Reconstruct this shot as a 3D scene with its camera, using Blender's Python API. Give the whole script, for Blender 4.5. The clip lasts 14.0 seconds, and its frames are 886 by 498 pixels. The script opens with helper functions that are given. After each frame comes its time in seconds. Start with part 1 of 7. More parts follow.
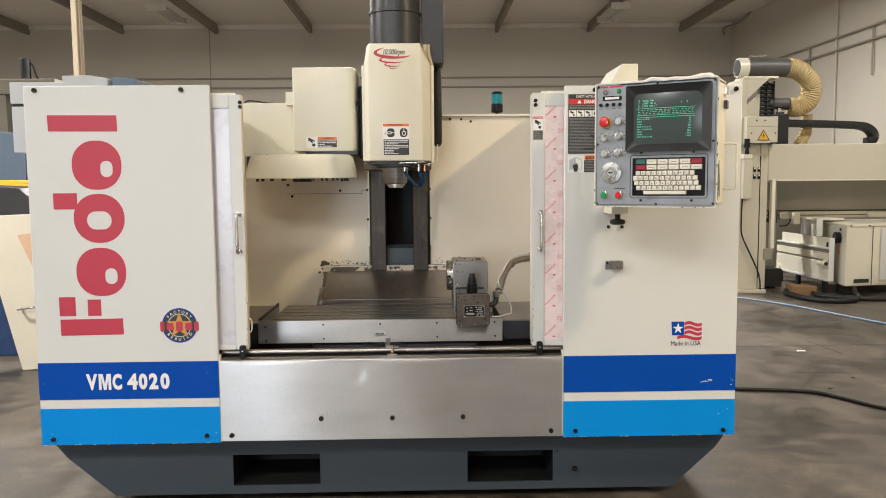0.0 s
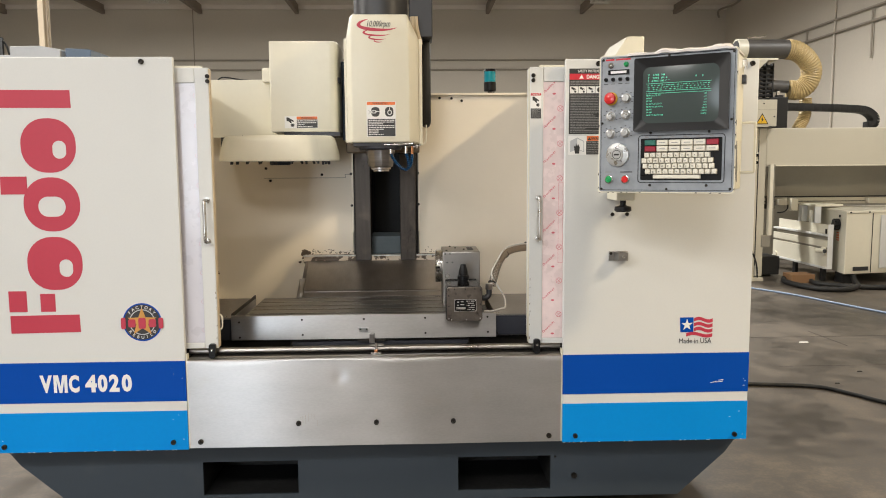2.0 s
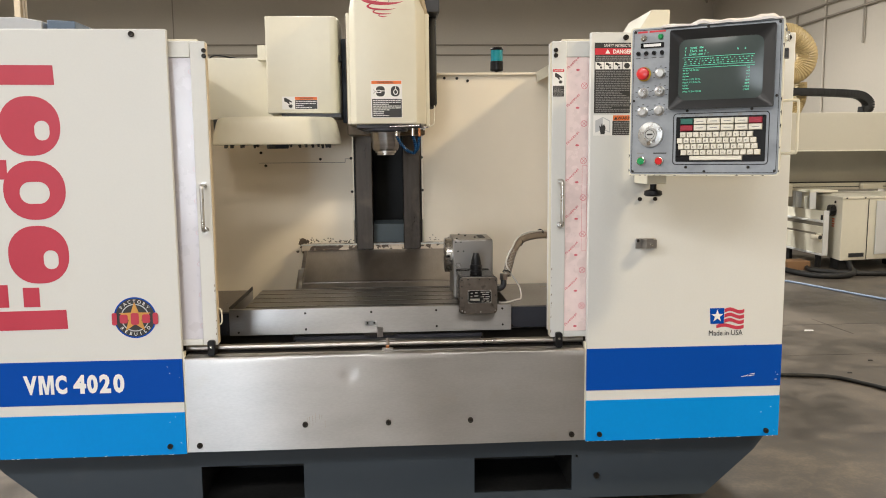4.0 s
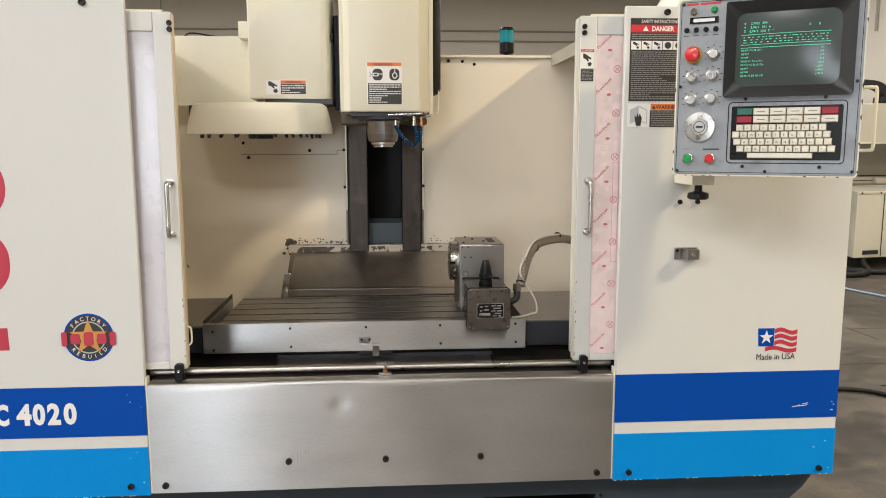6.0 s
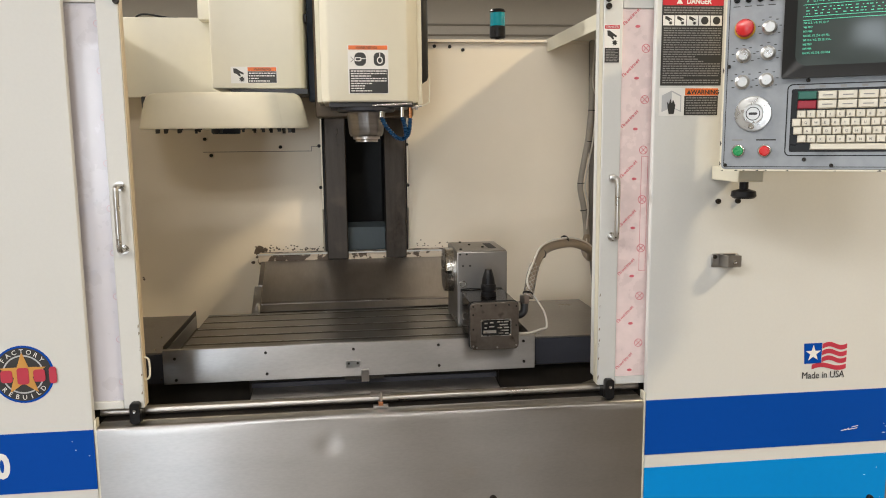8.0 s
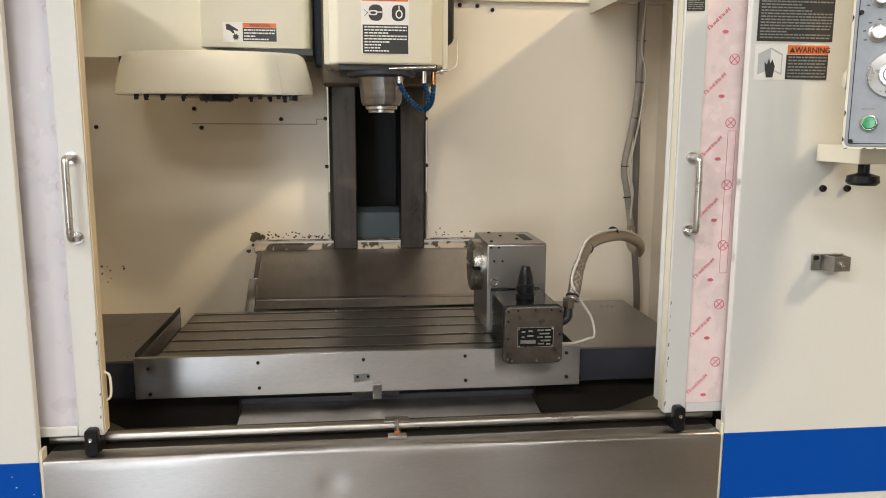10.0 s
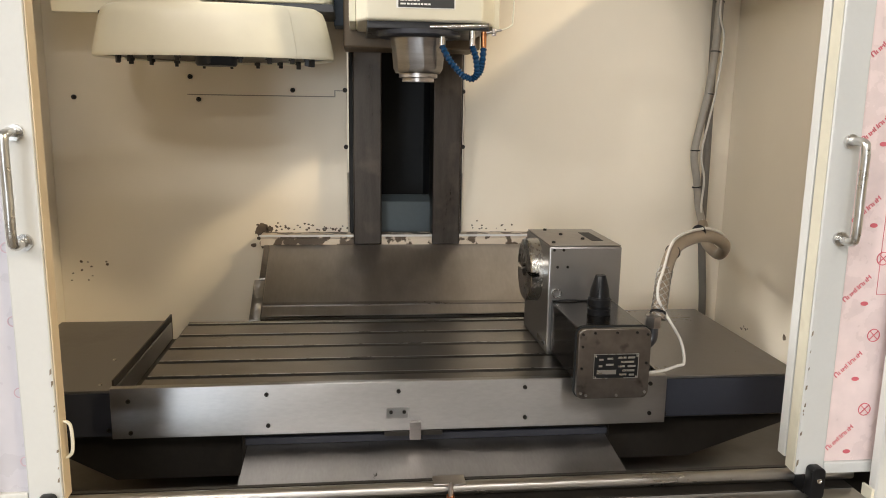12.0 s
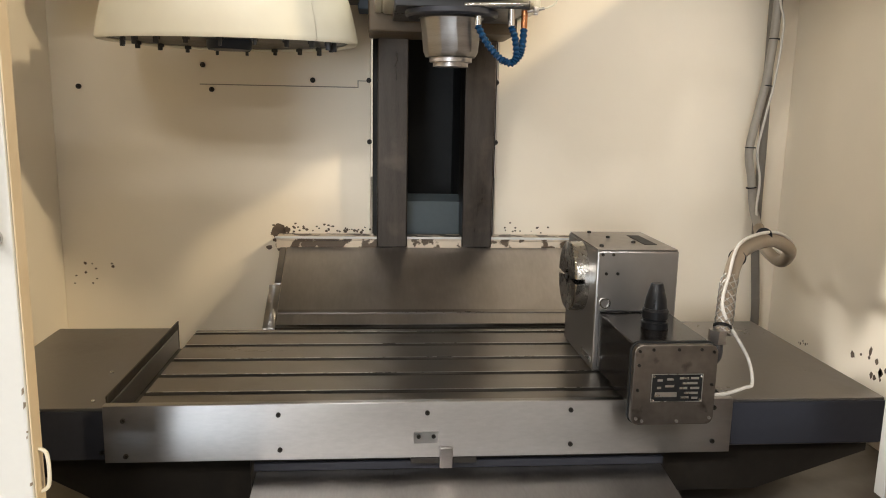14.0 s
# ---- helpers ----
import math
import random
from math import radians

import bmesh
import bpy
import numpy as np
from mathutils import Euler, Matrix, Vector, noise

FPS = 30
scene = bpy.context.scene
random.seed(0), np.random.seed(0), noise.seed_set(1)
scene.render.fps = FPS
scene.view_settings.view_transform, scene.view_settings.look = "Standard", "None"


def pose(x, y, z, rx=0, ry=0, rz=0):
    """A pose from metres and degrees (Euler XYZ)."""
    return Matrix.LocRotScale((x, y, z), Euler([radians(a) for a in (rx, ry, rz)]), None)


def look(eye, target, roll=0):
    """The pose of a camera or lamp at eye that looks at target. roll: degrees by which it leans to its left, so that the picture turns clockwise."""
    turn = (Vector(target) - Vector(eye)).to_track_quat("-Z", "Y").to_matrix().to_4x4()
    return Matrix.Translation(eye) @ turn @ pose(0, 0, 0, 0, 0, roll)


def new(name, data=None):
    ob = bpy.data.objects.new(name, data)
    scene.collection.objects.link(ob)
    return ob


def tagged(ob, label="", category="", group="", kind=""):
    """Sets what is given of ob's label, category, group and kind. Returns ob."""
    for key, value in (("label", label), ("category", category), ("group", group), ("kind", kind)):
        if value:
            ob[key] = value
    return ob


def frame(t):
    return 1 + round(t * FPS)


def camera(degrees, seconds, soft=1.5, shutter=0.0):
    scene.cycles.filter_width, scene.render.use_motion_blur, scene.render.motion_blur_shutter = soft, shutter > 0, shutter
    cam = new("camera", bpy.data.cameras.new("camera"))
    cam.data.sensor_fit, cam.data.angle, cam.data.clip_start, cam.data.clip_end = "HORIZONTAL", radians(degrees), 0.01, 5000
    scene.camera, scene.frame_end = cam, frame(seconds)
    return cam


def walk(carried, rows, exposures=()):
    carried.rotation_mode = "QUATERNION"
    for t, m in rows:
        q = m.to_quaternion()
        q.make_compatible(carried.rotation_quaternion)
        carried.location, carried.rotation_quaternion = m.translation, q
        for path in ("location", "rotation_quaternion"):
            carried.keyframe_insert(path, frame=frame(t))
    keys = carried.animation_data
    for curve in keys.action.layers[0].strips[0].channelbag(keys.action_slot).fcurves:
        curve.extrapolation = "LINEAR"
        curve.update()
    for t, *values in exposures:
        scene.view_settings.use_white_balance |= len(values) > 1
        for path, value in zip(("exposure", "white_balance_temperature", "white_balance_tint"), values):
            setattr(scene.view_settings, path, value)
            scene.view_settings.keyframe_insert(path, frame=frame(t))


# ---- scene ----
cam = camera(60.3, 14.0, 1.0)
PATH = [
    (0, (0.166, -3.465, 1.516), (0.209, -1.473, 1.342), -0.5),
    (0.5, (0.157, -3.448, 1.507), (0.209, -1.457, 1.323), -0.5),
    (1, (0.154, -3.391, 1.5), (0.218, -1.401, 1.305), -0.6),
    (1.5, (0.164, -3.266, 1.504), (0.231, -1.278, 1.3), -0.5),
    (2, (0.178, -3.164, 1.506), (0.247, -1.177, 1.294), -0.4),
    (2.5, (0.17, -3.102, 1.499), (0.243, -1.116, 1.28), -0.4),
    (5, (-0.007, -2.762, 1.482), (0.133, -0.784, 1.222), -0.5),
    (5.5, (0.005, -2.629, 1.486), (0.14, -0.651, 1.218), -0.3),
    (6, (0.025, -2.509, 1.502), (0.161, -0.533, 1.229), -0.1),
    (6.5, (0.025, -2.433, 1.494), (0.176, -0.458, 1.222), -0.0),
    (7, (0.012, -2.348, 1.489), (0.189, -0.374, 1.217), -0.2),
    (7.5, (-0.039, -2.219, 1.499), (0.174, -0.249, 1.224), -0.4),
    (8, (-0.073, -2.123, 1.492), (0.165, -0.157, 1.21), -0.6),
    (8.2, (-0.08, -2.087, 1.483), (0.16, -0.122, 1.197), -0.7),
    (10.5, (-0.095, -1.552, 1.45), (0.13, 0.407, 1.117), 0.5),
    (11, (-0.145, -1.433, 1.452), (0.092, 0.523, 1.105), 0.5),
    (11.5, (-0.163, -1.342, 1.431), (0.073, 0.611, 1.07), 0.7),
    (12, (-0.164, -1.221, 1.43), (0.056, 0.731, 1.059), 0.9),
    (12.5, (-0.156, -1.125, 1.429), (0.037, 0.831, 1.058), 1.2),
    (13, (-0.156, -1.082, 1.401), (0.022, 0.879, 1.045), 1.0),
    (13.5, (-0.17, -1.054, 1.392), (0.006, 0.907, 1.041), 1.0),
    (14, (-0.173, -1.021, 1.386), (-0.006, 0.939, 1.029), 1.1),
]
walk(cam, [(t, look(eye, target, roll)) for t, eye, target, roll in PATH],
     [(0, 0.07), (2.5, 0.09), (6, 0.10), (7.5, 0.05), (8.2, 0.06), (10.5, 0.19), (12.5, 0.42), (14, 0.52)])

# ---- world and light ----
world = bpy.data.worlds.new("world")
world.use_nodes = True
scene.world = world
world.node_tree.nodes["Background"].inputs["Color"].default_value = (0.55, 0.6, 0.7, 1)
world.node_tree.nodes["Background"].inputs["Strength"].default_value = 0.05
scene.view_settings.exposure = 0.0

CEIL = 4.95


def strip_lamp(x, y, watts, colour, sx=1.2, sy=0.35):
    """The tubes of one ceiling fixture."""
    d = bpy.data.lights.new("tube_light", "AREA")
    d.shape, d.size, d.size_y, d.energy, d.color = "RECTANGLE", sx, sy, watts, colour
    o = new("tube_light", d)
    o.matrix_world = pose(x, y, CEIL - 0.24)
    return o


NEUTRAL, WARM, ROSE = (1.0, 0.975, 0.94), (1.0, 0.81, 0.53), (1.0, 0.955, 0.90)
LAMPS = [
    (-4.2, -4.4, 140, ROSE, 2.4), (-1.9, -4.4, 92, NEUTRAL, 2.4), (-0.2, -5.4, 84, NEUTRAL, 2.4), (1.45, -4.4, 32, NEUTRAL, 0.3),
    (-1.0, -9.6, 110, NEUTRAL, 1.2), (2.6, -9.6, 60, NEUTRAL, 1.2),
    (-5.4, -5.0, 160, NEUTRAL, 1.2), (4.5, -1.9, 320, WARM, 0.6), (-5.5, 0.4, 620, ROSE, 1.2), (-0.6, 5.2, 170, NEUTRAL, 1.2),
    # unseen lamps, added to brighten the hall behind the machine
    (5.8, 4.6, 95, NEUTRAL, 1.2), (-7.5, 8.0, 180, NEUTRAL, 1.2), (-3.0, 8.4, 330, NEUTRAL, 1.2), (3.2, 8.6, 330, NEUTRAL, 1.2),
]
for lx, ly, lw, lc, ls in LAMPS:
    strip_lamp(lx, ly, lw, lc, ls)
# daylight through the roller door in the wall behind the camera
GATE = (-5.0, -2.5, 3.4)
sky_d = bpy.data.lights.new("gate_daylight", "AREA")
sky_d.shape, sky_d.size, sky_d.size_y, sky_d.energy, sky_d.color = "RECTANGLE", GATE[1] - GATE[0] - 0.1, GATE[2] - 0.1, 165, (0.84, 0.92, 1.0)
sky_o = new("gate_daylight", sky_d)
sky_o.matrix_world = pose((GATE[0] + GATE[1]) / 2, -13.08, GATE[2] / 2, 90, 0, 0)

# ---- materials ----


def mat(name, colour, rough=0.5, metal=0.0, var=0.12, scale=3.0, fine=60.0, bump=0.0, coat=0.0, stain=None, stain_amt=0.0,
        stain_scale=4.0, stain_at=0.62, stain_soft=0.2, spec=0.5, stretch=(1, 1, 1), rough_var=0.12, aniso=0.0):
    m = bpy.data.materials.new(name)
    m.use_nodes = True
    t = m.node_tree
    n, l = t.nodes, t.links
    b = n["Principled BSDF"]
    b.inputs["Roughness"].default_value = rough
    b.inputs["Metallic"].default_value = metal
    b.inputs["Coat Weight"].default_value = coat
    b.inputs["Specular IOR Level"].default_value = spec
    co = n.new("ShaderNodeTexCoord")
    mp = n.new("ShaderNodeMapping")
    mp.inputs["Scale"].default_value = stretch
    l.new(co.outputs["Object"], mp.inputs["Vector"])
    a = n.new("ShaderNodeTexNoise")
    a.inputs["Scale"].default_value, a.inputs["Detail"].default_value = scale, 5
    f = n.new("ShaderNodeTexNoise")
    f.inputs["Scale"].default_value, f.inputs["Detail"].default_value = fine, 4
    l.new(mp.outputs["Vector"], a.inputs["Vector"])
    l.new(mp.outputs["Vector"], f.inputs["Vector"])
    mix = n.new("ShaderNodeMath")
    mix.operation = "MULTIPLY_ADD"
    mix.inputs[1].default_value = 0.35
    l.new(f.outputs["Fac"], mix.inputs[0])
    big = n.new("ShaderNodeMath")
    big.operation = "MULTIPLY"
    big.inputs[1].default_value = 0.65
    l.new(a.outputs["Fac"], big.inputs[0])
    l.new(big.outputs[0], mix.inputs[2])
    ramp = n.new("ShaderNodeMapRange")
    ramp.inputs["From Min"].default_value, ramp.inputs["From Max"].default_value = 0.3, 0.7
    ramp.inputs["To Min"].default_value, ramp.inputs["To Max"].default_value = 1 - var, 1 + var
    l.new(mix.outputs[0], ramp.inputs["Value"])
    c = n.new("ShaderNodeVectorMath")
    c.operation = "SCALE"
    c.inputs[0].default_value = colour
    l.new(ramp.outputs[0], c.inputs["Scale"])
    out = c.outputs[0]
    if stain:
        s = n.new("ShaderNodeTexNoise")
        s.inputs["Scale"].default_value, s.inputs["Detail"].default_value = stain_scale, 5
        l.new(co.outputs["Object"], s.inputs["Vector"])
        r = n.new("ShaderNodeMapRange")
        r.inputs["From Min"].default_value, r.inputs["From Max"].default_value = stain_at, stain_at + stain_soft
        r.inputs["To Max"].default_value = stain_amt
        l.new(s.outputs["Fac"], r.inputs["Value"])
        x = n.new("ShaderNodeMix")
        x.data_type = "RGBA"
        l.new(r.outputs[0], x.inputs["Factor"])
        l.new(out, x.inputs["A"])
        x.inputs["B"].default_value = (*stain, 1)
        out = x.outputs["Result"]
    l.new(out, b.inputs["Base Color"])
    rr = n.new("ShaderNodeMapRange")
    rr.inputs["From Min"].default_value, rr.inputs["From Max"].default_value = 0.3, 0.7
    rr.inputs["To Min"].default_value, rr.inputs["To Max"].default_value = max(0.02, rough - rough_var), min(1, rough + rough_var)
    l.new(mix.outputs[0], rr.inputs["Value"])
    l.new(rr.outputs[0], b.inputs["Roughness"])
    if bump:
        bp = n.new("ShaderNodeBump")
        bp.inputs["Strength"].default_value, bp.inputs["Distance"].default_value = bump, 0.002
        l.new(f.outputs["Fac"], bp.inputs["Height"])
        l.new(bp.outputs[0], b.inputs["Normal"])
    if aniso:
        b.inputs["Anisotropic"].default_value = aniso
        tg = n.new("ShaderNodeTangent")
        tg.direction_type, tg.axis = "RADIAL", "Z"
        l.new(tg.outputs[0], b.inputs["Tangent"])
        b.inputs["Anisotropic Rotation"].default_value = 0.25
    return m


def glow(name, colour, strength):
    m = bpy.data.materials.new(name)
    m.use_nodes = True
    b = m.node_tree.nodes["Principled BSDF"]
    b.inputs["Base Color"].default_value = (*colour, 1)
    b.inputs["Emission Color"].default_value = (*colour, 1)
    b.inputs["Emission Strength"].default_value = strength
    return m


M_WHITE = mat("white_enamel", (0.625, 0.628, 0.612), 0.42, var=0.03, scale=1.5, fine=120, bump=0.04, stain=(0.42, 0.36, 0.27), stain_amt=0.14, stain_scale=3, stain_at=0.62)
M_CREAM = mat("cream_enamel", (0.70, 0.665, 0.545), 0.32, var=0.03, scale=2, fine=30, bump=0.008, rough_var=0.03, stain=(0.42, 0.33, 0.2), stain_amt=0.14, stain_scale=5, stain_at=0.62)
M_INNER = mat("inner_wall_paint", (0.87, 0.79, 0.655), 0.30, var=0.03, scale=1.2, fine=9, bump=0.01, rough_var=0.02)
M_NAVY = mat("dark_blue_paint", (0.0006, 0.060, 0.36), 0.5, spec=0.12, var=0.06, scale=2, bump=0.04)
M_SKY = mat("light_blue_paint", (0.001, 0.235, 0.66), 0.5, spec=0.12, var=0.05, scale=2, bump=0.04)
M_RED = mat("red_vinyl", (0.46, 0.034, 0.065), 0.45, var=0.05, scale=4)
M_BASE = mat("base_grey_paint", (0.029, 0.040, 0.053), 0.55, var=0.12, scale=2, bump=0.06, stain=(0.07, 0.075, 0.08), stain_amt=0.5, stain_scale=3)
M_STEEL = mat("brushed_steel", (0.45, 0.437, 0.428), 0.37, 1.0, var=0.11, scale=3.2, fine=60, bump=0.05, stretch=(1, 1, 3), rough_var=0.06, stain=(0.40, 0.34, 0.27), stain_amt=0.5, stain_scale=5, stain_at=0.62, aniso=0.96)
M_STEEL2 = mat("dull_steel", (0.46, 0.43, 0.41), 0.34, 1.0, var=0.14, scale=2.5, fine=50, bump=0.06, stretch=(1, 3, 10), rough_var=0.1, stain=(0.2, 0.17, 0.14), stain_amt=0.5, stain_scale=6, stain_at=0.56)
M_SPLASH = mat("satin_splash_steel", (0.60, 0.57, 0.55), 0.36, 1.0, var=0.12, scale=2.2, fine=30, bump=0.03, stretch=(4, 1, 1), rough_var=0.06, stain=(0.34, 0.31, 0.29), stain_amt=0.5, stain_scale=4, stain_at=0.52)
M_TABLE = mat("ground_table_iron", (0.28, 0.257, 0.23), 0.36, 1.0, var=0.16, scale=3, fine=90, bump=0.10, stretch=(1, 6, 1), rough_var=0.1, stain=(0.17, 0.145, 0.12), stain_amt=0.6, stain_scale=5, stain_at=0.52)
M_WAY = mat("way_cover_steel", (0.066, 0.057, 0.050), 0.38, 1.0, var=0.25, scale=5, fine=70, bump=0.08, stretch=(9, 9, 1), stain=(0.15, 0.12, 0.10), stain_amt=0.5, stain_scale=8, stain_at=0.55)
M_DARKSHEET = mat("dark_sheet_metal", (0.26, 0.245, 0.232), 0.36, 0.85, var=0.15, scale=3, fine=70, bump=0.06, stain=(0.17, 0.155, 0.14), stain_amt=0.5)
M_INDIGO = mat("dark_blue_grey", (0.034, 0.036, 0.046), 0.48, 0.0, spec=0.3, var=0.15, scale=3, bump=0.06, stain=(0.04, 0.035, 0.03), stain_amt=0.5)
M_CAST = mat("oily_dark_casting", (0.024, 0.0205, 0.017), 0.40, 0.1, var=0.35, scale=4, bump=0.2, stain=(0.055, 0.042, 0.03), stain_amt=0.6, stain_scale=7, stain_at=0.55)
M_PAN = mat("chip_pan_metal", (0.17, 0.16, 0.145), 0.45, 0.6, var=0.2, scale=3, bump=0.1, stain=(0.08, 0.06, 0.045), stain_amt=0.6, stain_scale=5, stain_at=0.5)
M_PLATE = mat("black_rating_plate", (0.010, 0.010, 0.010), 0.6, spec=0.2, var=0.2)
M_BLACK = mat("black_plastic", (0.009, 0.009, 0.010), 0.32, var=0.1, spec=0.22)
# near-black for rubber parts, and for shade painted into hollows and gaps
M_VOID = mat("dark_rubber_and_shade", (0.006, 0.006, 0.006), 0.6, var=0.2)
M_CHROME = mat("bright_chrome", (0.72, 0.71, 0.69), 0.14, 1.0, var=0.05, scale=8, rough_var=0.05)
M_NOSE = mat("turned_steel", (0.30, 0.285, 0.275), 0.36, 1.0, var=0.2, scale=6, fine=80, stretch=(1, 1, 12), rough_var=0.08)
M_ALU = mat("satin_aluminium", (0.62, 0.61, 0.59), 0.3, 1.0, var=0.06, scale=8)
M_COPPER = mat("copper_fitting", (0.62, 0.27, 0.12), 0.3, 1.0, var=0.1)
M_BLUEHOSE = mat("blue_segment_hose", (0.008, 0.045, 0.115), 0.25, var=0.1)
M_ROT = mat("dark_ground_steel", (0.33, 0.315, 0.30), 0.36, 0.95, var=0.05, scale=5, fine=60, rough_var=0.03)
M_ENDPLATE = mat("browned_steel_plate", (0.17, 0.145, 0.125), 0.34, 0.85, var=0.3, scale=12, fine=60, bump=0.03, rough_var=0.08, stain=(0.035, 0.028, 0.022), stain_amt=0.7, stain_scale=22, stain_at=0.57, stain_soft=0.1)
M_ROTDARK = mat("oily_black_housing", (0.009, 0.0075, 0.0065), 0.18, 0.0, spec=0.38, var=0.2, scale=4, bump=0.03, rough_var=0.07, stain=(0.05, 0.042, 0.035), stain_amt=0.5, stain_scale=9, stain_at=0.64)
M_SATIN = mat("satin_knob_metal", (0.60, 0.60, 0.59), 0.32, 0.8, var=0.06, scale=30)
M_ROTTOP = mat("oiled_steel_top", (0.27, 0.245, 0.22), 0.36, 0.9, var=0.14, scale=6, bump=0.06)
M_BOLT = mat("black_oxide_bolt", (0.03, 0.026, 0.022), 0.45, 0.7, var=0.2, scale=30)
M_FILM_P = mat("pink_protective_film", (0.82, 0.675, 0.66), 0.3, var=0.12, scale=6, fine=40, bump=0.35, coat=0.3)
M_FILM_W = mat("white_protective_film", (0.57, 0.555, 0.61), 0.28, var=0.05, scale=4, fine=22, bump=0.25, coat=0.3)
M_FILMRED = mat("red_film_print", (0.62, 0.13, 0.16), 0.5)
M_FILMFAINT = mat("faint_film_print", (0.55, 0.40, 0.45), 0.5)
M_SIGNW = mat("sign_white", (0.78, 0.77, 0.75), 0.4, var=0.03)
M_SIGNK = mat("sign_black", (0.028, 0.027, 0.027), 0.4, var=0.08)
M_SIGNR = mat("sign_red", (0.55, 0.02, 0.035), 0.4, var=0.05)
M_SIGNO = mat("sign_orange", (0.75, 0.17, 0.035), 0.4, var=0.05)
M_SIGNT = mat("sign_small_print", (0.25, 0.245, 0.24), 0.5)
M_PEND = mat("pendant_grey_blue", (0.285, 0.305, 0.33), 0.40, 0.15, var=0.16, scale=6, fine=60, bump=0.05, stain=(0.11, 0.12, 0.135), stain_amt=0.5, stain_scale=7, stain_at=0.56)
M_KEY = mat("cream_key", (0.72, 0.68, 0.58), 0.45, var=0.05)
M_KEYG = mat("green_key", (0.02, 0.13, 0.10), 0.45)
M_KEYR = mat("maroon_key", (0.30, 0.012, 0.03), 0.45)
M_ESTOP = mat("red_button", (0.62, 0.018, 0.02), 0.3, coat=0.4)
M_GRNBTN = mat("green_button", (0.015, 0.30, 0.09), 0.3, coat=0.3)
M_YELLOW = mat("yellow_plastic", (0.70, 0.42, 0.02), 0.45)
M_CRT = mat("crt_glass", (0.060, 0.075, 0.072), 0.17, var=0.05, rough_var=0.02, spec=0.3)
M_BEZEL = mat("charcoal_bezel", (0.016, 0.0165, 0.018), 0.42, var=0.12, bump=0.06)
M_TOWEL = mat("white_terry_cloth", (0.72, 0.68, 0.66), 0.95, var=0.10, scale=20, fine=300, bump=0.9)
M_TEAL = mat("teal_lens", (0.01, 0.24, 0.30), 0.15, var=0.06, coat=0.5)
M_GREYHOSE = mat("grey_conduit", (0.30, 0.275, 0.24), 0.45, var=0.14, scale=12, bump=0.1)
M_DARKHOSE = mat("dark_grey_conduit", (0.16, 0.145, 0.125), 0.5, var=0.14, scale=12)
M_TAN = mat("tan_conduit", (0.22, 0.17, 0.12), 0.42, var=0.12, scale=12, bump=0.08)
M_WHITECORD = mat("white_cord", (0.58, 0.55, 0.50), 0.45, var=0.05)
M_MESH = mat("wire_sleeve", (0.38, 0.36, 0.33), 0.4, 0.9, var=0.2, scale=40)
M_MOTOR = mat("motor_grey", (0.040, 0.040, 0.043), 0.38, 0.3, var=0.1, bump=0.05)
M_RUST = mat("flaked_rust", (0.12, 0.088, 0.062), 0.75, var=0.35, scale=30, bump=0.4)


def concrete(name, dark, mid, light):
    """Trowelled floor: broad worn patches, mid-size blotches, fine grit and dragged scuffs."""
    m = bpy.data.materials.new(name)
    m.use_nodes = True
    n, l = m.node_tree.nodes, m.node_tree.links
    b = n["Principled BSDF"]
    co = n.new("ShaderNodeTexCoord")
    total = None
    for scale, weight, squash, detail in ((0.7, 0.32, (1, 1, 1), 8), (3.0, 0.28, (1.0, 0.7, 1), 8), (9.0, 0.22, (0.8, 1.2, 1), 7), (55.0, 0.18, (1, 1, 1), 4)):
        mp = n.new("ShaderNodeMapping")
        mp.inputs["Scale"].default_value = squash
        mp.inputs["Rotation"].default_value = (0, 0, 0.35 * scale)
        l.new(co.outputs["Object"], mp.inputs["Vector"])
        t = n.new("ShaderNodeTexNoise")
        t.inputs["Scale"].default_value, t.inputs["Detail"].default_value, t.inputs["Distortion"].default_value = scale, detail, 0.6
        l.new(mp.outputs["Vector"], t.inputs["Vector"])
        a = n.new("ShaderNodeMath")
        a.operation = "MULTIPLY_ADD"
        a.inputs[1].default_value = weight
        l.new(t.outputs["Fac"], a.inputs[0])
        if total is None:
            a.inputs[2].default_value = 0.0
        else:
            l.new(total, a.inputs[2])
        total = a.outputs[0]
    r = n.new("ShaderNodeValToRGB")
    r.color_ramp.elements[0].position, r.color_ramp.elements[0].color = 0.41, (*dark, 1)
    r.color_ramp.elements[1].position, r.color_ramp.elements[1].color = 0.59, (*light, 1)
    r.color_ramp.elements.new(0.49).color = (*mid, 1)
    l.new(total, r.inputs["Fac"])
    l.new(r.outputs["Color"], b.inputs["Base Color"])
    q = n.new("ShaderNodeMapRange")
    q.inputs["From Min"].default_value, q.inputs["From Max"].default_value = 0.4, 0.6
    q.inputs["To Min"].default_value, q.inputs["To Max"].default_value = 0.34, 0.62
    l.new(total, q.inputs["Value"])
    l.new(q.outputs[0], b.inputs["Roughness"])
    bp = n.new("ShaderNodeBump")
    bp.inputs["Strength"].default_value, bp.inputs["Distance"].default_value = 0.25, 0.004
    l.new(total, bp.inputs["Height"])
    l.new(bp.outputs[0], b.inputs["Normal"])
    return m


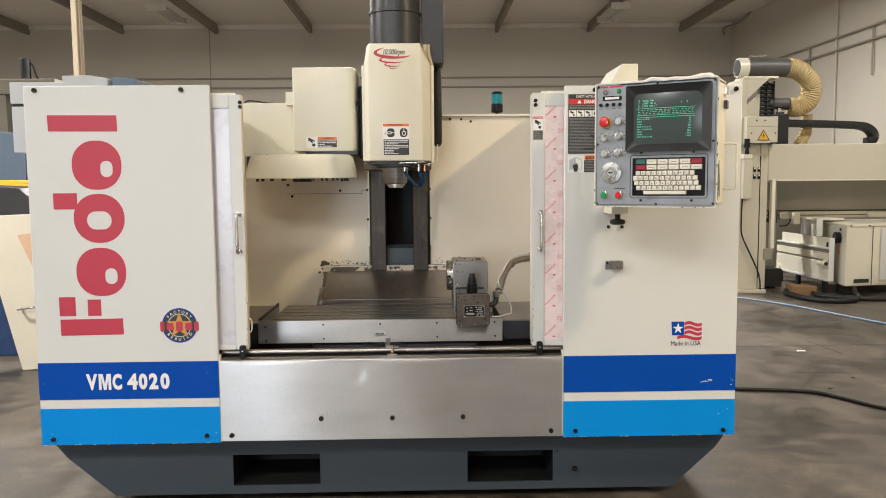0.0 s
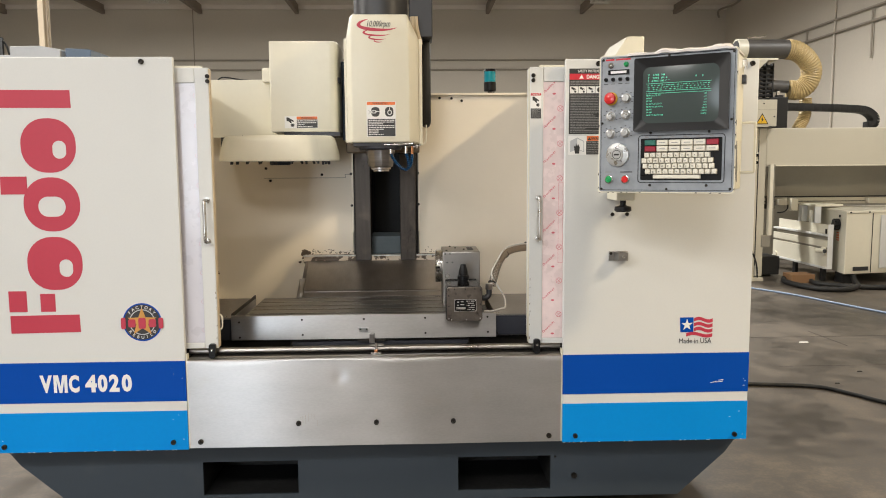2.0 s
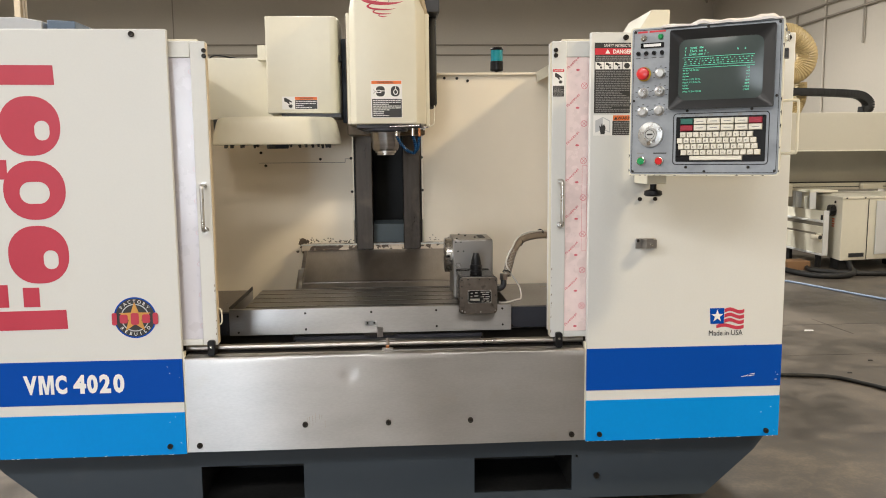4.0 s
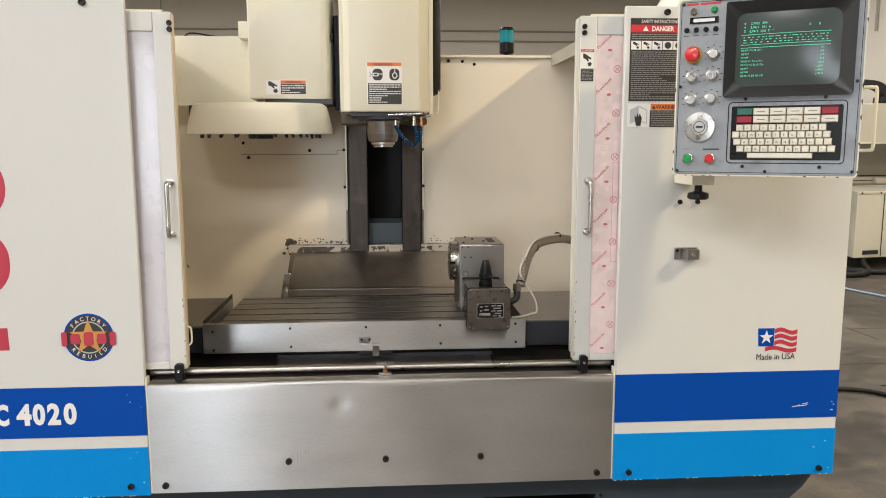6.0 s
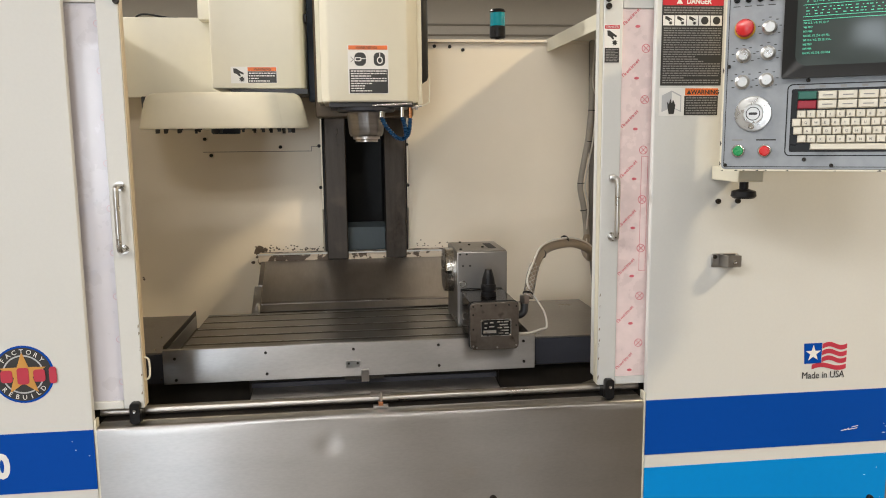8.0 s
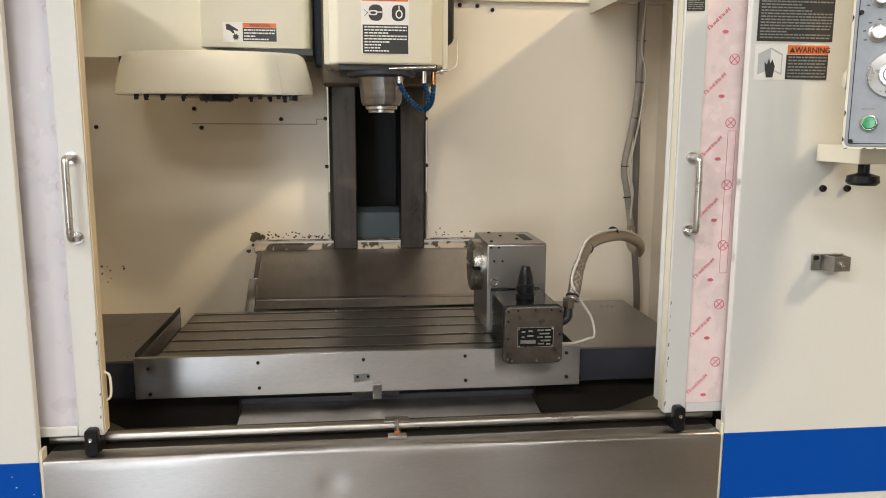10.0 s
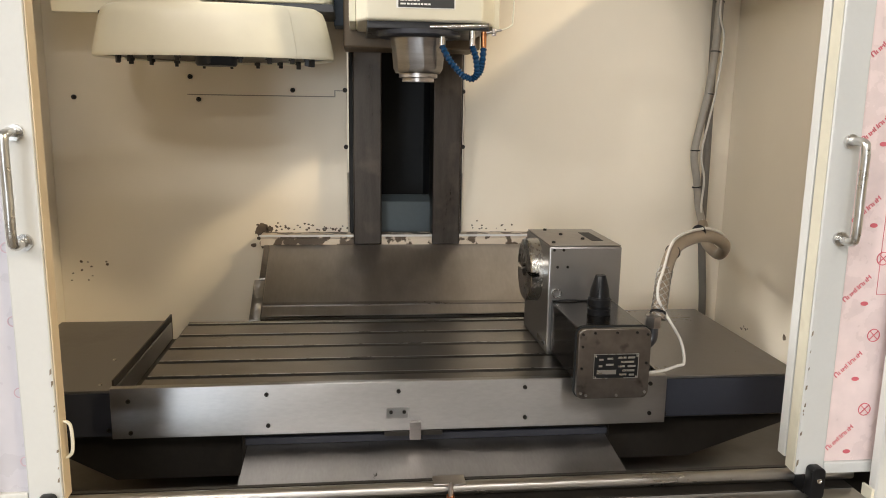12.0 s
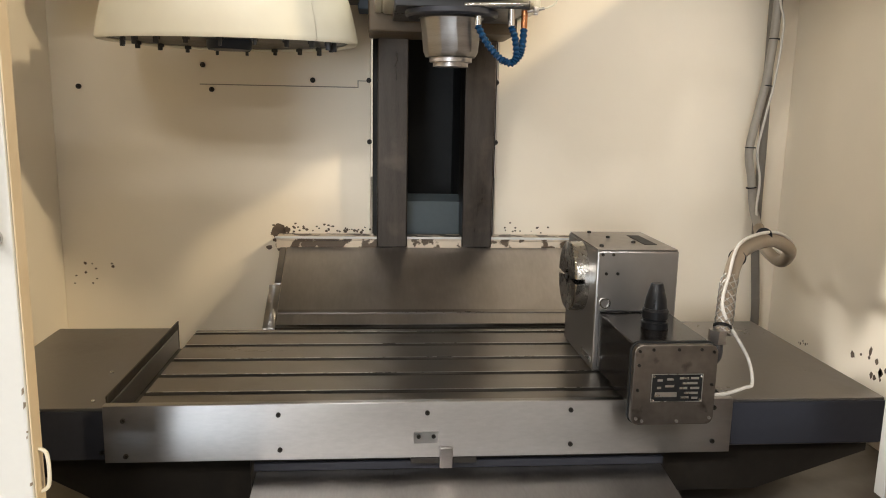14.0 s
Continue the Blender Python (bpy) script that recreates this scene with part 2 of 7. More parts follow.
M_FLOOR = concrete("stained_concrete", (0.022, 0.018, 0.014), (0.060, 0.050, 0.039), (0.135, 0.113, 0.088))
M_WALL = mat("painted_block_wall", (0.56, 0.515, 0.44), 0.8, var=0.05, scale=0.5, fine=20, bump=0.1)
M_CEIL = mat("plywood_ceiling", (0.72, 0.675, 0.605), 0.8, var=0.08, scale=0.6, fine=10, stretch=(0.3, 1, 1))
M_BEAM = mat("dark_timber", (0.25, 0.21, 0.175), 0.75, var=0.25, scale=2, fine=25, stretch=(1, 0.1, 1), bump=0.2)
M_PIPE = mat("wall_conduit_paint", (0.30, 0.27, 0.22), 0.6, var=0.08)
M_POST = mat("raw_timber", (0.48, 0.40, 0.29), 0.7, var=0.12, scale=3, fine=30, stretch=(4, 4, 0.5), bump=0.2)
M_LGREY = mat("light_grey_enamel", (0.46, 0.47, 0.49), 0.4, var=0.05)
M_BLUESTEEL = mat("dusty_blue_enamel", (0.09, 0.13, 0.19), 0.5, var=0.1)
M_DEEPBLUE = mat("deep_blue_enamel", (0.008, 0.028, 0.085), 0.45, var=0.15)
M_DULLRED = mat("dull_red_enamel", (0.16, 0.03, 0.035), 0.5, var=0.15)
M_PLY = mat("plywood_board", (0.46, 0.30, 0.19), 0.65, var=0.12, scale=3, fine=30, stretch=(1, 1, 0.2))
M_ROUTER = mat("router_putty_enamel", (0.52, 0.485, 0.39), 0.42, var=0.04, scale=1.5, bump=0.03, stain=(0.36, 0.31, 0.24), stain_amt=0.2, stain_scale=3)
# darker copy of the putty, with the shade of recesses put into the colour
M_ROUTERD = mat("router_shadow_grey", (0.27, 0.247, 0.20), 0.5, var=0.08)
M_DUCT = mat("amber_flex_duct", (0.43, 0.32, 0.145), 0.5, var=0.16, scale=6)
M_PIPEDARK = mat("dark_plastic_duct", (0.075, 0.07, 0.065), 0.5, var=0.15, scale=8, bump=0.05)
M_CARD = mat("brown_cardboard", (0.22, 0.12, 0.055), 0.8, var=0.12)
M_CYAN = mat("pale_blue_cord", (0.20, 0.27, 0.38), 0.5)
M_FIXT = mat("fixture_white_enamel", (0.62, 0.60, 0.54), 0.45, var=0.04)
M_GREEN = glow("phosphor_green", (0.14, 0.80, 0.52), 0.27)
M_TUBE = glow("lamp_tube", (1.0, 0.93, 0.82), 6.0)

# ---- mesh helpers ----


def finish(name, bm, material, parent=None, label="", smooth=False):
    bmesh.ops.recalc_face_normals(bm, faces=bm.faces)
    me = bpy.data.meshes.new(name)
    bm.to_mesh(me)
    bm.free()
    me.materials.append(material)
    if smooth:
        for p in me.polygons:
            p.use_smooth = True
        areas = [p.area for p in me.polygons]
        flat_sided = len(areas) > 6 and max(areas) > 0.08 * sum(areas)
        me.set_sharp_from_angle(angle=radians(20 if flat_sided else 38))
    o = new(name, me)
    if parent:
        o.parent = parent
    if label:
        o["label"] = label
    return o


def part(name, bm, material, parent, label="", smooth=True):
    return finish(name, bm, material, parent, label, smooth)


def thing(name, label, category, at=(0, 0, 0), group="", kind=""):
    e = new(name)
    e.location = at
    e.empty_display_size = 0.1
    return tagged(e, label, category, group, kind)


def box(x0, x1, y0, y1, z0, z1, bevel=0.0, seg=2, bm=None):
    b = bmesh.new()
    vs = [b.verts.new((x, y, z)) for x in (x0, x1) for y in (y0, y1) for z in (z0, z1)]
    for f in ((0, 1, 3, 2), (4, 6, 7, 5), (0, 4, 5, 1), (2, 3, 7, 6), (0, 2, 6, 4), (1, 5, 7, 3)):
        b.faces.new([vs[i] for i in f])
    if bevel:
        bmesh.ops.bevel(b, geom=b.edges[:], offset=bevel, segments=seg, profile=0.5, affect="EDGES")
    return join(bm, b)


def join(bm, b):
    if bm is None:
        return b
    me = bpy.data.meshes.new("joining")
    b.to_mesh(me)
    b.free()
    bm.from_mesh(me)
    bpy.data.meshes.remove(me)
    return bm


def prism(pts, axis, a, b, bevel=0.0, bm=None):
    """A polygon swept along an axis from a to b. The polygon is in (y, z), (x, z) or (x, y)."""
    m = bmesh.new()

    def at(p, v):
        return {"x": (v, p[0], p[1]), "y": (p[0], v, p[1]), "z": (p[0], p[1], v)}[axis]
    lo = [m.verts.new(at(p, a)) for p in pts]
    hi = [m.verts.new(at(p, b)) for p in pts]
    m.faces.new(lo)
    m.faces.new(hi)
    for i in range(len(pts)):
        j = (i + 1) % len(pts)
        m.faces.new((lo[i], lo[j], hi[j], hi[i]))
    if bevel:
        bmesh.ops.recalc_face_normals(m, faces=m.faces)
        bmesh.ops.bevel(m, geom=m.edges[:], offset=bevel, segments=2, profile=0.5, affect="EDGES")
    return join(bm, m)


def lathe(profile, n=32, m=None, bm=None, a0=0.0, a1=360.0):
    """(radius, z) pairs turned about z, then moved by m."""
    b = bmesh.new()
    full = a1 - a0 >= 360
    k = n if full else n + 1
    rings = []
    for r, z in profile:
        rings.append([b.verts.new((r * math.cos(radians(a0 + (a1 - a0) * i / n)), r * math.sin(radians(a0 + (a1 - a0) * i / n)), z)) for i in range(k)])
    for u, v in zip(rings, rings[1:]):
        for i in range(n):
            j = (i + 1) % k
            b.faces.new((u[i], u[j], v[j], v[i]))
    if full:
        if profile[0][0] > 1e-6:
            b.faces.new(rings[0])
        if profile[-1][0] > 1e-6:
            b.faces.new(rings[-1])
    else:
        for i in (0, n):
            b.faces.new([r[i] for r in rings])
    bmesh.ops.remove_doubles(b, verts=b.verts, dist=1e-6)
    if m is not None:
        b.transform(m)
    return join(bm, b)


def rod(p, q, r, r2=None, n=16, bm=None, bevel=0.0):
    p, q = Vector(p), Vector(q)
    d = (q - p).length
    rot = (q - p).to_track_quat("Z", "Y").to_matrix().to_4x4()
    r2 = r if r2 is None else r2
    prof = [(r, 0), (r2, d)]
    if bevel:
        prof = [(r - bevel, 0), (r, bevel), (r2, d - bevel), (r2 - bevel, d)]
    return lathe(prof, n, Matrix.Translation(p) @ rot, bm)


def smooth_path(pts, steps=8):
    p = [Vector(v) for v in pts]
    out = []
    for i in range(len(p) - 1):
        a, b, c, d = p[max(i - 1, 0)], p[i], p[i + 1], p[min(i + 2, len(p) - 1)]
        for s in range(steps):
            t = s / steps
            out.append(0.5 * (2 * b + (c - a) * t + (2 * a - 5 * b + 4 * c - d) * t * t + (3 * b - a - 3 * c + d) * t ** 3))
    out.append(p[-1])
    return out


def tube(pts, r, n=10, steps=8, bm=None, rib=0.0, rib_step=0.0):
    """A round hose through the points; rib swells it in rings."""
    path = smooth_path(pts, steps)
    b = bmesh.new()
    rings, up = [], Vector((0.01, 0.02, 1))
    run = 0.0
    for i, p in enumerate(path):
        d = (path[min(i + 1, len(path) - 1)] - path[max(i - 1, 0)]).normalized()
        side = d.cross(up)
        if side.length < 1e-3:
            side = d.cross(Vector((1, 0, 0)))
        side.normalize()
        up = side.cross(d).normalized()
        if i:
            run += (p - path[i - 1]).length
        rr = r + (rib if rib and i % 2 else 0.0)
        rings.append([b.verts.new(p + rr * (math.cos(2 * math.pi * k / n) * side + math.sin(2 * math.pi * k / n) * up)) for k in range(n)])
    for u, v in zip(rings, rings[1:]):
        for k in range(n):
            b.faces.new((u[k], u[(k + 1) % n], v[(k + 1) % n], v[k]))
    b.faces.new(rings[0])
    b.faces.new(rings[-1])
    return join(bm, b)


def disc_pts(cx, cy, rx, ry, n=24, a0=0, a1=360):
    return [(cx + rx * math.cos(radians(a0 + (a1 - a0) * i / n)), cy + ry * math.sin(radians(a0 + (a1 - a0) * i / n))) for i in range(n + (0 if a1 - a0 >= 360 else 1))]


def rounded(x0, x1, y0, y1, r, n=6):
    pts = []
    for cx, cy, a in ((x1 - r, y1 - r, 0), (x0 + r, y1 - r, 90), (x0 + r, y0 + r, 180), (x1 - r, y0 + r, 270)):
        pts += [(cx + r * math.cos(radians(a + 90 * i / n)), cy + r * math.sin(radians(a + 90 * i / n))) for i in range(n + 1)]
    return pts


def ring_plate(outer, inner, y, depth):
    """A flat plate in x, z with a hole; both outlines have the same count."""
    b = bmesh.new()
    rows = [[b.verts.new((x, yy, z)) for x, z in o] for o in (outer, inner) for yy in (y, y - depth)]
    n = len(outer)
    of, ob, nf, nb = rows
    for i in range(n):
        j = (i + 1) % n
        b.faces.new((ob[i], ob[j], nb[j], nb[i]))
        b.faces.new((of[i], of[j], nf[j], nf[i]))
        b.faces.new((of[i], of[j], ob[j], ob[i]))
        b.faces.new((nf[i], nf[j], nb[j], nb[i]))
    return b


def bolt(x, y, z, r, parent, axis="-y", material=None, name="bolt"):
    """A socket-head bolt with a hollow head."""
    prof = [(0.0, r * 0.55), (r * 0.5, r * 0.55), (r * 0.55, r * 0.95), (r * 0.85, r), (r, r * 0.8), (r, 0), (0, 0)]
    turn = {"-y": pose(0, 0, 0, 90), "z": pose(0, 0, 0), "-x": pose(0, 0, 0, 0, -90), "x": pose(0, 0, 0, 0, 90)}[axis]
    b = lathe(prof, 14, Matrix.Translation((x, y, z)) @ turn)
    return part(name, b, material or M_BOLT, parent)


def words(name, s, size, m, material, parent, bold=0.0, squeeze=1.0, align="LEFT", slant=0.0):
    """Letters in the built-in font, lying in the local x, y plane of m."""
    c = bpy.data.curves.new(name, "FONT")
    c.body, c.size, c.extrude, c.offset, c.align_x, c.resolution_u = s, size, 0.0004, bold, align, 3
    o = bpy.data.objects.new(name, c)
    scene.collection.objects.link(o)
    bpy.context.view_layer.update()
    me = bpy.data.meshes.new_from_object(o.evaluated_get(bpy.context.evaluated_depsgraph_get()))
    bpy.data.objects.remove(o)
    bpy.data.curves.remove(c)
    me.transform(m @ Matrix(((squeeze, slant, 0, 0), (0, 1, 0, 0), (0, 0, 1, 0), (0, 0, 0, 1))))
    me.name = name
    me.materials.clear()
    me.materials.append(material)
    t = new(name, me)
    t.parent = parent
    return t


FRONT = pose(0, 0, 0, 90)  # letters upright, facing the -y side


def on_front(x, y, z):
    return Matrix.Translation((x, y, z)) @ FRONT

# ---- the hall ----
X0, X1, Y0, Y1 = -11.0, 7.5, -13.0, 15.0


def slab(name, x0, x1, y0, y1, z0, z1, material, label, category):
    o = finish(name, box(x0, x1, y0, y1, z0, z1), material)
    return tagged(o, label, category, kind="structure")


floor = slab("floor", X0 - 0.2, X1 + 0.2, Y0 - 0.2, Y1 + 0.2, -0.15, 0.0, M_FLOOR, "stained and polished brown-grey concrete workshop floor", "floor")
slab("wall_north", X0, X1, Y1, Y1 + 0.2, 0.0, CEIL + 0.45, M_WALL, "drab beige painted rear wall of the hall", "wall")
b = box(X0, GATE[0], Y0 - 0.2, Y0, 0.0, CEIL + 0.45)
box(GATE[1], X1, Y0 - 0.2, Y0, 0.0, CEIL + 0.45, bm=b)
box(GATE[0], GATE[1], Y0 - 0.2, Y0, GATE[2], CEIL + 0.45, bm=b)
tagged(finish("wall_south", b, M_WALL), "beige painted front wall of the hall with open roller door", "wall", kind="structure")
tagged(finish("backdrop", box(GATE[0] - 6, GATE[1] + 6, Y0 - 6.3, Y0 - 6.2, -0.2, 9.0), glow("overcast_daylight", (0.84, 0.92, 1.0), 4.0)), "plain bright overcast daylight outside the roller door", "backdrop", kind="structure")
slab("wall_east", X1, X1 + 0.2, Y0, Y1, 0.0, CEIL + 0.45, M_WALL, "beige painted side wall with pipes", "wall")
slab("wall_west", X0 - 0.2, X0, Y0, Y1, 0.0, CEIL + 0.45, M_WALL, "beige painted side wall of the hall", "wall")
slab("ceiling", X0, X1, Y0, Y1, CEIL + 0.3, CEIL + 0.45, M_CEIL, "plywood roof deck over dark timber purlins", "ceiling")
for i in range(8):
    x = -9.12 + 2.2 * i
    b = box(x - 0.04, x + 0.04, Y0, Y1, CEIL + 0.10, CEIL + 0.3)
    tagged(finish("purlin", b, M_BEAM), "dark timber roof purlin under the deck", "beam", "roof purlins", "structure")
b = box(X0, X1, Y1 - 0.05, Y1, CEIL + 0.2, CEIL + 0.3)
tagged(finish("trim", b, M_CEIL), "pale timber ledger along the top of the wall", "trim", kind="structure")
M_JOINT = mat("joint_dirt", (0.018, 0.015, 0.012), 0.8, var=0.3, scale=8)
for pts in ([(X0, 3.326), (X1, 3.326), (X1, 3.334), (X0, 3.334)], [(3.735, 3.55), (3.742, 3.55), (3.778, 2.98), (3.768, 2.98)], [(2.9, 2.36), (X1, 2.346), (X1, 2.35), (2.9, 2.364)], [(-4.2, X0 / 2), (-4.192, X0 / 2), (-4.192, Y1), (-4.2, Y1)]):
    tagged(finish("floor_joint", prism(pts, "z", -0.004, 0.0006), M_JOINT), "narrow dark joint in the concrete", "joint", kind="structure")
# wall joints and conduits
for x in (-4.9, 0.0):
    b = box(x - 0.012, x + 0.012, Y1 - 0.006, Y1, 0.0, CEIL + 0.2)
    tagged(finish("wall_joint", b, M_PIPE), "thin vertical joint in the rear wall", "joint", kind="structure")
for z, r in ((4.0, 0.02), (3.78, 0.02)):
    b = rod((X0 + 0.05, Y1 - 0.05, z), (X1 - 0.05, Y1 - 0.05, z), r, n=10)
    tagged(finish("wall_pipe", b, M_PIPE, smooth=True), "painted conduit pipe along the rear wall", "pipe", kind="structure")
    b = rod((X1 - 0.05, Y0 + 0.05, z), (X1 - 0.05, Y1 - 0.05, z), r, n=10)
    tagged(finish("wall_pipe", b, M_PIPE, smooth=True), "painted conduit pipe along the side wall", "pipe", kind="structure")
for y, z0, z1 in ((9.03, 3.2, 3.98), (11.1, 3.3, 4.0)):
    b = rod((X1 - 0.04, y, z0), (X1 - 0.04, y, z1), 0.016, n=8)
    tagged(finish("wall_pipe", b, M_PIPE, smooth=True), "short vertical drop of painted conduit", "pipe", kind="structure")
b = rod((X1 - 0.04, 10.15, 0.0), (X1 - 0.04, 10.15, CEIL + 0.3), 0.016, n=8)
tagged(finish("wall_pipe", b, M_WALL, smooth=True), "pale vertical pipe on the side wall", "pipe", kind="structure")
b = tube([(X1 - 0.06, 13.6, 5.3), (X1 - 0.06, 14.3, 5.15), (X1 - 0.2, 14.9, 5.12), (X1 - 0.2, 14.9, 4.95)], 0.025, 8)
tagged(finish("wall_pipe", b, M_PIPE, smooth=True), "bent conduit near the wall corner", "pipe", kind="structure")


def ceiling_light(x, y, lit=True, length=1.2):
    t = thing("ceiling_light", "white enamelled fluorescent strip fixture on the ceiling", "ceiling light", (x, y, CEIL - 0.2), "ceiling lights")
    h, half = bmesh.new(), length / 2
    for sx in (-1, 1):
        prism([(sx * (half + 0.02), 0.02), (sx * half, 0.02), (sx * half, 0.14), (sx * (half + 0.02), 0.14)], "y", -0.18, 0.18, bm=h)
    prism([(-0.19, 0.02), (-0.12, 0.14), (0.12, 0.14), (0.19, 0.02), (0.185, 0.02), (0.117, 0.13), (-0.117, 0.13), (-0.185, 0.02)], "x", -half, half, bm=h)
    part("housing", h, M_FIXT, t)
    for dx in (-half * 0.67, half * 0.67):
        part("hanger", rod((dx, 0, 0.138), (dx, 0, 0.5), 0.006, n=6), M_FIXT, t)
    for dy in (-0.09, 0.0, 0.09):
        part("lamp_tube", rod((0.01 - half, dy, 0.06), (half - 0.01, dy, 0.06), 0.013, n=10), M_TUBE if lit else M_FIXT, t)
    return t


for lx, ly, lw, lc, ls in LAMPS:
    ceiling_light(lx, ly, True, max(ls, 0.6))
for lx, ly in ((-4.85, 11.9), (3.9, 11.9)):
    ceiling_light(lx, ly, False).rotation_euler = (0, 0, radians(90))

# ---- the machining centre ----
mc = thing("machining_center", "large white and cream vertical machining centre with blue stripes", "milling machine")
D = 0.075  # the axes stand this far from their zero

# base
BZ0, BZ1, BY = 0.036, 0.34, 0.10
base = part("base", prism([(-1.552, 0.228), (1.55, 0.228), (1.63, 0.34), (-1.64, 0.34)], "y", BY, BY + 0.012), M_BASE, mc, "dark blue-grey painted welded base with two fork pockets", smooth=False)
for pts in ([(-1.33, BZ0), (-0.77, BZ0), (-0.77, 0.228), (-1.552, 0.228)], [(-0.355, BZ0), (0.352, BZ0), (0.352, 0.228), (-0.355, 0.228)],
            [(0.765, BZ0), (1.34, BZ0), (1.55, 0.228), (0.765, 0.228)], [(-0.77, BZ0), (-0.355, BZ0), (-0.355, 0.076), (-0.77, 0.076)],
            [(0.352, BZ0), (0.765, BZ0), (0.765, 0.073), (0.352, 0.073)]):
    part("front_plate", prism(pts, "y", BY, BY + 0.012), M_BASE, base, smooth=False)
for pts in ([(-1.33, BZ0), (1.34, BZ0), (1.34, BZ0 + 0.01), (-1.33, BZ0 + 0.01)], [(-1.33, BZ0), (-1.64, 0.34), (-1.62, 0.34), (-1.31, BZ0)], [(1.34, BZ0), (1.63, 0.34), (1.61, 0.34), (1.32, BZ0)]):
    part("base_plate", prism(pts, "y", BY + 0.012, 1.9), M_BASE, base, smooth=False)
# black cross plate and pocket linings put the pockets' inner shade into colour
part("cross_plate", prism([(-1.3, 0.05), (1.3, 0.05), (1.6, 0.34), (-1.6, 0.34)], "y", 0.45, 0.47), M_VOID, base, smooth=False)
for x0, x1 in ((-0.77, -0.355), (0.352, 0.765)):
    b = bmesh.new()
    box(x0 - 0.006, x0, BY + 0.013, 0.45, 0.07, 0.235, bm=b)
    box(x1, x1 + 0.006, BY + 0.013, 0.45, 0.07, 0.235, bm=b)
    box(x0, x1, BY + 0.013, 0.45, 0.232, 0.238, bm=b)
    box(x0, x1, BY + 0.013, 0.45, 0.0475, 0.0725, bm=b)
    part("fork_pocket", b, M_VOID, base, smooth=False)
bolt(0.87, BY, 0.135, 0.013, base)
bolt(0.785, BY, 0.222, 0.005, base)
for x in (-1.15, 0.0, 1.15):
    for y in (0.25, 1.6):
        part("leveling_foot", rod((x, y, 0.0), (x, y, 0.04), 0.06, n=20, bevel=0.006), M_VOID, mc)

# front cabinet panels
LX0, LX1, RX0, RX1, CZ0, CZ1 = -1.615, -0.795, 0.795, 1.602, 0.324, 1.957


def cabinet(name, x0, x1, z1, outer):
    c = part(name, box(x0, x1, 0.0, 0.022, CZ0, z1, 0.004), M_WHITE, mc, "white enamelled sheet-metal front cabinet")
    xo = x0 if outer < 0 else x1 - 0.02
    part("side_panel", box(xo, xo + 0.02, 0.023, 1.42, CZ0, z1 - 0.002, 0.003), M_WHITE, c)
    xi, xj = (x0 + 0.021, -1.163) if outer < 0 else (1.163, x1 - 0.021)
    part("top_panel", box(xi, xj, 0.10, 1.42, z1 - 0.02, z1 - 0.003, 0.003), M_WHITE, c)
    part("bottom_panel", box(xi, xj, 0.10, 1.40, CZ0 + 0.02, CZ0 + 0.04), M_WHITE, c)
    return c


left_cab = cabinet("left_cabinet", LX0, LX1, CZ1, -1)
right_cab = cabinet("right_cabinet", RX0, RX1, CZ1 - 0.012, 1)
for cab, x0, x1 in ((left_cab, LX0, LX1), (right_cab, RX0, RX1)):
    part("dark_blue_stripe", box(x0 + 0.001, x1 - 0.001, -0.0018, 0.003, 0.537, 0.709), M_NAVY, cab, "dark blue painted band", smooth=False)
    part("light_blue_stripe", box(x0 + 0.001, x1 - 0.001, -0.0018, 0.003, CZ0 + 0.001, 0.495), M_SKY, cab, "light blue painted band with chipped edge", smooth=False)
    r = random.Random(5 if x0 < 0 else 6)
    chips = bmesh.new()
    for _ in range(22):
        cx = r.uniform(x0 + 0.01, x1 - 0.01)
        w = r.uniform(0.001, 0.006)
        prism([(cx - w, CZ0), (cx + w, CZ0), (cx + w * 0.5, CZ0 + r.uniform(0.0006, 0.0025)), (cx - w * 0.7, CZ0 + r.uniform(0.0006, 0.002))], "y", -0.0026, -0.0019, bm=chips)
    for _ in range(8):
        edge = r.choice((x0, x1)) if x0 < 0 else x1
        cx, cz, w = edge + (0.012 + abs(r.gauss(0, 0.03))) * (1 if edge == x0 else -1), r.uniform(0.34, 0.68), r.uniform(0.0007, 0.002)
        prism(disc_pts(cx, cz, w * r.uniform(1, 3), w * r.uniform(0.4, 1), 6, r.uniform(0, 60), 359), "y", -0.0026, -0.0019, bm=chips)
    part("chipped_paint", chips, M_SIGNW, cab, "chips of bare white undercoat", smooth=False)["kind"] = "stuff"
for x, z in ((-1.562, 1.937), (-0.918, 1.937), (-1.56, 0.352), (-0.858, 0.359)):
    bolt(x, -0.002, z, 0.0105, left_cab, name="screw")
for x, z in ((0.852, 0.354), (1.547, 0.348), (1.57, 1.925), (0.93, 1.925)):
    bolt(x, -0.002, z, 0.0105, right_cab, name="screw")
sc = bmesh.new()
for x0, z0, x1, z1 in ((1.435, 0.577, 1.452, 0.580), (1.450, 0.578, 1.462, 0.584), (1.458, 0.579, 1.490, 0.583), (1.470, 0.587, 1.492, 0.590)):
    prism([(x0, z0), (x1, z1), (x1, z1 + 0.0022), (x0, z0 + 0.0016)], "y", -0.0026, -0.0019, bm=sc)
part("scuff_mark", sc, M_SIGNW, right_cab, "white scratches through the blue paint", smooth=False)["kind"] = "stuff"
for x in (0.998, 1.059):
    bolt(x, -0.001, 1.307, 0.008, right_cab, name="screw")

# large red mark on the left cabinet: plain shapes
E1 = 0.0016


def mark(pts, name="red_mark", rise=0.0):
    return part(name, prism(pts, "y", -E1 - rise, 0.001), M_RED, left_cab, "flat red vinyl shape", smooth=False)


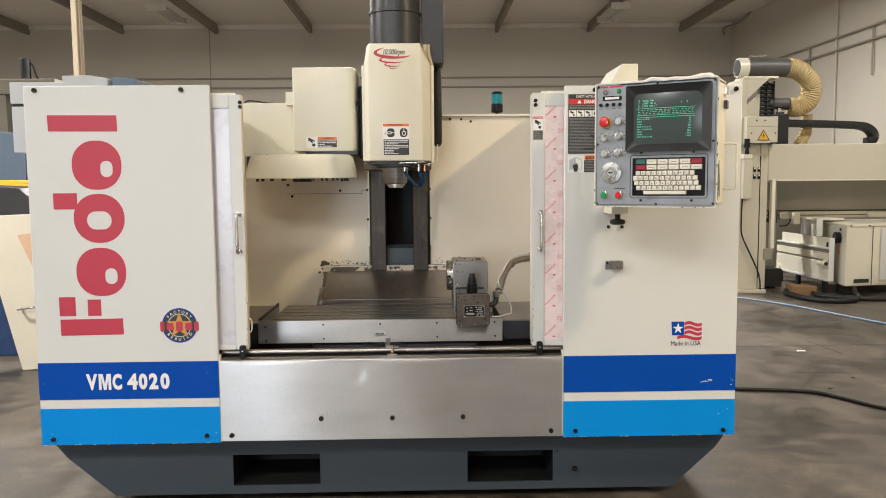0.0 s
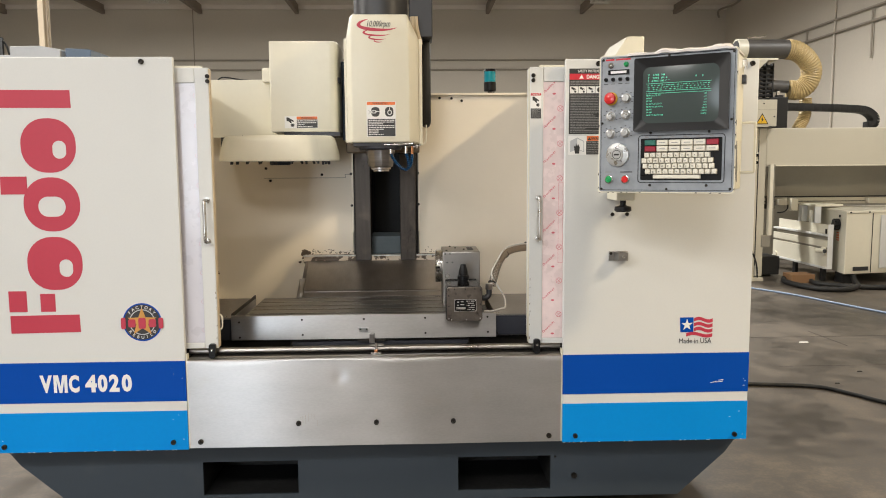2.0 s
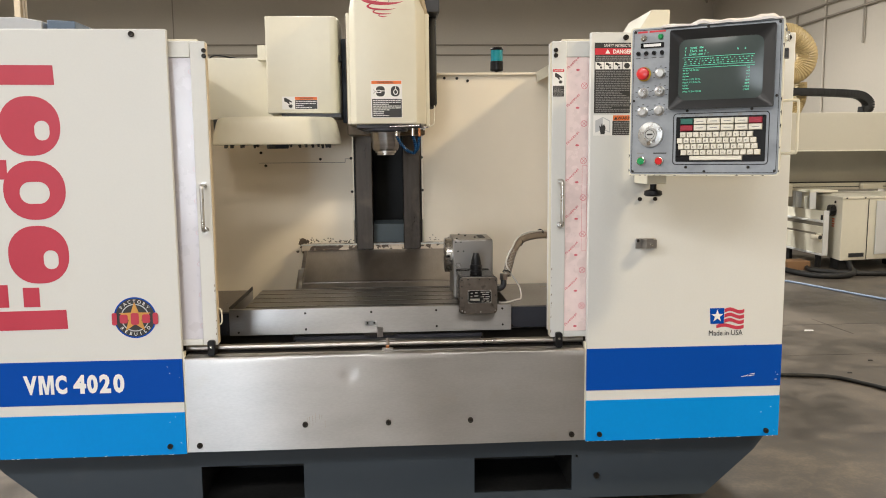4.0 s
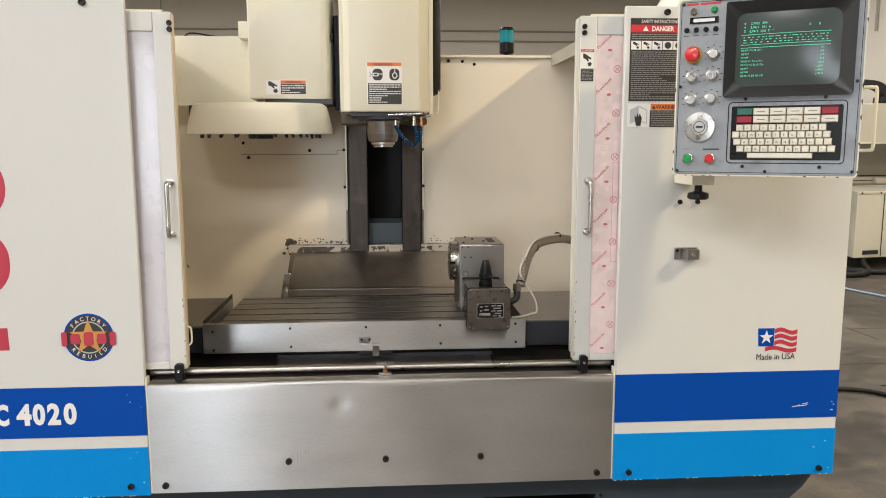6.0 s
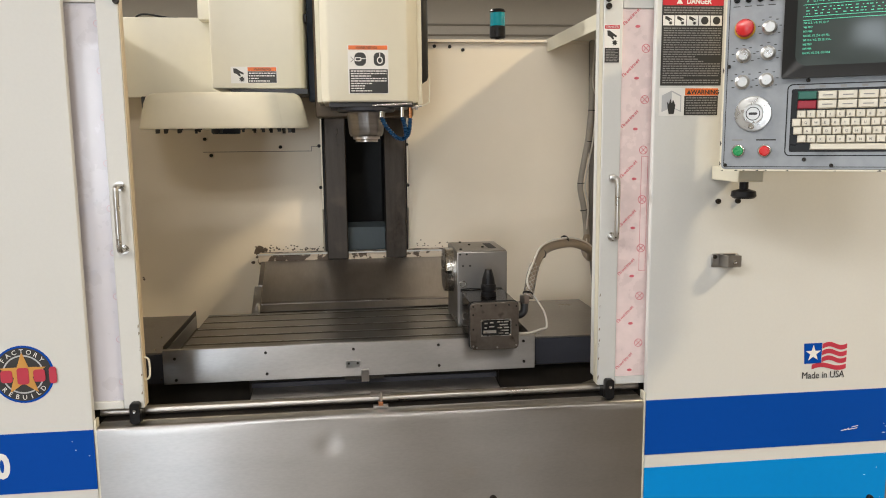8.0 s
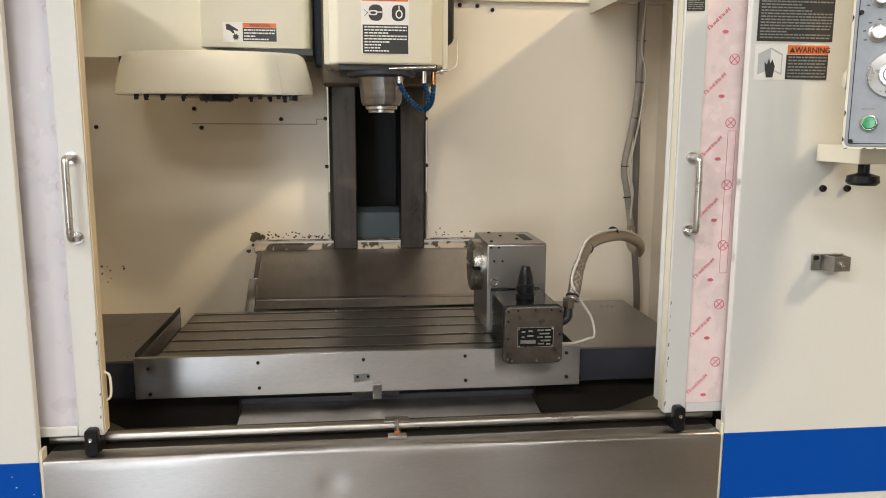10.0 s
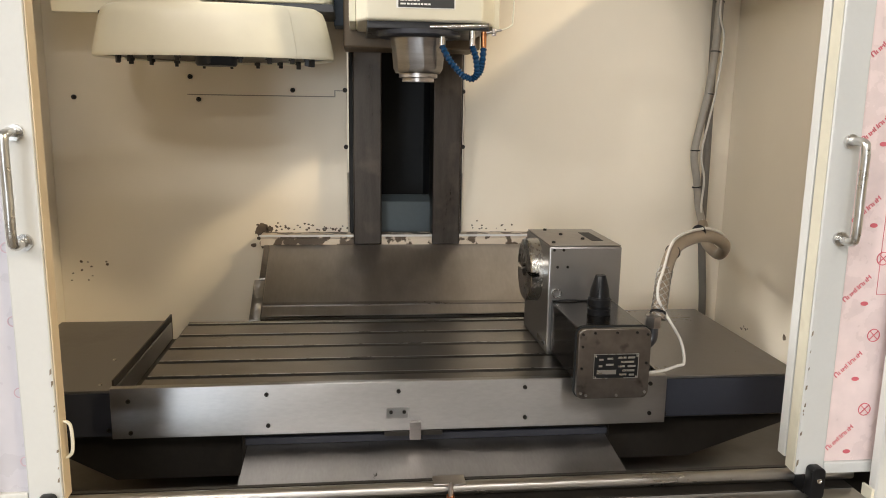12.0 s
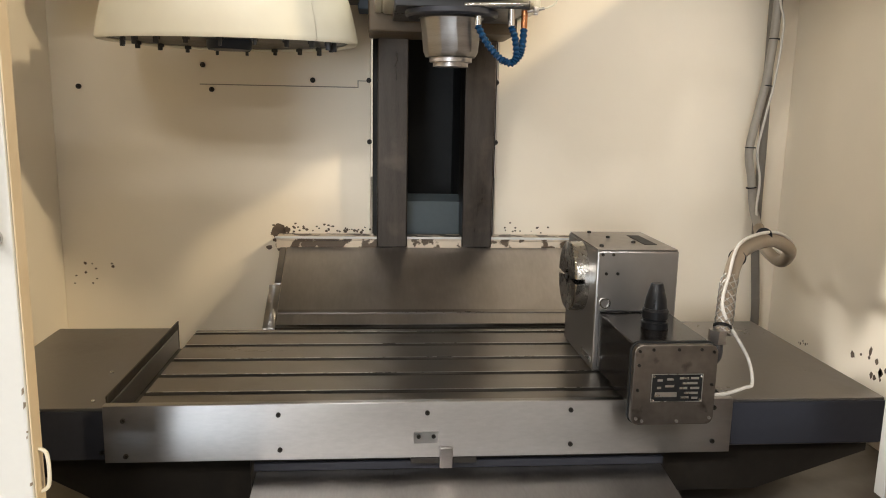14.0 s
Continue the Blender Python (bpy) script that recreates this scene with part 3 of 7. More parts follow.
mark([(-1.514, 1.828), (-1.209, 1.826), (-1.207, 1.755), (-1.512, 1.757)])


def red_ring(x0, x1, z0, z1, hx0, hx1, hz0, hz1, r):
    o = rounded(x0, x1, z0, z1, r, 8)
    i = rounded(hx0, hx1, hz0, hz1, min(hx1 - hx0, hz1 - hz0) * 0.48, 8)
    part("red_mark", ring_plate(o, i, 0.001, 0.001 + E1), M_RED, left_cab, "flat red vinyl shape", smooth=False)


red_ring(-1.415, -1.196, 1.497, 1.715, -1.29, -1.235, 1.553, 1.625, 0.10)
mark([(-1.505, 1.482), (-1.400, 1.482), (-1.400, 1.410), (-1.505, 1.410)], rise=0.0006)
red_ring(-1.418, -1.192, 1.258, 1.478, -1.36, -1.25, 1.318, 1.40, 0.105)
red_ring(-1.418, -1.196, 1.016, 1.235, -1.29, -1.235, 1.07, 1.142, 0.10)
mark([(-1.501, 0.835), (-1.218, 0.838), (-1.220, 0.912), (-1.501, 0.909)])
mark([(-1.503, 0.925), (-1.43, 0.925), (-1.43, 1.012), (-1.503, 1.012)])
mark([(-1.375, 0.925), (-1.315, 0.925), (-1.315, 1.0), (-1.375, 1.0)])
# model number in heavy condensed letters: V M C 4 0 2 0


def heavy_letter(ch, x0, x1, z0=0.581, z1=0.656):
    """One bold letter that fills the given width and height."""
    o = words("model_letter", ch, 0.115, on_front(0, -0.0024, 0), M_SIGNW, left_cab, bold=0.0055)
    vs = o.data.vertices
    ax, bx = min(v.co.x for v in vs), max(v.co.x for v in vs)
    az, bz = min(v.co.z for v in vs), max(v.co.z for v in vs)
    for v in vs:
        v.co.x = x0 + (x1 - x0) * (v.co.x - ax) / (bx - ax)
        v.co.z = z0 + (z1 - z0) * (v.co.z - az) / (bz - az)


for ch, x0, x1 in (("V", -1.399, -1.348), ("C", -1.280, -1.237), ("4", -1.213, -1.165), ("0", -1.161, -1.121), ("2", -1.114, -1.072), ("0", -1.062, -1.020)):
    heavy_letter(ch, x0, x1)
m_pts = [(0, 0), (0, 1), (0.34, 1), (0.5, 0.36), (0.66, 1), (1, 1), (1, 0), (0.78, 0), (0.78, 0.72), (0.6, 0), (0.4, 0), (0.22, 0.72), (0.22, 0)]
part("model_letter", prism([(-1.342 + 0.056 * u, 0.581 + 0.075 * v) for u, v in m_pts], "y", -0.0028, -0.002), M_SIGNW, left_cab, smooth=False)

# rebuild badge
badge = part("badge", prism(disc_pts(-0.965, 0.876, 0.078, 0.078, 40), "y", -0.0012, 0.001), M_SIGNK, mc, "round black decal with a gold star and red bar", smooth=False)
part("badge_ring", ring_plate(disc_pts(-0.965, 0.876, 0.080, 0.080, 40), disc_pts(-0.965, 0.876, 0.0745, 0.0745, 40), 0.001, 0.0026), M_NAVY, badge, smooth=False)
part("badge_ring", ring_plate(disc_pts(-0.965, 0.876, 0.054, 0.054, 40), disc_pts(-0.965, 0.876, 0.050, 0.050, 40), 0.001, 0.0026), M_LGREY, badge, smooth=False)
M_GOLD = mat("gold_print", (0.55, 0.28, 0.06), 0.5)
star = []
for i in range(10):
    r_ = 0.062 if i % 2 == 0 else 0.025
    a = radians(90 + 36 * i)
    star.append((-0.965 + r_ * math.cos(a), 0.876 + r_ * math.sin(a)))
part("badge_star", prism(star, "y", -0.0032, -0.0013), M_GOLD, badge, smooth=False)
for k, (w, h) in enumerate(((0.019, 0.048), (0.030, 0.034), (0.030, 0.046), (0.030, 0.034), (0.019, 0.046))):
    cx = -0.965 + (-0.077, -0.042, 0.0, 0.042, 0.077)[k]
    part("badge_bar", prism(rounded(cx - w / 2, cx + w / 2, 0.872 - h / 2, 0.872 + h / 2, 0.007, 3), "y", -0.0048, -0.0033), M_RED, badge, smooth=False)
for s, mid, sgn in (("FACTORY", 90, -1), ("REBUILD", 270, 1)):
    for i, ch in enumerate(s):
        a = radians(mid + sgn * (i - 3) * 17)
        rot = math.degrees(a) - 90 if sgn < 0 else math.degrees(a) + 90
        m = Matrix.Translation((-0.965 + 0.064 * math.cos(a), -0.0028, 0.876 + 0.064 * math.sin(a))) @ FRONT @ pose(0, 0, 0, 0, 0, rot) @ Matrix.Translation((0, -0.006, 0))
        words("badge_letter", ch, 0.018, m, M_SIGNW, badge, align="CENTER")

# flag decal and small print
flag = part("flag_decal", prism([(1.296, 0.864), (1.355, 0.864), (1.355, 0.80), (1.30, 0.80)], "y", -0.0012, 0.001), M_NAVY, mc, "small printed flag decal", smooth=False)
star = []
for i in range(10):
    r_ = 0.026 if i % 2 == 0 else 0.010
    a = radians(90 + 36 * i)
    star.append((1.327 + r_ * math.cos(a), 0.832 + r_ * math.sin(a)))
part("flag_star", prism(star, "y", -0.0026, -0.0013), M_SIGNW, flag, smooth=False)
for k in range(4):
    z = 0.853 - 0.0215 * k
    a0 = 1.357 if k < 3 else 1.325
    up = [(a0 + (1.438 - a0) * i / 12, z + 0.0072 + 0.006 * math.sin(i / 12 * 6.0)) for i in range(13)]
    lo = [(a0 + (1.438 - a0) * i / 12, z - 0.0072 + 0.006 * math.sin(i / 12 * 6.0)) for i in range(12, -1, -1)]
    part("flag_stripe", prism(up + lo, "y", -0.0012, 0.001), M_RED, flag, smooth=False)
words("made_in_text", "Made in USA", 0.031, on_front(1.293, -0.0012, 0.752), M_SIGNK, flag, squeeze=0.86)

# cable hook on the right cabinet
hk = bmesh.new()
box(0.985, 1.065, -0.006, -0.0005, 1.112, 1.152, 0.002, bm=hk)
prism([(1.006, -0.006), (1.016, -0.045), (1.056, -0.045), (1.06, -0.006), (1.055, -0.006), (1.051, -0.040), (1.021, -0.040), (1.011, -0.006)], "z", 1.116, 1.15, bm=hk)
hook = part("cable_hook", hk, M_ROT, mc, "small grey bent metal bracket")
bolt(0.993, -0.006, 1.143, 0.006, hook)
bolt(1.035, -0.045, 1.132, 0.006, hook, material=M_CHROME)

# raised housing behind the right cabinet
b = prism([(1.03, 1.93), (1.13, 2.085), (1.208, 2.085), (1.208, 1.93)], "y", 0.30, 0.62, 0.004)
part("rear_housing", b, M_CREAM, mc, "cream sheet-metal housing with a sloped top")

# stainless front panel
pnl = bmesh.new()
nx, nz = 72, 20
PX0, PX1, PZ0, PZ1 = -0.788, 0.788, 0.330, 0.700


def dent(x, z):
    d = math.hypot((x + 0.155), (z - 0.63) * 1.1)
    s = 0.0045 * math.exp(-(d / 0.022) ** 2)
    s += 0.0022 * math.sin(x * 3.1 + 0.4) * math.sin((z - PZ0) / (PZ1 - PZ0) * math.pi)
    s += 0.0012 * math.sin(x * 9.0 + 1.4 + 3 * z)
    return s


grid = [[pnl.verts.new((PX0 + (PX1 - PX0) * i / nx, -0.001 + dent(PX0 + (PX1 - PX0) * i / nx, PZ0 + (PZ1 - PZ0) * j / nz), PZ0 + (PZ1 - PZ0) * j / nz)) for i in range(nx + 1)] for j in range(nz + 1)]
for k in range(1, 6):
    a = radians(90 * k / 5)
    grid.append([pnl.verts.new((v.co.x, -0.001 + 0.012 * (1 - math.cos(a)), PZ1 + 0.012 * math.sin(a))) for v in grid[nz]])
grid.append([pnl.verts.new((v.co.x, 0.052, PZ1 + 0.012)) for v in grid[nz]])
grid.append([pnl.verts.new((v.co.x, 0.052, PZ1 - 0.03)) for v in grid[nz]])
for u, v in zip(grid, grid[1:]):
    for i in range(nx):
        pnl.faces.new((u[i], u[i + 1], v[i + 1], v[i]))
front_panel = part("front_panel", pnl, M_STEEL, mc, "dented brushed stainless steel front panel")
for x, z in ((-0.744, 0.358), (-0.33, 0.432), (-0.001, 0.430), (0.327, 0.430), (0.738, 0.357)):
    bolt(x, -0.001 + dent(x, z), z, 0.011, front_panel)
M_DRIP = mat("dried_coolant", (0.40, 0.35, 0.29), 0.5, 0.9, var=0.25, scale=30)
r = random.Random(77)
dr = bmesh.new()
for k in range(7):
    x, z = -0.322 + 0.012 * k + r.uniform(-0.003, 0.003), 0.468 - 0.0012 * k + r.uniform(-0.02, 0.012)
    w, h = r.uniform(0.0006, 0.0013), r.uniform(0.008, 0.045)
    y = -0.0014 + dent(x, z - h / 2)
    prism([(x - w, z), (x + w, z), (x + w * 0.5, z - h), (x - w * 0.6, z - h)], "y", y - 0.0004, y + 0.002, bm=dr)
part("drip_stain", dr, M_DRIP, front_panel, "thin dried brown coolant drips", smooth=False)["kind"] = "stuff"
for x in (-0.7915, 0.7915):
    part("edge_trim", box(x - 0.003, x + 0.003, 0.001, 0.03, 0.33, 0.735, 0.001), M_CREAM, mc)
part("panel_backing", box(-0.79, 0.79, 0.030, 0.05, 0.33, 0.668), M_CAST, mc, smooth=False)

# door rail with stops and centre latch
part("door_rail", rod((-0.797, 0.078, 0.732), (0.797, 0.078, 0.732), 0.0125, n=18), mat("rail_steel", (0.40, 0.375, 0.345), 0.34, 1.0, var=0.22, scale=6, fine=40, stretch=(0.3, 1, 1), bump=0.06), mc, "round steel guide rail")
# dark colour here paints the shaded gap between rail and panel top
part("rail_channel", box(-0.79, 0.79, 0.056, 0.10, 0.690, 0.712, 0.002), M_CAST, mc)
for s in (-1, 1):
    b = prism(rounded(s * 0.687 - 0.014, s * 0.687 + 0.014, 0.713, 0.775, 0.009, 4), "y", 0.012, 0.034, 0.002)
    box(s * 0.687 - 0.0135, s * 0.687 + 0.0135, 0.0345, 0.098, 0.7135, 0.750, 0.002, bm=b)
    st = part("rail_stop", b, M_BLACK, mc, "black plastic stop block on the rail")
    bolt(s * 0.687, 0.012, 0.752, 0.005, st, material=M_CHROME)
b = box(-0.022, 0.022, 0.035, 0.055, 0.7135, 0.722, 0.001)
rod((0.0, 0.045, 0.7135), (0.0, 0.045, 0.762), 0.0045, n=10, bm=b)
box(-0.03, 0.03, 0.060, 0.094, 0.7455, 0.749, 0.001, bm=b)
latch = part("door_latch", b, M_STEEL2, mc, "small brass-coloured latch at the rail")
part("latch_clip", box(-0.007, 0.007, 0.036, 0.054, 0.7225, 0.733, 0.001), M_COPPER, latch)

# sliding doors
M_TANEDGE = mat("yellowed_edge_paint", (0.62, 0.51, 0.36), 0.45, var=0.08, scale=5)
M_PALEEDGE = mat("pale_edge_paint", (0.62, 0.59, 0.48), 0.45, var=0.08, scale=6, stain=(0.30, 0.24, 0.16), stain_amt=0.5, stain_scale=12, stain_at=0.6)
DZ0, DZ1, DY0, DY1 = 0.752, 1.918, 0.036, 0.062


def sliding_door(s, film, label):
    """s is the side; the door is pushed behind its cabinet panel."""
    xe = 0.665 if s < 0 else 0.655
    xf = xe + 0.056
    xa, xb = s * xe, s * 1.10

    def bx(x0, x1, z0, z1, y0=DY0, y1=DY1, bm=None, bevel=0.003):
        x0, x1 = sorted((x0, x1))
        return box(x0, x1, y0, y1, z0, z1, bevel, bm=bm)
    st = bx(xa, s * xf, DZ0, DZ1)
    bx(s * (xf + 0.0005), xb, 1.858, DZ1, bm=st)
    bx(s * (xf + 0.0005), xb, DZ0, 0.775, bm=st)
    door = part("sliding_door", st, M_WHITE, mc, label)
    part("edge_strip", bx(s * (xe - 0.003), s * (xe - 0.0004), DZ0 + 0.005, DZ1 - 0.004, DY0 + 0.003, DY1 + 0.006, bevel=0.001), M_TANEDGE if s < 0 else M_PALEEDGE, door)
    if s > 0:
        part("edge_return", bx(xe - 0.003, xe + 0.02, DZ0 + 0.02, DZ1 - 0.004, DY1 + 0.0115, DY1 + 0.036, bevel=0.002), M_WHITE, door)
    else:
        part("pull_tab", tube([(-xe + 0.002, 0.055, 0.895), (-xe + 0.014, 0.055, 0.885), (-xe + 0.014, 0.055, 0.84), (-xe + 0.002, 0.055, 0.828)], 0.003, 8), M_CREAM, door)
    part("window_film", bx(s * (xf + 0.0005), xb, 0.7755, 1.8575, DY0 + 0.006, DY0 + 0.014, bevel=0), film, door, "polycarbonate window under crinkled protective film", smooth=False)
    rw = random.Random(40 + s)
    wear = bmesh.new()
    for _ in range(7 if s < 0 else 9):
        z = DZ0 + 0.012 + abs(rw.gauss(0, 0.22))
        if z > DZ1 - 0.05:
            continue
        x, w = s * (xe + 0.0015 + abs(rw.gauss(0, 0.0022))), rw.uniform(0.0006, 0.0022)
        prism([(x - w, z - w * rw.uniform(1, 4)), (x + w * rw.uniform(0.5, 1), z - w), (x + w, z + w * rw.uniform(1, 5)), (x - w * 0.6, z + w * rw.uniform(1, 3))], "y", DY0 - 0.0007, DY0 + 0.001, bm=wear)
    part("flaked_paint", wear, mat("bare_edge_primer", (0.20, 0.155, 0.11), 0.7, var=0.3, scale=40), door, "dark chips along the worn door edge", smooth=False)["kind"] = "stuff"
    hx = s * 0.690
    pts = [(hx, DY0, 1.378), (hx, DY0 - 0.036, 1.378), (hx, DY0 - 0.045, 1.362), (hx, DY0 - 0.045, 1.29), (hx, DY0 - 0.045, 1.222), (hx, DY0 - 0.036, 1.206), (hx, DY0, 1.206)]
    h = tube(pts, 0.0075, 10, 6)
    for z in (1.378, 1.206):
        rod((hx, DY0, z), (hx, DY0 - 0.006, z), 0.013, n=16, bm=h)
    part("handle", h, M_ALU, door, "satin aluminium bow handle")
    for z in (1.888, 1.868):
        bolt(s * 0.668, DY0, z - 0.005, 0.0085, door)
    if s > 0:
        r = random.Random(2)
        for k in range(8):
            z = 0.80 + 0.145 * k
            g = bmesh.new()
            # slanting printed wordmark as plain bars
            for q in range(7):
                a = radians(44)
                cx, cz = 0.722 + 0.0095 * q * math.cos(a), z + 0.0095 * q * math.sin(a)
                hh = 0.010 if q % 3 else 0.014
                hh *= 0.75
                for e0, e1 in ((-0.0032, -0.0019), (0.0012, 0.0025)):
                    pts = [(cx + e0, cz + e0), (cx + e1, cz + e1), (cx + e1 - hh * 0.6, cz + e1 + hh * 0.6), (cx + e0 - hh * 0.6, cz + e0 + hh * 0.6)]
                    prism(pts, "y", DY0 + 0.0048, DY0 + 0.0058, bm=g)
                if q % 2 == 0:
                    zz = hh * 0.3 if q % 4 else hh * 0.55
                    prism([(cx - 0.0019 - zz, cz - 0.0019 + zz), (cx + 0.0012 - zz, cz + 0.0012 + zz), (cx + 0.0002 - zz, cz + 0.0022 + zz), (cx - 0.0029 - zz, cz - 0.0009 + zz)], "y", DY0 + 0.0049, DY0 + 0.0058, bm=g)
            part("film_print", g, M_FILMRED, door, "slanted red printed bars", smooth=False)
            part("film_emblem", ring_plate(disc_pts(0.783, z + 0.078, 0.0125, 0.0125, 20), disc_pts(0.783, z + 0.078, 0.0110, 0.0110, 20), DY0 + 0.0058, 0.001), M_FILMRED, door, smooth=False)
            e = prism([(0.7745, z + 0.0705), (0.7755, z + 0.0695), (0.7915, z + 0.0855), (0.7905, z + 0.0865)], "y", DY0 + 0.0048, DY0 + 0.0058)
            prism([(0.7905, z + 0.0695), (0.7915, z + 0.0705), (0.7755, z + 0.0865), (0.7745, z + 0.0855)], "y", DY0 + 0.0038, DY0 + 0.0047, bm=e)
            part("film_print", e, M_FILMRED, door, smooth=False)
            part("film_print", prism(disc_pts(0.757, z - 0.006, 0.0075, 0.0042, 9, 20, 379), "y", DY0 + 0.0048, DY0 + 0.0058), M_FILMRED, door, smooth=False)
        part("film_print", ring_plate([(0.778, 1.44), (0.798, 1.44), (0.798, 1.10), (0.778, 1.10)], [(0.7787, 1.439), (0.7973, 1.439), (0.7973, 1.101), (0.7787, 1.101)], DY0 + 0.0058, 0.0008), M_FILMRED, door, smooth=False)
    else:
        for k in range(9):
            z = 0.83 + 0.122 * k
            part("film_emblem", ring_plate(disc_pts(-0.722, z, 0.009, 0.009, 16), disc_pts(-0.722, z, 0.0072, 0.0072, 16), DY0 + 0.0058, 0.0008), M_FILMFAINT, door, smooth=False)
    return door


sliding_door(-1, M_FILM_W, "white sliding door with film-covered window, pushed open")
sliding_door(1, M_FILM_P, "white sliding door with pink film-covered window, pushed open")
for s in (-1, 1):
    part("door_top_rail", box(*sorted((s * 0.70, s * 1.58)), 0.072, 0.09, 1.90, 1.93, 0.002), M_CREAM, mc)

# enclosure inside
WY = 1.39
inner_back = part("inner_back_wall", box(-1.15, -0.20, WY, WY + 0.012, 0.45, 1.94, 0.002), M_INNER, mc, "cream painted sheet wall, scuffed and flaking low down", smooth=False)
part("wall_sheet", box(0.195, 1.15, WY, WY + 0.012, 0.45, 1.94, 0.002), M_INNER, inner_back, smooth=False)
part("top_flange", box(-1.15, -0.20, WY - 0.03, WY - 0.0005, 1.928, 1.94, 0.001), M_INNER, inner_back)
part("top_flange", box(0.195, 1.15, WY - 0.03, WY - 0.0005, 1.928, 1.94, 0.001), M_INNER, inner_back)
for x, z in ((-1.069, 1.437), (-0.704, 1.508), (-0.68, 1.436), (-0.377, 1.470), (-0.206, 1.473), (0.190, 1.475), (-0.204, 1.286), (0.192, 1.290),
             (0.322, 1.913), (0.392, 1.911), (0.452, 1.897), (-0.62, 1.9)):
    bolt(x, WY, z, 0.0078, inner_back)
# the sheet edge's thin shadow line, drawn as a darker strip
seam = box(-0.715, -0.238, WY - 0.002, WY - 0.0005, 1.4495, 1.4525)
box(-0.241, -0.238, WY - 0.002, WY - 0.0005, 1.453, 1.472, bm=seam)
box(-0.238, -0.201, WY - 0.002, WY - 0.0005, 1.4695, 1.472, bm=seam)
part("seam_shadow_line", seam, M_PIPE, inner_back, smooth=False)
for s in (-1, 1):
    b = box(*sorted((s * 1.15, s * 1.162)), 0.11, WY + 0.01, 0.42, 1.94, 0.002)
    part("inner_side_wall", b, M_INNER, mc, "cream painted inner side wall", smooth=False)
b = prism([(0.840, 1.886), (0.840, 1.932), (0.875, 1.932), (0.875, 1.942), (0.835, 1.942), (0.835, 1.886)], "y", 0.115, WY - 0.032)
b2 = prism([(-1.148, 1.942), (-1.0, 1.942), (-1.0, 1.89), (-1.005, 1.89), (-1.005, 1.936), (-1.148, 1.936)], "y", 0.115, WY - 0.032)
part("top_brace", b2, M_CREAM, mc, smooth=False)
part("corner_plate", box(0.876, 1.148, 0.54, WY - 0.032, 1.934, 1.940), M_CREAM, mc, "flat cream plate closing the top corner", smooth=False)
part("top_brace", b, M_CREAM, mc, smooth=False)
part("chip_pan", prism([(0.105, 0.46), (0.105, 0.47), (0.75, 0.52), (1.385, 0.52), (1.385, 0.46)], "x", -1.148, 1.148), M_PAN, mc, "stained sheet-metal chip pan", smooth=False)
part("front_sill", box(-1.148, 1.148, 0.103, 0.112, 0.40, 0.735), M_CAST, mc, smooth=False)

# flakes of lost paint
r = random.Random(11)
fl = bmesh.new()


def flake(x, z, w, y=None):
    n = r.randint(5, 8)
    pts = [(x + w * r.uniform(0.5, 1.1) * math.cos(2 * math.pi * i / n), z + w * r.uniform(0.4, 0.9) * math.sin(2 * math.pi * i / n)) for i in range(n)]
    prism(pts, "y", WY - 0.0012 if y is None else y - 0.0008, WY + 0.001 if y is None else y + 0.001, bm=fl)


def patch(x0, x1, z0, z1, n):
    """One ragged bare patch."""
    pts = []
    for i in range(n):
        a = 2 * math.pi * i / n
        k = r.uniform(0.72, 1.08)
        pts.append(((x0 + x1) / 2 + k * (x1 - x0) / 2 * math.cos(a), (z0 + z1) / 2 + k * (z1 - z0) / 2 * math.sin(a)))
    prism(pts, "y", WY - 0.0016, WY + 0.001, bm=fl)


patch(-0.512, -0.466, 0.968, 1.030, 17)
patch(-0.478, -0.452, 0.996, 1.016, 11)
patch(-0.500, -0.478, 0.940, 0.972, 11)
for _ in range(30):
    flake(-0.482 + r.gauss(0, 0.018), 0.995 + r.gauss(0, 0.018), r.uniform(0.004, 0.013))
for _ in range(40):
    flake(r.uniform(-0.48, -0.2), 1.0 + abs(r.gauss(0, 0.014)), r.uniform(0.0025, 0.007))
for _ in range(12):
    flake(r.uniform(0.2, 0.5), 1.0 + abs(r.gauss(0, 0.012)), r.uniform(0.002, 0.006))
for _ in range(10):
    flake(r.uniform(-1.12, -0.85), r.uniform(0.80, 0.90), r.uniform(0.003, 0.009))
part("flaked_paint", fl, M_RUST, mc, "brown spots where paint has flaked off", smooth=False)["kind"] = "stuff"
fr = bmesh.new()
for _ in range(24):
    y_, z_, w = (1.17 + r.gauss(0, 0.015), 0.692 + r.gauss(0, 0.008), r.uniform(0.0015, 0.004)) if _ < 7 else (0.80 + r.gauss(0, 0.05), 0.735 + r.gauss(0, 0.022), r.uniform(0.004, 0.012))
    n = r.randint(5, 8)
    prism([(y_ + w * r.uniform(0.5, 1.1) * math.cos(2 * math.pi * i / n), z_ + 1.6 * w * r.uniform(0.4, 0.9) * math.sin(2 * math.pi * i / n)) for i in range(n)], "x", 1.1485, 1.151, bm=fr)
part("flaked_paint", fr, M_RUST, mc, "brown spots where paint has flaked off", smooth=False)["kind"] = "stuff"

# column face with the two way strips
# void black on column and way edges: the recess's shade painted in
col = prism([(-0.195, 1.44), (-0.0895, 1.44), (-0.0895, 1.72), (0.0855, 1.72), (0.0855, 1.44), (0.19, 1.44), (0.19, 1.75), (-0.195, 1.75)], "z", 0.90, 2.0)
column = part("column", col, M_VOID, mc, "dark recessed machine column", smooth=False)
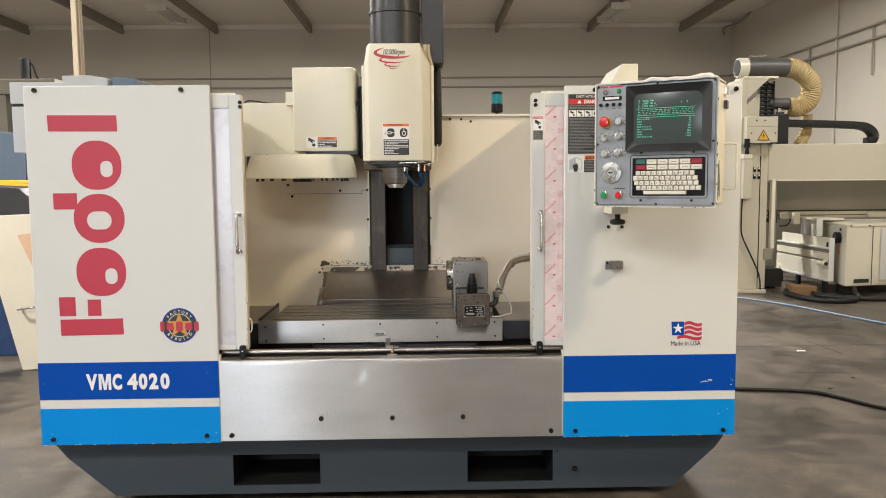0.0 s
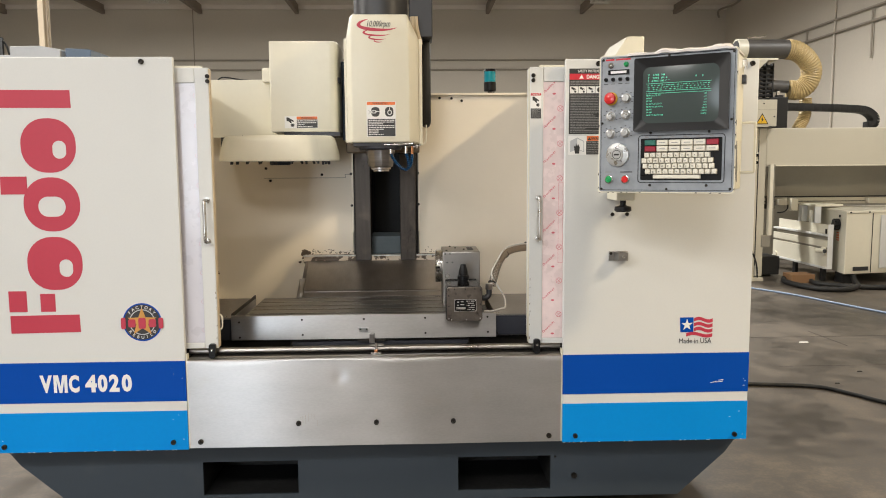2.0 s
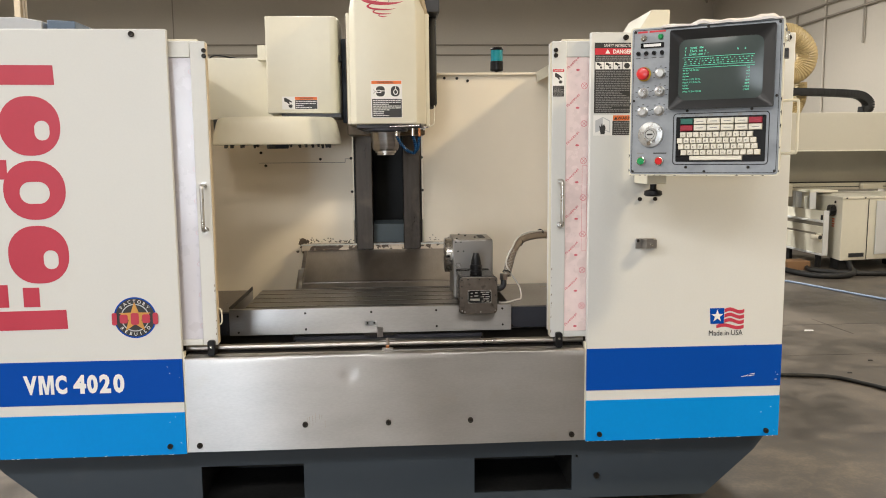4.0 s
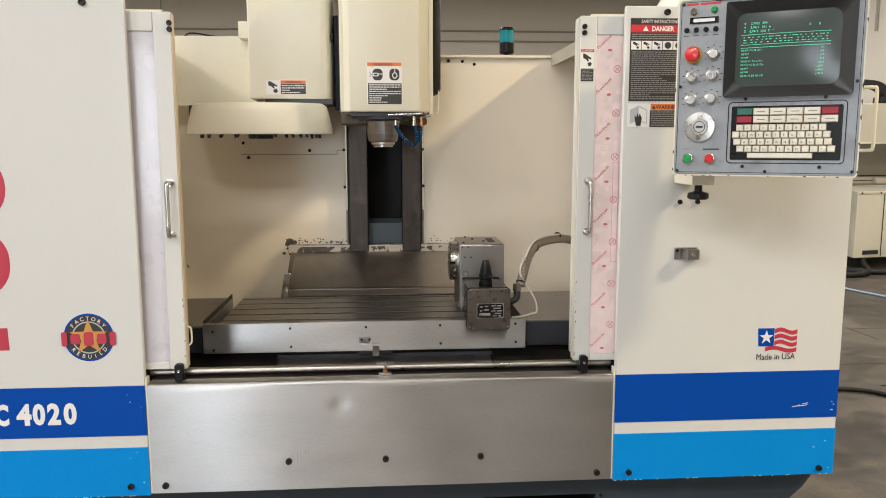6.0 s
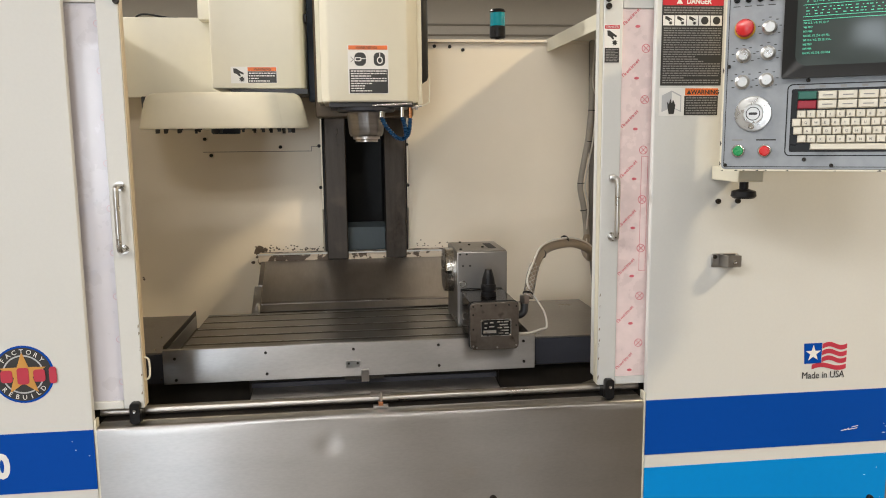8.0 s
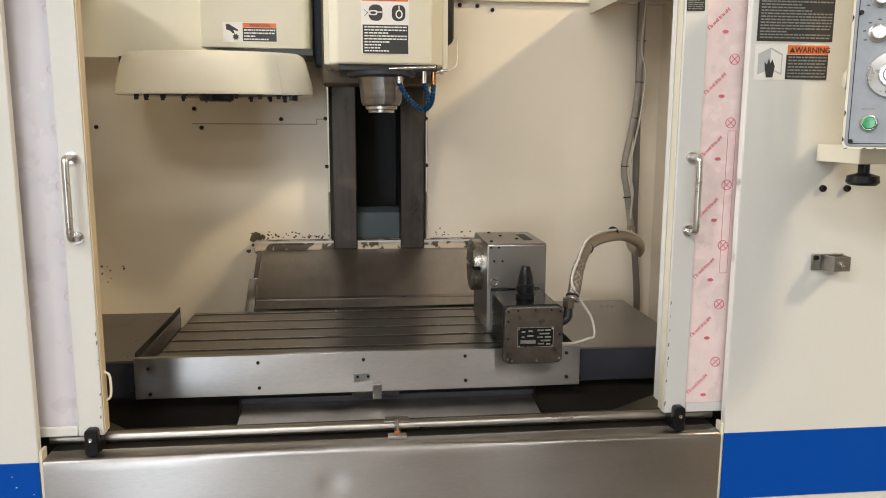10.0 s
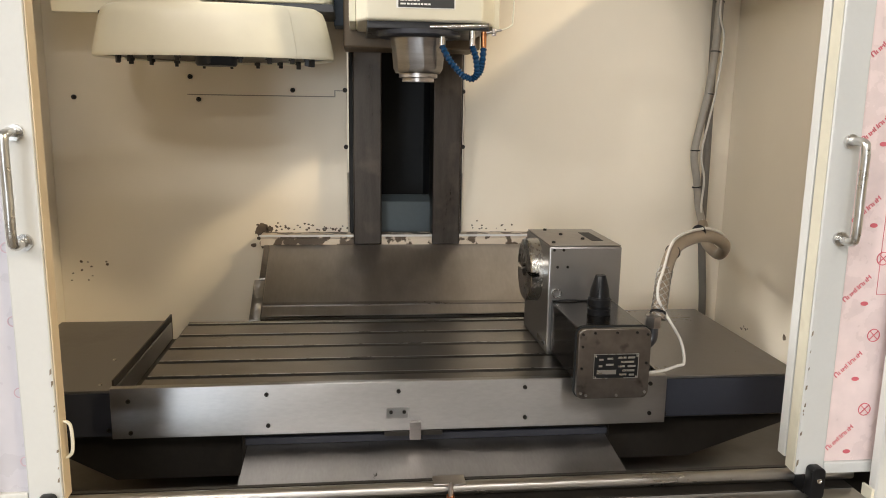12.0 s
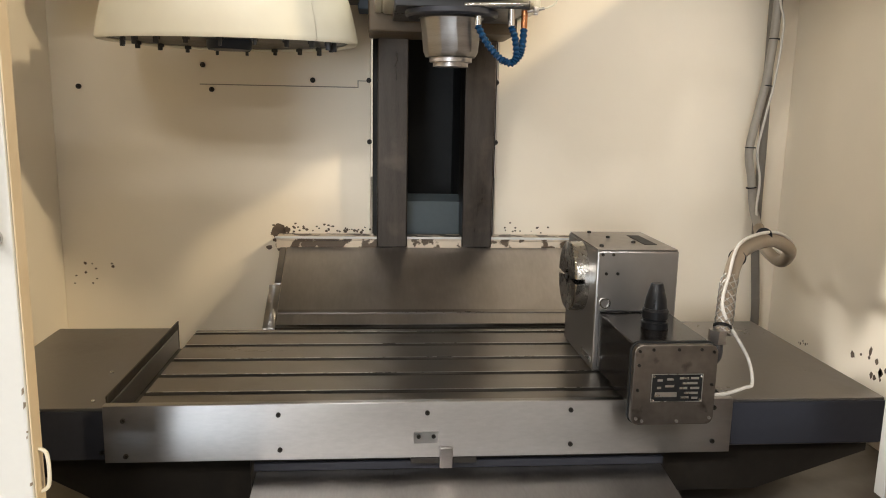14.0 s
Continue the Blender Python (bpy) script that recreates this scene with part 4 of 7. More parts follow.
for x0, x1 in ((-0.180, -0.087), (0.083, 0.176)):
    part("way_cover", box(x0, x1, 1.307, 1.44, 0.966, 1.96, 0.004), M_WAY, column, "worn steel way strip")
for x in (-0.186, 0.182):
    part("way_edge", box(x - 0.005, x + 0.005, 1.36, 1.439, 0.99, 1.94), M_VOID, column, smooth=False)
b = prism([(1.40, 0.985), (1.395, 1.10), (1.43, 1.12), (1.439, 1.12), (1.439, 0.985)], "x", -0.0865, 0.0825)
part("way_wiper", b, mat("blue_grey_plate", (0.085, 0.105, 0.115), 0.4, 0.4, var=0.12), column, "blue-grey wiper plate")

# ledge and sloping splash cover
led = box(-0.487, 0.487, 1.318, WY - 0.001, 0.985, 0.996, 0.002)
box(-0.487, 0.487, 1.318, 1.323, 0.960, 0.9845, bm=led)
M_LEDGE = mat("flaking_cream_paint", (0.62, 0.53, 0.42), 0.45, var=0.08, scale=5, stain=(0.10, 0.07, 0.045), stain_amt=1.0, stain_scale=19, stain_at=0.50, stain_soft=0.03, bump=0.3, fine=30)
ledge = part("column_ledge", led, M_LEDGE, mc, "cream painted ledge with flaking rusty edge", smooth=False)
part("ledge_lip", box(-0.49, 0.49, 1.313, 1.3175, 0.9915, 0.9985, 0.001), M_WHITE, ledge)
sp = prism([(1.312, 0.965), (1.035, 0.800), (1.035, 0.797), (1.316, 0.962)], "x", -0.455, 0.462)
splash = part("splash_cover", sp, M_SPLASH, mc, "sloping dull steel splash cover", smooth=False)
for x0, x1, y0, z0, y1, z1 in ((-0.475, -0.457, 1.31, 0.965, 1.17, 0.885), (-0.49, -0.4575, 1.17, 0.880, 1.02, 0.792), (0.4645, 0.482, 1.31, 0.965, 1.02, 0.795)):
    b = prism([(y0, z0), (y1, z1), (y1, z1 - 0.012), (y0, z0 - 0.012)], "x", x0, x1, 0.001)
    part("side_rail", b, M_STEEL if x0 == -0.49 else M_STEEL2, splash)
part("fold_strip", prism([(1.078, 0.8295), (1.068, 0.8235), (1.068, 0.818), (1.078, 0.824)], "x", -0.455, 0.462), M_STEEL2, splash, smooth=False)
part("cover_back", box(-0.47, 0.47, 1.03, 1.34, 0.60, 0.79), M_CAST, mc, smooth=False)

# ---- table and saddle ----
TX, TY = -0.023, -0.023
TZ = 0.812
sad = box(-0.43, 0.43, 0.46 + TY, 1.02, 0.50, 0.695, 0.006)
saddle = part("saddle", sad, M_CAST, mc, "oily dark cast saddle", smooth=False)
prof = []
ty0, ty1 = 0.452 + TY, 0.960 + TY
slots = [0.507 + TY, 0.612 + TY, 0.718 + TY, 0.826 + TY, 0.930 + TY]
prof = [(ty0, 0.72), (ty0, TZ)]
for s in slots:
    prof += [(s - 0.008, TZ), (s - 0.008, TZ - 0.020), (s - 0.014, TZ - 0.020), (s - 0.014, TZ - 0.032), (s + 0.014, TZ - 0.032), (s + 0.014, TZ - 0.020), (s + 0.008, TZ - 0.020), (s + 0.008, TZ)]
prof += [(ty1, TZ), (ty1, 0.72)]
table = part("work_table", prism(prof, "x", -0.620 + TX, 0.520 + TX), M_TABLE, mc, "oiled iron work table with five T-slots", smooth=False)
# far-side strips are brighter metal: a painted glint of the slot chamfers
for s in slots:
    for dy in (-0.0085, 0.0085):
        part("slot_edge", box(-0.619 + TX, 0.519 + TX, s + dy - 0.0012, s + dy + (0.0028 if dy > 0 else 0.0012), TZ + 0.0002, TZ + 0.0006), M_ALU if dy > 0 else M_WAY, table, smooth=False)
AY = 0.432 + TY
ap = box(-0.678 + TX, 0.576 + TX, AY, AY + 0.004, 0.700, 0.8165, 0.001)
box(-0.678 + TX, 0.576 + TX, AY + 0.0045, AY + 0.018, 0.8125, 0.8165, 0.001, bm=ap)
box(-0.678 + TX, -0.674 + TX, AY + 0.0045, 0.98 + TY, 0.75, 0.806, 0.001, bm=ap)
apron = part("table_apron", ap, M_STEEL, mc, "brushed steel splash apron along the table")
for x, z in ((-0.640, 0.787), (-0.638, 0.714), (-0.345, 0.795), (-0.343, 0.722), (0.237, 0.797), (0.239, 0.724), (0.535, 0.798), (0.537, 0.725), (-0.053, 0.795)):
    bolt(x + TX, AY, z, 0.0048, apron, name="screw")
pl = part("scale_plate", box(-0.080 + TX, -0.030 + TX, AY - 0.002, AY - 0.0004, 0.731, 0.755), M_ALU, mc, "small riveted bare metal tag", smooth=False)
for x in (-0.07, -0.04):
    bolt(x + TX, AY - 0.002, 0.746, 0.0042, pl, name="rivet")
b = box(-0.028 + TX, -0.002 + TX, AY - 0.016, AY - 0.0045, 0.683, 0.726, 0.002)
latch_block = part("apron_latch", b, M_STEEL2, mc, "small square steel latch under the apron")
part("latch_slide", box(-0.085 + TX, 0.048 + TX, AY - 0.0028, AY + 0.02, 0.688, 0.699, 0.001), M_CAST, latch_block)
for x0, x1 in ((-0.674, -0.621), (0.521, 0.572)):
    part("coolant_trough", box(x0 + TX, x1 + TX, AY + 0.02, 0.975 + TY, 0.752, 0.758), M_CAST, mc, smooth=False)


def way_box(x0, x1, y0, y1, label):
    b = box(x0, x1, y0, y1, 0.797, 0.803, 0.001)
    box(x0, x1, y0, y0 + 0.004, 0.700, 0.7965, 0.001, bm=b)
    box(x0, x0 + 0.004, y0 + 0.005, y1, 0.72, 0.7965, bm=b)
    box(x1 - 0.004, x1, y0 + 0.005, y1, 0.72, 0.7965, bm=b)
    return part("way_box", b, M_DARKSHEET, mc, label, smooth=False)


wl = way_box(-0.985 + TX, -0.680 + TX, 0.458 + TY, 1.012 + TY, "dark sheet-metal cover beside the table")
wr = way_box(0.578 + TX, 0.925 + TX, 0.462 + TY, 1.056 + TY, "dark sheet-metal cover beside the table")
# front faces are darker and bluer than the cover tops
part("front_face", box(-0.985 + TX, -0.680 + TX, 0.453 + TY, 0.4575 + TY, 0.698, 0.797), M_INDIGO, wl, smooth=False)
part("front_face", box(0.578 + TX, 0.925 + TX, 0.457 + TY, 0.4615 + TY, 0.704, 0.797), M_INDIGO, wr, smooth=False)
# lip's inner side is shaded by colour: dark casting instead of the cover's sheet
part("upright_lip", box(-0.684 + TX, -0.680 + TX, 0.47 + TY, 1.012 + TY, 0.752, 0.822, 0.001), M_CAST, wl)
for x, y in ((-0.715, 0.49), (-0.735, 0.66), (-0.69, 0.95)):
    bolt(x + TX, y + TY, 0.803, 0.004, wl, "z", M_CHROME, "rivet")
bolt(0.585 + TX, 0.457 + TY, 0.713, 0.005, wr)
bolt(-0.69 + TX, 0.453 + TY, 0.713, 0.005, wl)
b = prism([(0.40, 0.698), (0.40, 0.58), (0.65, 0.58), (0.90, 0.665), (0.90, 0.698)], "y", 0.50 + TY, 1.0)
part("way_support", b, M_CAST, mc, "oily dark support under the way cover", smooth=False)
b = prism([(-0.40, 0.695), (-0.40, 0.57), (-0.72, 0.57), (-0.88, 0.66), (-0.88, 0.695)], "y", 0.50 + TY, 1.0)
part("way_support", b, M_CAST, mc, "oily dark support under the way cover", smooth=False)
ly = prism([(0.115, 0.628), (0.115, 0.634), (0.445 + TY, 0.668), (0.47 + TY, 0.668), (0.47 + TY, 0.655)], "x", -0.415, 0.415)
lower = part("front_way_cover", ly, mat("oiled_cover_steel", (0.39, 0.372, 0.355), 0.36, 1.0, var=0.16, scale=3, fine=50, bump=0.05, stretch=(4, 1, 1), rough_var=0.1), mc, "flat steel cover in front of the saddle", smooth=False)
part("cover_lip", box(-0.42, 0.42, 0.448 + TY, 0.470 + TY, 0.6685, 0.684, 0.001), M_INDIGO, lower)

# ---- spindle head ----
HZ = 1.635
HY = 0.75
hd = bmesh.new()
# front shroud: flat face, chamfered sides, sloped shoulders
plan = [(-0.142, HY), (0.150, HY), (0.196, HY + 0.10), (0.196, 1.10), (-0.168, 1.10), (-0.168, HY + 0.06)]
plan_top = [(-0.136, HY), (0.143, HY), (0.147, HY + 0.10), (0.147, 1.10), (-0.150, 1.10), (-0.150, HY + 0.06)]
levels = [(HZ, plan), (HZ + 0.535, plan), (HZ + 0.635, plan_top)]
rows = [[hd.verts.new((x, y, z)) for x, y in p] for z, p in levels]
for u, v in zip(rows, rows[1:]):
    for i in range(6):
        hd.faces.new((u[i], u[(i + 1) % 6], v[(i + 1) % 6], v[i]))
hd.faces.new(rows[0])
hd.faces.new(rows[-1])
bmesh.ops.recalc_face_normals(hd, faces=hd.faces)
bmesh.ops.bevel(hd, geom=hd.edges[:], offset=0.010, segments=3, profile=0.5, affect="EDGES")
head = part("spindle_head", hd, M_CREAM, mc, "tall cream spindle head shroud with chamfered side")
part("side_flange", box(-0.186, -0.1685, 0.86, 1.12, HZ + 0.005, HZ + 0.535, 0.003), M_CREAM, head)
part("side_flange", box(0.1965, 0.216, 0.88, 1.12, HZ - 0.005, HZ + 0.535, 0.003), M_CREAM, head)
part("head_carriage", box(-0.205, 0.20, 1.105, 1.33, 1.592, 2.2, 0.006), mat("worn_brown_iron", (0.13, 0.095, 0.06), 0.5, 0.3, var=0.2, bump=0.1), head, "dark worn carriage plate")
part("underside_plate", box(-0.14, 0.17, 0.77, 1.08, HZ - 0.018, HZ + 0.002, 0.003), M_MOTOR, head)
NC = Matrix.Translation((-0.004, 0.852, 0))
part("bearing_flange", lathe([(0.104, HZ - 0.034), (0.110, HZ - 0.029), (0.110, HZ - 0.0185), (0.0, HZ - 0.0185)], 48, NC), M_INDIGO, head, "dark grey bearing flange")
# cone with flat cast ribs running down it
nose = lathe([(0.060, HZ - 0.124), (0.062, HZ - 0.121), (0.066, HZ - 0.112), (0.071, HZ - 0.060), (0.075, HZ - 0.036), (0.080, HZ - 0.0345)], 11, NC @ pose(0, 0, 0, 0, 0, 12))
bmesh.ops.bevel(nose, geom=[e for e in nose.edges if abs(e.verts[0].co.z - e.verts[1].co.z) > 0.006], offset=0.006, segments=2, profile=0.5, affect="EDGES")
part("spindle_nose", nose, M_NOSE, head, "ribbed bright steel spindle nose")
part("nose_ring", lathe([(0.028, HZ - 0.146), (0.042, HZ - 0.146), (0.042, HZ - 0.137), (0.051, HZ - 0.135), (0.051, HZ - 0.125), (0.028, HZ - 0.125)], 40, NC), M_STEEL2, head, "polished spindle end ring")
for k in range(6):
    a = radians(60 * k + 20)
    bolt(-0.004 + 0.0465 * math.cos(a), 0.852 + 0.0465 * math.sin(a), HZ - 0.1352, 0.003, head, "z")
b = rod((0.018, 0.775, HZ - 0.012), (0.165, 0.768, HZ - 0.006), 0.007, n=12)
for x in (0.050, 0.128):
    rod((x, 0.778, HZ - 0.018), (x, 0.778, HZ - 0.055), 0.008, n=12, bm=b)
part("coolant_manifold", b, M_CHROME, head, "chromed coolant manifold")
part("copper_fitting", rod((0.160, 0.79, HZ - 0.01), (0.160, 0.79, HZ - 0.058), 0.0075, n=12), M_COPPER, head)
b = rod((0.165, 0.78, HZ - 0.022), (0.203, 0.775, HZ - 0.014), 0.0036, n=10)
lathe([(0.0, -0.008), (0.006, -0.006), (0.008, 0.0), (0.006, 0.006), (0.0, 0.008)], 12, Matrix.Translation((0.184, 0.778, HZ - 0.018)), bm=b)
box(0.179, 0.189, 0.772, 0.784, HZ - 0.029, HZ - 0.025, 0.001, bm=b)
part("ball_valve", b, M_STEEL2, head)
part("air_pipe", tube([(0.205, 0.775, HZ - 0.014), (0.225, 0.775, HZ - 0.005), (0.232, 0.775, HZ + 0.01), (0.234, 0.775, HZ + 0.09)], 0.0022, 6), M_CREAM, head)
for pts in ([(0.050, 0.778, HZ - 0.055), (0.068, 0.776, HZ - 0.078), (0.092, 0.775, HZ - 0.098), (0.112, 0.776, HZ - 0.110)],
            [(0.128, 0.778, HZ - 0.055), (0.138, 0.776, HZ - 0.075), (0.142, 0.776, HZ - 0.10), (0.132, 0.778, HZ - 0.112), (0.110, 0.776, HZ - 0.108)],
            [(0.160, 0.79, HZ - 0.058), (0.156, 0.782, HZ - 0.085), (0.150, 0.78, HZ - 0.10), (0.136, 0.779, HZ - 0.11)]):
    pts = [(x, y, HZ - 0.055 + (z - HZ + 0.055) * 1.45) for x, y, z in pts]
    part("segment_hose", tube(pts, 0.0062, 12, 7, rib=0.0034), M_BLUEHOSE, head, "blue segmented coolant hose")
mo = lathe([(0.142, HZ + 0.60), (0.142, HZ + 0.83), (0.150, HZ + 0.833), (0.150, HZ + 0.845), (0.142, HZ + 0.848), (0.142, HZ + 1.10), (0.10, HZ + 1.13)], 40, Matrix.Translation((0.0, 1.0, 0)))
motor = part("spindle_motor", mo, M_MOTOR, head, "dark grey round spindle motor")
part("motor_box", box(0.150, 0.275, 0.98, 1.2, HZ + 0.56, HZ + 1.1, 0.006), M_MOTOR, motor)
for k in (0, 1):
    part("drain_pipe", tube([(0.165 + 0.02 * k, 0.95, HZ + 0.66), (0.17 + 0.02 * k, 0.95, HZ + 0.60), (0.19 + 0.02 * k, 0.97, HZ + 0.52)], 0.012, 8), M_POST, motor)
part("rear_duct", box(0.217, 0.265, 1.10, 1.3, HZ + 0.10, HZ + 0.60, 0.02), M_VOID, head)
sw = words("speed_text", "10,000rpm", 0.042, on_front(-0.064, HY - 0.0022, HZ + 0.574), M_SIGNK, head, squeeze=0.66, slant=0.2)


def crescent(cx, cz, w, h, thick):
    up, lo = [], []
    for i in range(21):
        t = i / 20
        a = radians(118 + 215 * t)
        f = math.sin(math.pi * min(1, t * 0.97 + 0.02)) ** 0.8
        k_ = 1 - f * min(0.8, thick / h)
        up.append((cx + w * math.cos(a), cz + h * math.sin(a)))
        lo.append((cx + w * (1 - 0.4 * (1 - k_)) * math.cos(a), cz + h * k_ * math.sin(a)))
    return up + lo[::-1]


for cx, cz, w, h, th in ((-0.004, 0.583, 0.106, 0.032, 0.017), (-0.009, 0.545, 0.072, 0.018, 0.009), (-0.006, 0.521, 0.047, 0.013, 0.007), (-0.004, 0.504, 0.022, 0.008, 0.005)):
    part("red_swoosh", prism(crescent(cx, HZ + cz, w, h, th), "y", HY - 0.0014, HY + 0.001), M_RED, head, smooth=False)


def small_print(x0, x1, z0, z1, y, rows_, parent, seed, material=None):
    rr = random.Random(seed)
    g = bmesh.new()
    pitch = (z1 - z0) / rows_
    for k in range(rows_):
        x = x0
        zc = z1 - pitch * (k + 0.5)
        lim = x1 if rr.random() < 0.75 else x0 + (x1 - x0) * rr.uniform(0.35, 0.8)
        while x < lim - 0.002:
            w = min(rr.uniform(0.004, 0.014), lim - x)
            prism([(x, zc - pitch * 0.24), (x + w, zc - pitch * 0.24), (x + w, zc + pitch * 0.2), (x, zc + pitch * 0.2)], "y", y - 0.0006, y, bm=g)
            x += w + 0.0022
    return part("small_print", g, material or M_SIGNT, parent, "unreadable small print as bars", smooth=False)


def flat(name, pts, y, material, parent, label=""):
    return part(name, prism(pts, "y", y - 0.0006, y), material, parent, label, smooth=False)


def rect(x0, x1, z0, z1):
    return [(x0, z0), (x1, z0), (x1, z1), (x0, z1)]


def goggles(cx, cz, s, y, parent, ears):
    """Head-shaped pictogram with glasses or ear muffs, as plain shapes."""
    flat("pictogram", rounded(cx - 0.36 * s, cx + 0.40 * s, cz - 0.42 * s, cz + 0.45 * s, 0.3 * s), y, M_SIGNK, parent)
    if ears:
        part("pictogram", ring_plate(disc_pts(cx + 0.05 * s, cz - 0.05 * s, 0.2 * s, 0.24 * s, 16), disc_pts(cx + 0.05 * s, cz - 0.05 * s, 0.13 * s, 0.17 * s, 16), y - 0.0006, 0.0006), M_SIGNW, parent, smooth=False)
        flat("pictogram", rect(cx + 0.02 * s, cx + 0.08 * s, cz + 0.15 * s, cz + 0.42 * s), y - 0.0006, M_SIGNW, parent)
    else:
        part("pictogram", ring_plate(rounded(cx - 0.34 * s, cx + 0.1 * s, cz - 0.12 * s, cz + 0.14 * s, 0.08 * s, 4), rounded(cx - 0.27 * s, cx + 0.03 * s, cz - 0.06 * s, cz + 0.08 * s, 0.05 * s, 4), y - 0.0006, 0.0006), M_SIGNW, parent, smooth=False)
        flat("pictogram", rect(cx + 0.1 * s, cx + 0.38 * s, cz + 0.02 * s, cz + 0.08 * s), y - 0.0006, M_SIGNW, parent)
        flat("pictogram", [(cx - 0.62 * s, cz + 0.16 * s), (cx - 0.60 * s, cz + 0.18 * s), (cx - 0.40 * s, cz), (cx - 0.60 * s, cz - 0.18 * s), (cx - 0.62 * s, cz - 0.16 * s), (cx - 0.45 * s, cz)], y, M_SIGNK, parent)


def hand_gear(x0, x1, z0, z1, y, parent):
    """Pictogram of fingers at a toothed wheel, as plain shapes."""
    w, h = x1 - x0, z1 - z0
    flat("pictogram", [(x0 + 0.12 * w, z0 + 0.92 * h), (x0 + 0.30 * w, z0 + 0.92 * h), (x0 + 0.82 * w, z0 + 0.62 * h), (x0 + 0.80 * w, z0 + 0.52 * h), (x0 + 0.55 * w, z0 + 0.60 * h), (x0 + 0.62 * w, z0 + 0.42 * h), (x0 + 0.52 * w, z0 + 0.40 * h), (x0 + 0.36 * w, z0 + 0.55 * h), (x0 + 0.14 * w, z0 + 0.62 * h)], y, M_SIGNK, parent)
    cx, cz = x0 + 0.68 * w, z0 + 0.22 * h
    pts = []
    for i in range(16):
        rr = (0.22 if i % 2 else 0.13) * min(w, h)
        pts.append((cx + rr * math.cos(math.pi * i / 8), cz + rr * math.sin(math.pi * i / 8)))
    flat("pictogram", pts, y, M_SIGNK, parent)


def triangle(cx, cz, s, y, material, parent):
    flat("warning_triangle", [(cx - s * 0.58, cz - s * 0.45), (cx + s * 0.58, cz - s * 0.45), (cx, cz + s * 0.55)], y, material, parent)


# sticker on the spindle head
sy = HY - 0.0004
hs = part("head_sticker", box(-0.068, 0.080, sy - 0.001, sy, HZ + 0.030, HZ + 0.205), M_SIGNW, mc, "safety sticker with orange heading", smooth=False)
flat("heading", rect(-0.065, 0.077, HZ + 0.188, HZ + 0.203), sy - 0.0011, M_SIGNO, hs)
words("heading_text", "WARNING", 0.016, on_front(0.0, sy - 0.0021, HZ + 0.1905), M_SIGNK, hs, align="CENTER")
goggles(-0.024, HZ + 0.153, 0.055, sy - 0.0011, hs, False)
goggles(0.046, HZ + 0.153, 0.055, sy - 0.0011, hs, True)
flat("print_panel", rect(-0.063, 0.077, HZ + 0.032, HZ + 0.118), sy - 0.0011, M_SIGNK, hs)
small_print(-0.058, 0.072, HZ + 0.036, HZ + 0.116, sy - 0.0018, 9, hs, 3, M_SIGNW)

# sticker on the right door
dy = DY0 - 0.0004
ds = part("door_sticker", box(0.657, 0.702, dy - 0.001, dy, 1.706, 1.812), M_SIGNW, mc, "small safety sticker on the door", smooth=False)
flat("heading", rect(0.658, 0.701, 1.801, 1.811), dy - 0.0011, M_SIGNR, ds)
words("heading_text", "DANGER", 0.009, on_front(0.6795, dy - 0.0021, 1.803), M_SIGNW, ds, align="CENTER")
hand_gear(0.660, 0.700, 1.752, 1.800, dy - 0.0011, ds)
flat("print_panel", rect(0.658, 0.701, 1.707, 1.748), dy - 0.0011, M_SIGNK, ds)
small_print(0.661, 0.698, 1.71, 1.746, dy - 0.0018, 8, ds, 4)

# large safety sign on the right cabinet
ys = -0.0004
ss = part("safety_sign", box(0.811, 0.992, ys - 0.001, ys, 1.640, 1.906), M_SIGNK, mc, "black safety instruction sign with red heading", smooth=False)
words("heading_text", "SAFETY INSTRUCTIONS", 0.0150, on_front(0.908, ys - 0.0016, 1.8905), M_SIGNW, ss, align="CENTER", squeeze=0.78)
flat("heading", rect(0.812, 0.991, 1.861, 1.885), ys - 0.0011, M_SIGNR, ss)
words("heading_text", "DANGER", 0.021, on_front(0.918, ys - 0.0021, 1.8655), M_SIGNW, ss, align="CENTER", bold=0.0006, squeeze=0.86)
triangle(0.861, 1.8725, 0.016, ys - 0.0018, M_SIGNW, ss)
small_print(0.816, 0.987, 1.838, 1.858, ys - 0.0012, 3, ss, 7)
for k in range(5):
    x = 0.814 + 0.0352 * k
    pn = rect(x, x + 0.033, 1.806, 1.834)
    flat("pictogram_panel", pn, ys - 0.0011, M_SIGNW, ss)
    if k < 3:
        hand_gear(x + 0.002, x + 0.031, 1.807, 1.833, ys - 0.0018, ss)
    else:
        flat("pictogram", disc_pts(x + 0.017, 1.820, 0.011, 0.011, 14), ys - 0.0018, M_SIGNK, ss)
small_print(0.817, 0.987, 1.645, 1.802, ys - 0.0012, 24, ss, 8)
ws = part("warning_sign", box(0.809, 0.986, ys - 0.001, ys, 1.555, 1.633), M_SIGNW, mc, "sign with orange heading and a hand at a cabinet", smooth=False)
flat("heading", rect(0.886, 0.985, 1.612, 1.632), ys - 0.0011, M_SIGNO, ws)
words("heading_text", "WARNING", 0.0175, on_front(0.946, ys - 0.0021, 1.6155), M_SIGNK, ws, align="CENTER", bold=0.0003)
triangle(0.897, 1.621, 0.012, ys - 0.0018, M_SIGNK, ws)
flat("print_panel", rect(0.884, 0.985, 1.556, 1.611), ys - 0.0011, M_SIGNK, ws)
small_print(0.889, 0.981, 1.559, 1.609, ys - 0.0018, 7, ws, 9)
flat("pictogram", [(0.817, 1.566), (0.846, 1.578), (0.875, 1.566), (0.875, 1.612), (0.846, 1.626), (0.817, 1.612)], ys - 0.0011, M_LGREY, ws)
